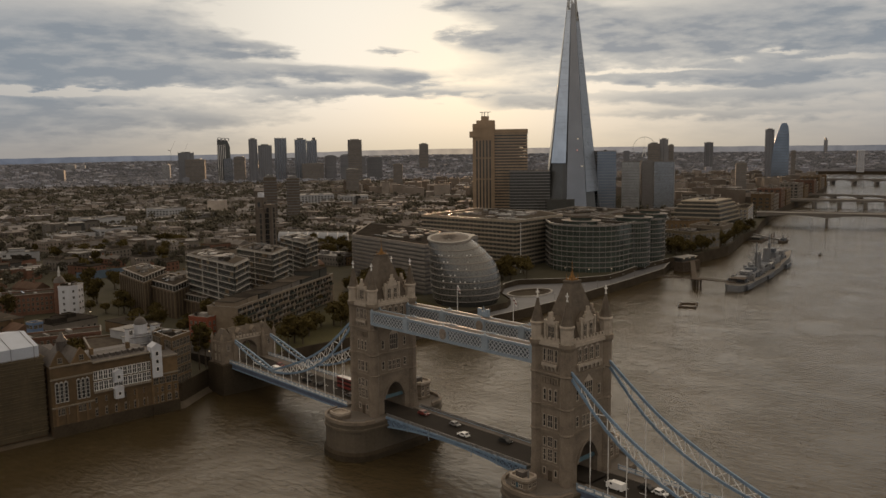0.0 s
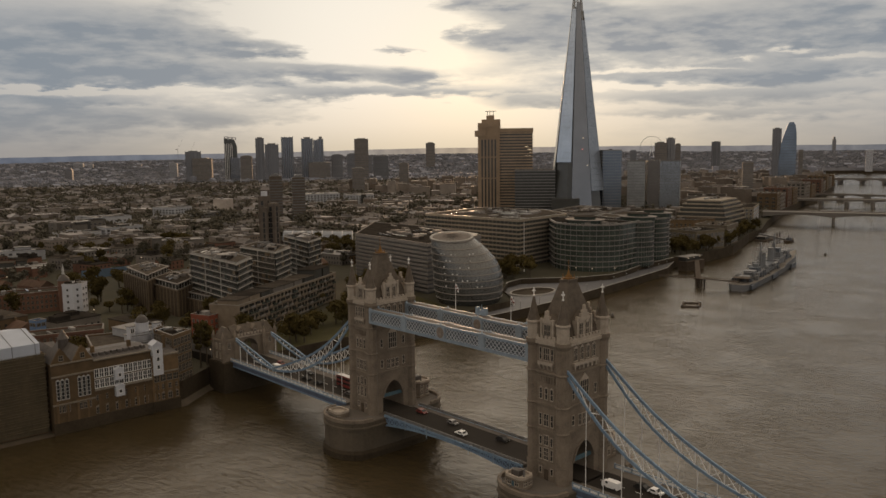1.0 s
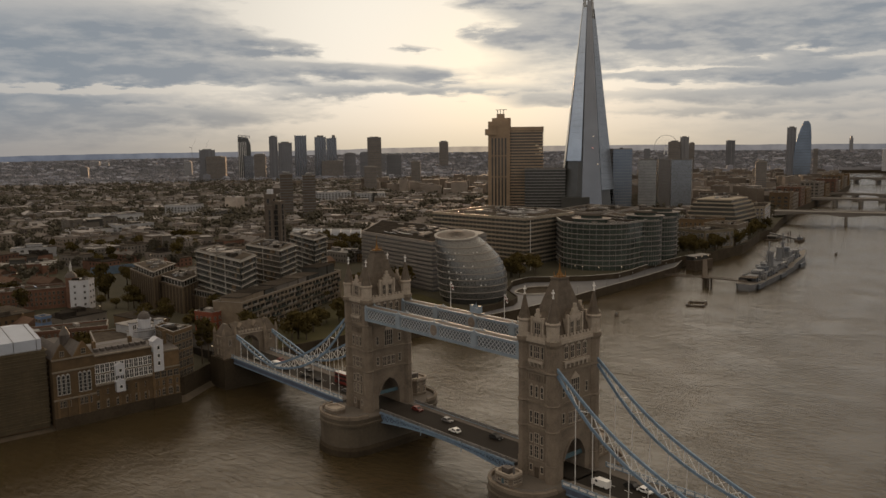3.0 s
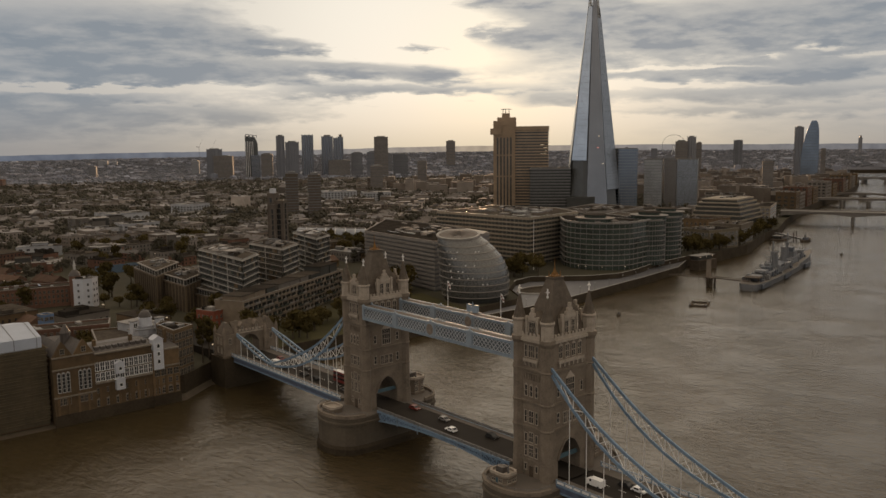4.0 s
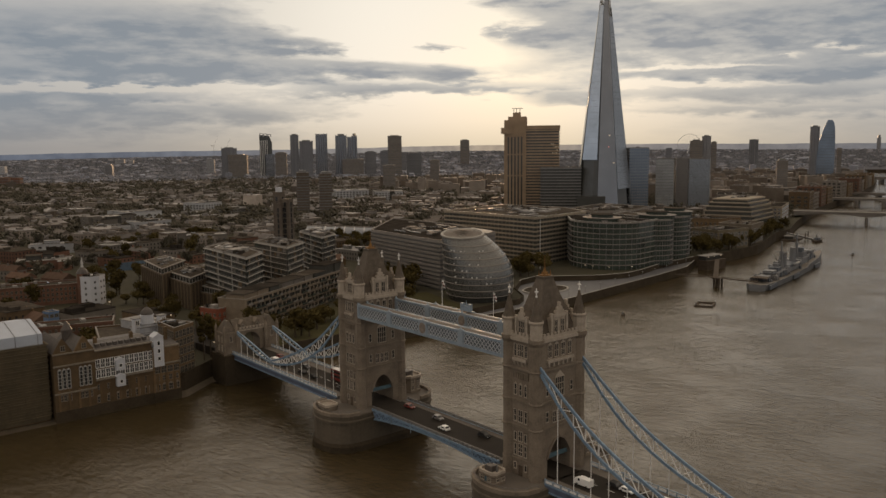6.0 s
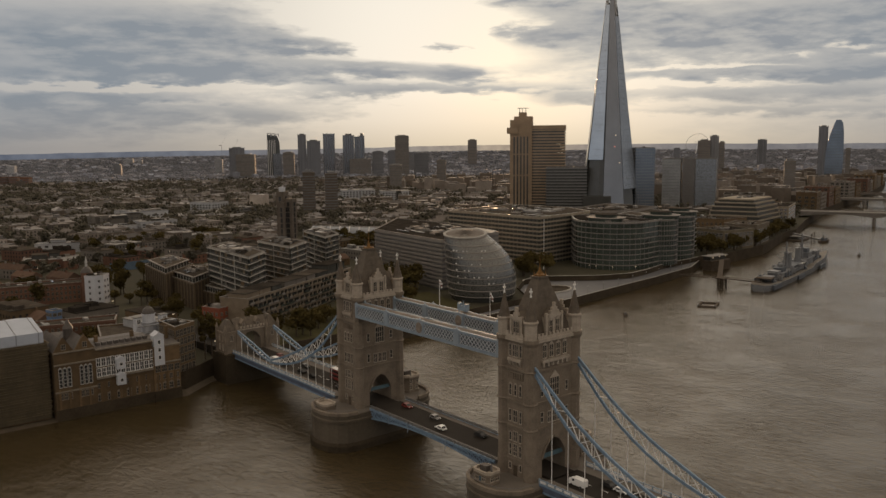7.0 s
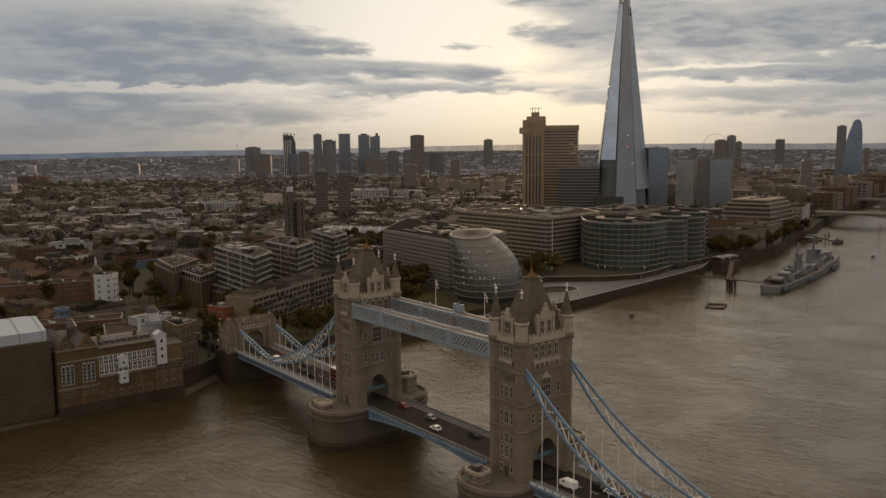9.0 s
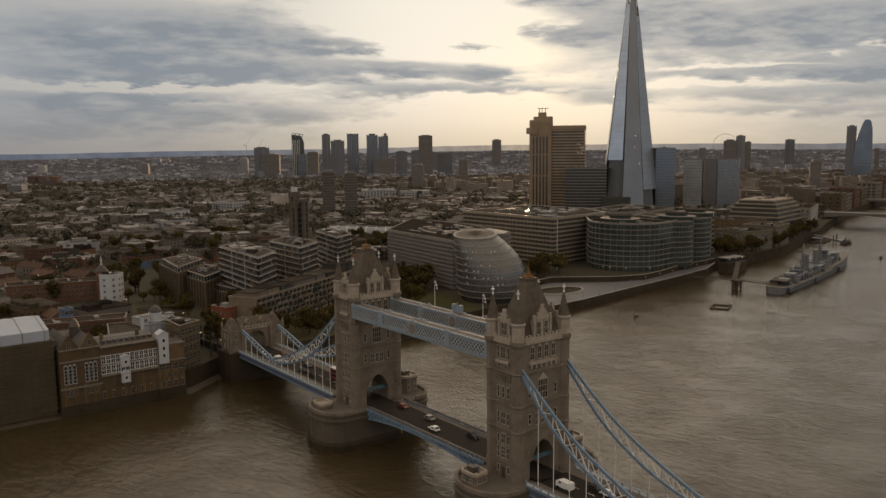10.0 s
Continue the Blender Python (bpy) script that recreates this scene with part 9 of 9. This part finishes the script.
def build_flag(x, y, z, h, label):
    root = thing("flagpole", (x, y, z), label, "flagpole", "flagpoles")
    s = Shape()
    s.cone((x, y), 0.12, 0.07, z, z + h, 6)
    part("pole", s, WHITE_PAINT, root)
    f = Shape()
    n = 6
    top = [(x + 0.1 + i * 0.24, y + 0.25 * math.sin(i * 1.3), z + h - 0.1 - 0.22 * i) for i in range(n)]
    low = [(p[0], p[1] + 0.1, p[2] - 1.7) for p in top]
    f.loft([[a, (a[0], a[1] + 0.05, a[2]), (b[0], b[1] + 0.05, b[2]), b] for a, b in zip(top, low)])
    part("flag", f, WHITE_PAINT, root, "white flag with a red cross")
    c = Shape()
    c.loft([[(a[0], a[1] - 0.04, a[2] - 0.65), (a[0], a[1] + 0.09, a[2] - 0.65), (a[0], a[1] + 0.09, a[2] - 1.05), (a[0], a[1] - 0.04, a[2] - 1.05)] for a in top])
    part("flag_cross", c, RED_PAINT, root)


build_flag(-12.0, 8.0, 50.0, 8.5, "flagpole with a white and red flag on the walkway roof")
build_flag(12.5, 8.0, 50.0, 7.5, "flagpole with a furled flag on the walkway roof")


# ---- street lamps of the south bank ----
def build_street_lamps():
    rng = random.Random(61)
    root = thing("street_lamp", (0, 0, 0), "lit street lamp on a slim steel post", "street lamp", "street lamps")
    k = Shape()
    k.cone((0, 0), 0.14, 0.08, 0, 7.0, 6)
    k.bar((0, 0, 7.0), (1.2, 0, 7.3), 0.1)
    part("post", k, STEEL, root)
    k = Shape()
    k.box((1.4, 0, 7.25), (0.9, 0.4, 0.3))
    part("lamp_head", k, LIT, root)
    spots = [(-150 - 11 * i, sy * 10.0) for i in range(6) for sy in (-1, 1)]
    while len(spots) < 46:
        x, y = rng.uniform(-620, -205), rng.uniform(-110, 190)
        if free(x, y, 3):
            spots.append((x, y))
    for i, (x, y) in enumerate(spots):
        m = pose(x, y, LAND, 0, 0, rng.uniform(0, 360))
        if i == 0:
            root.matrix_basis = m
        else:
            copy_thing(root, m)


build_street_lamps()
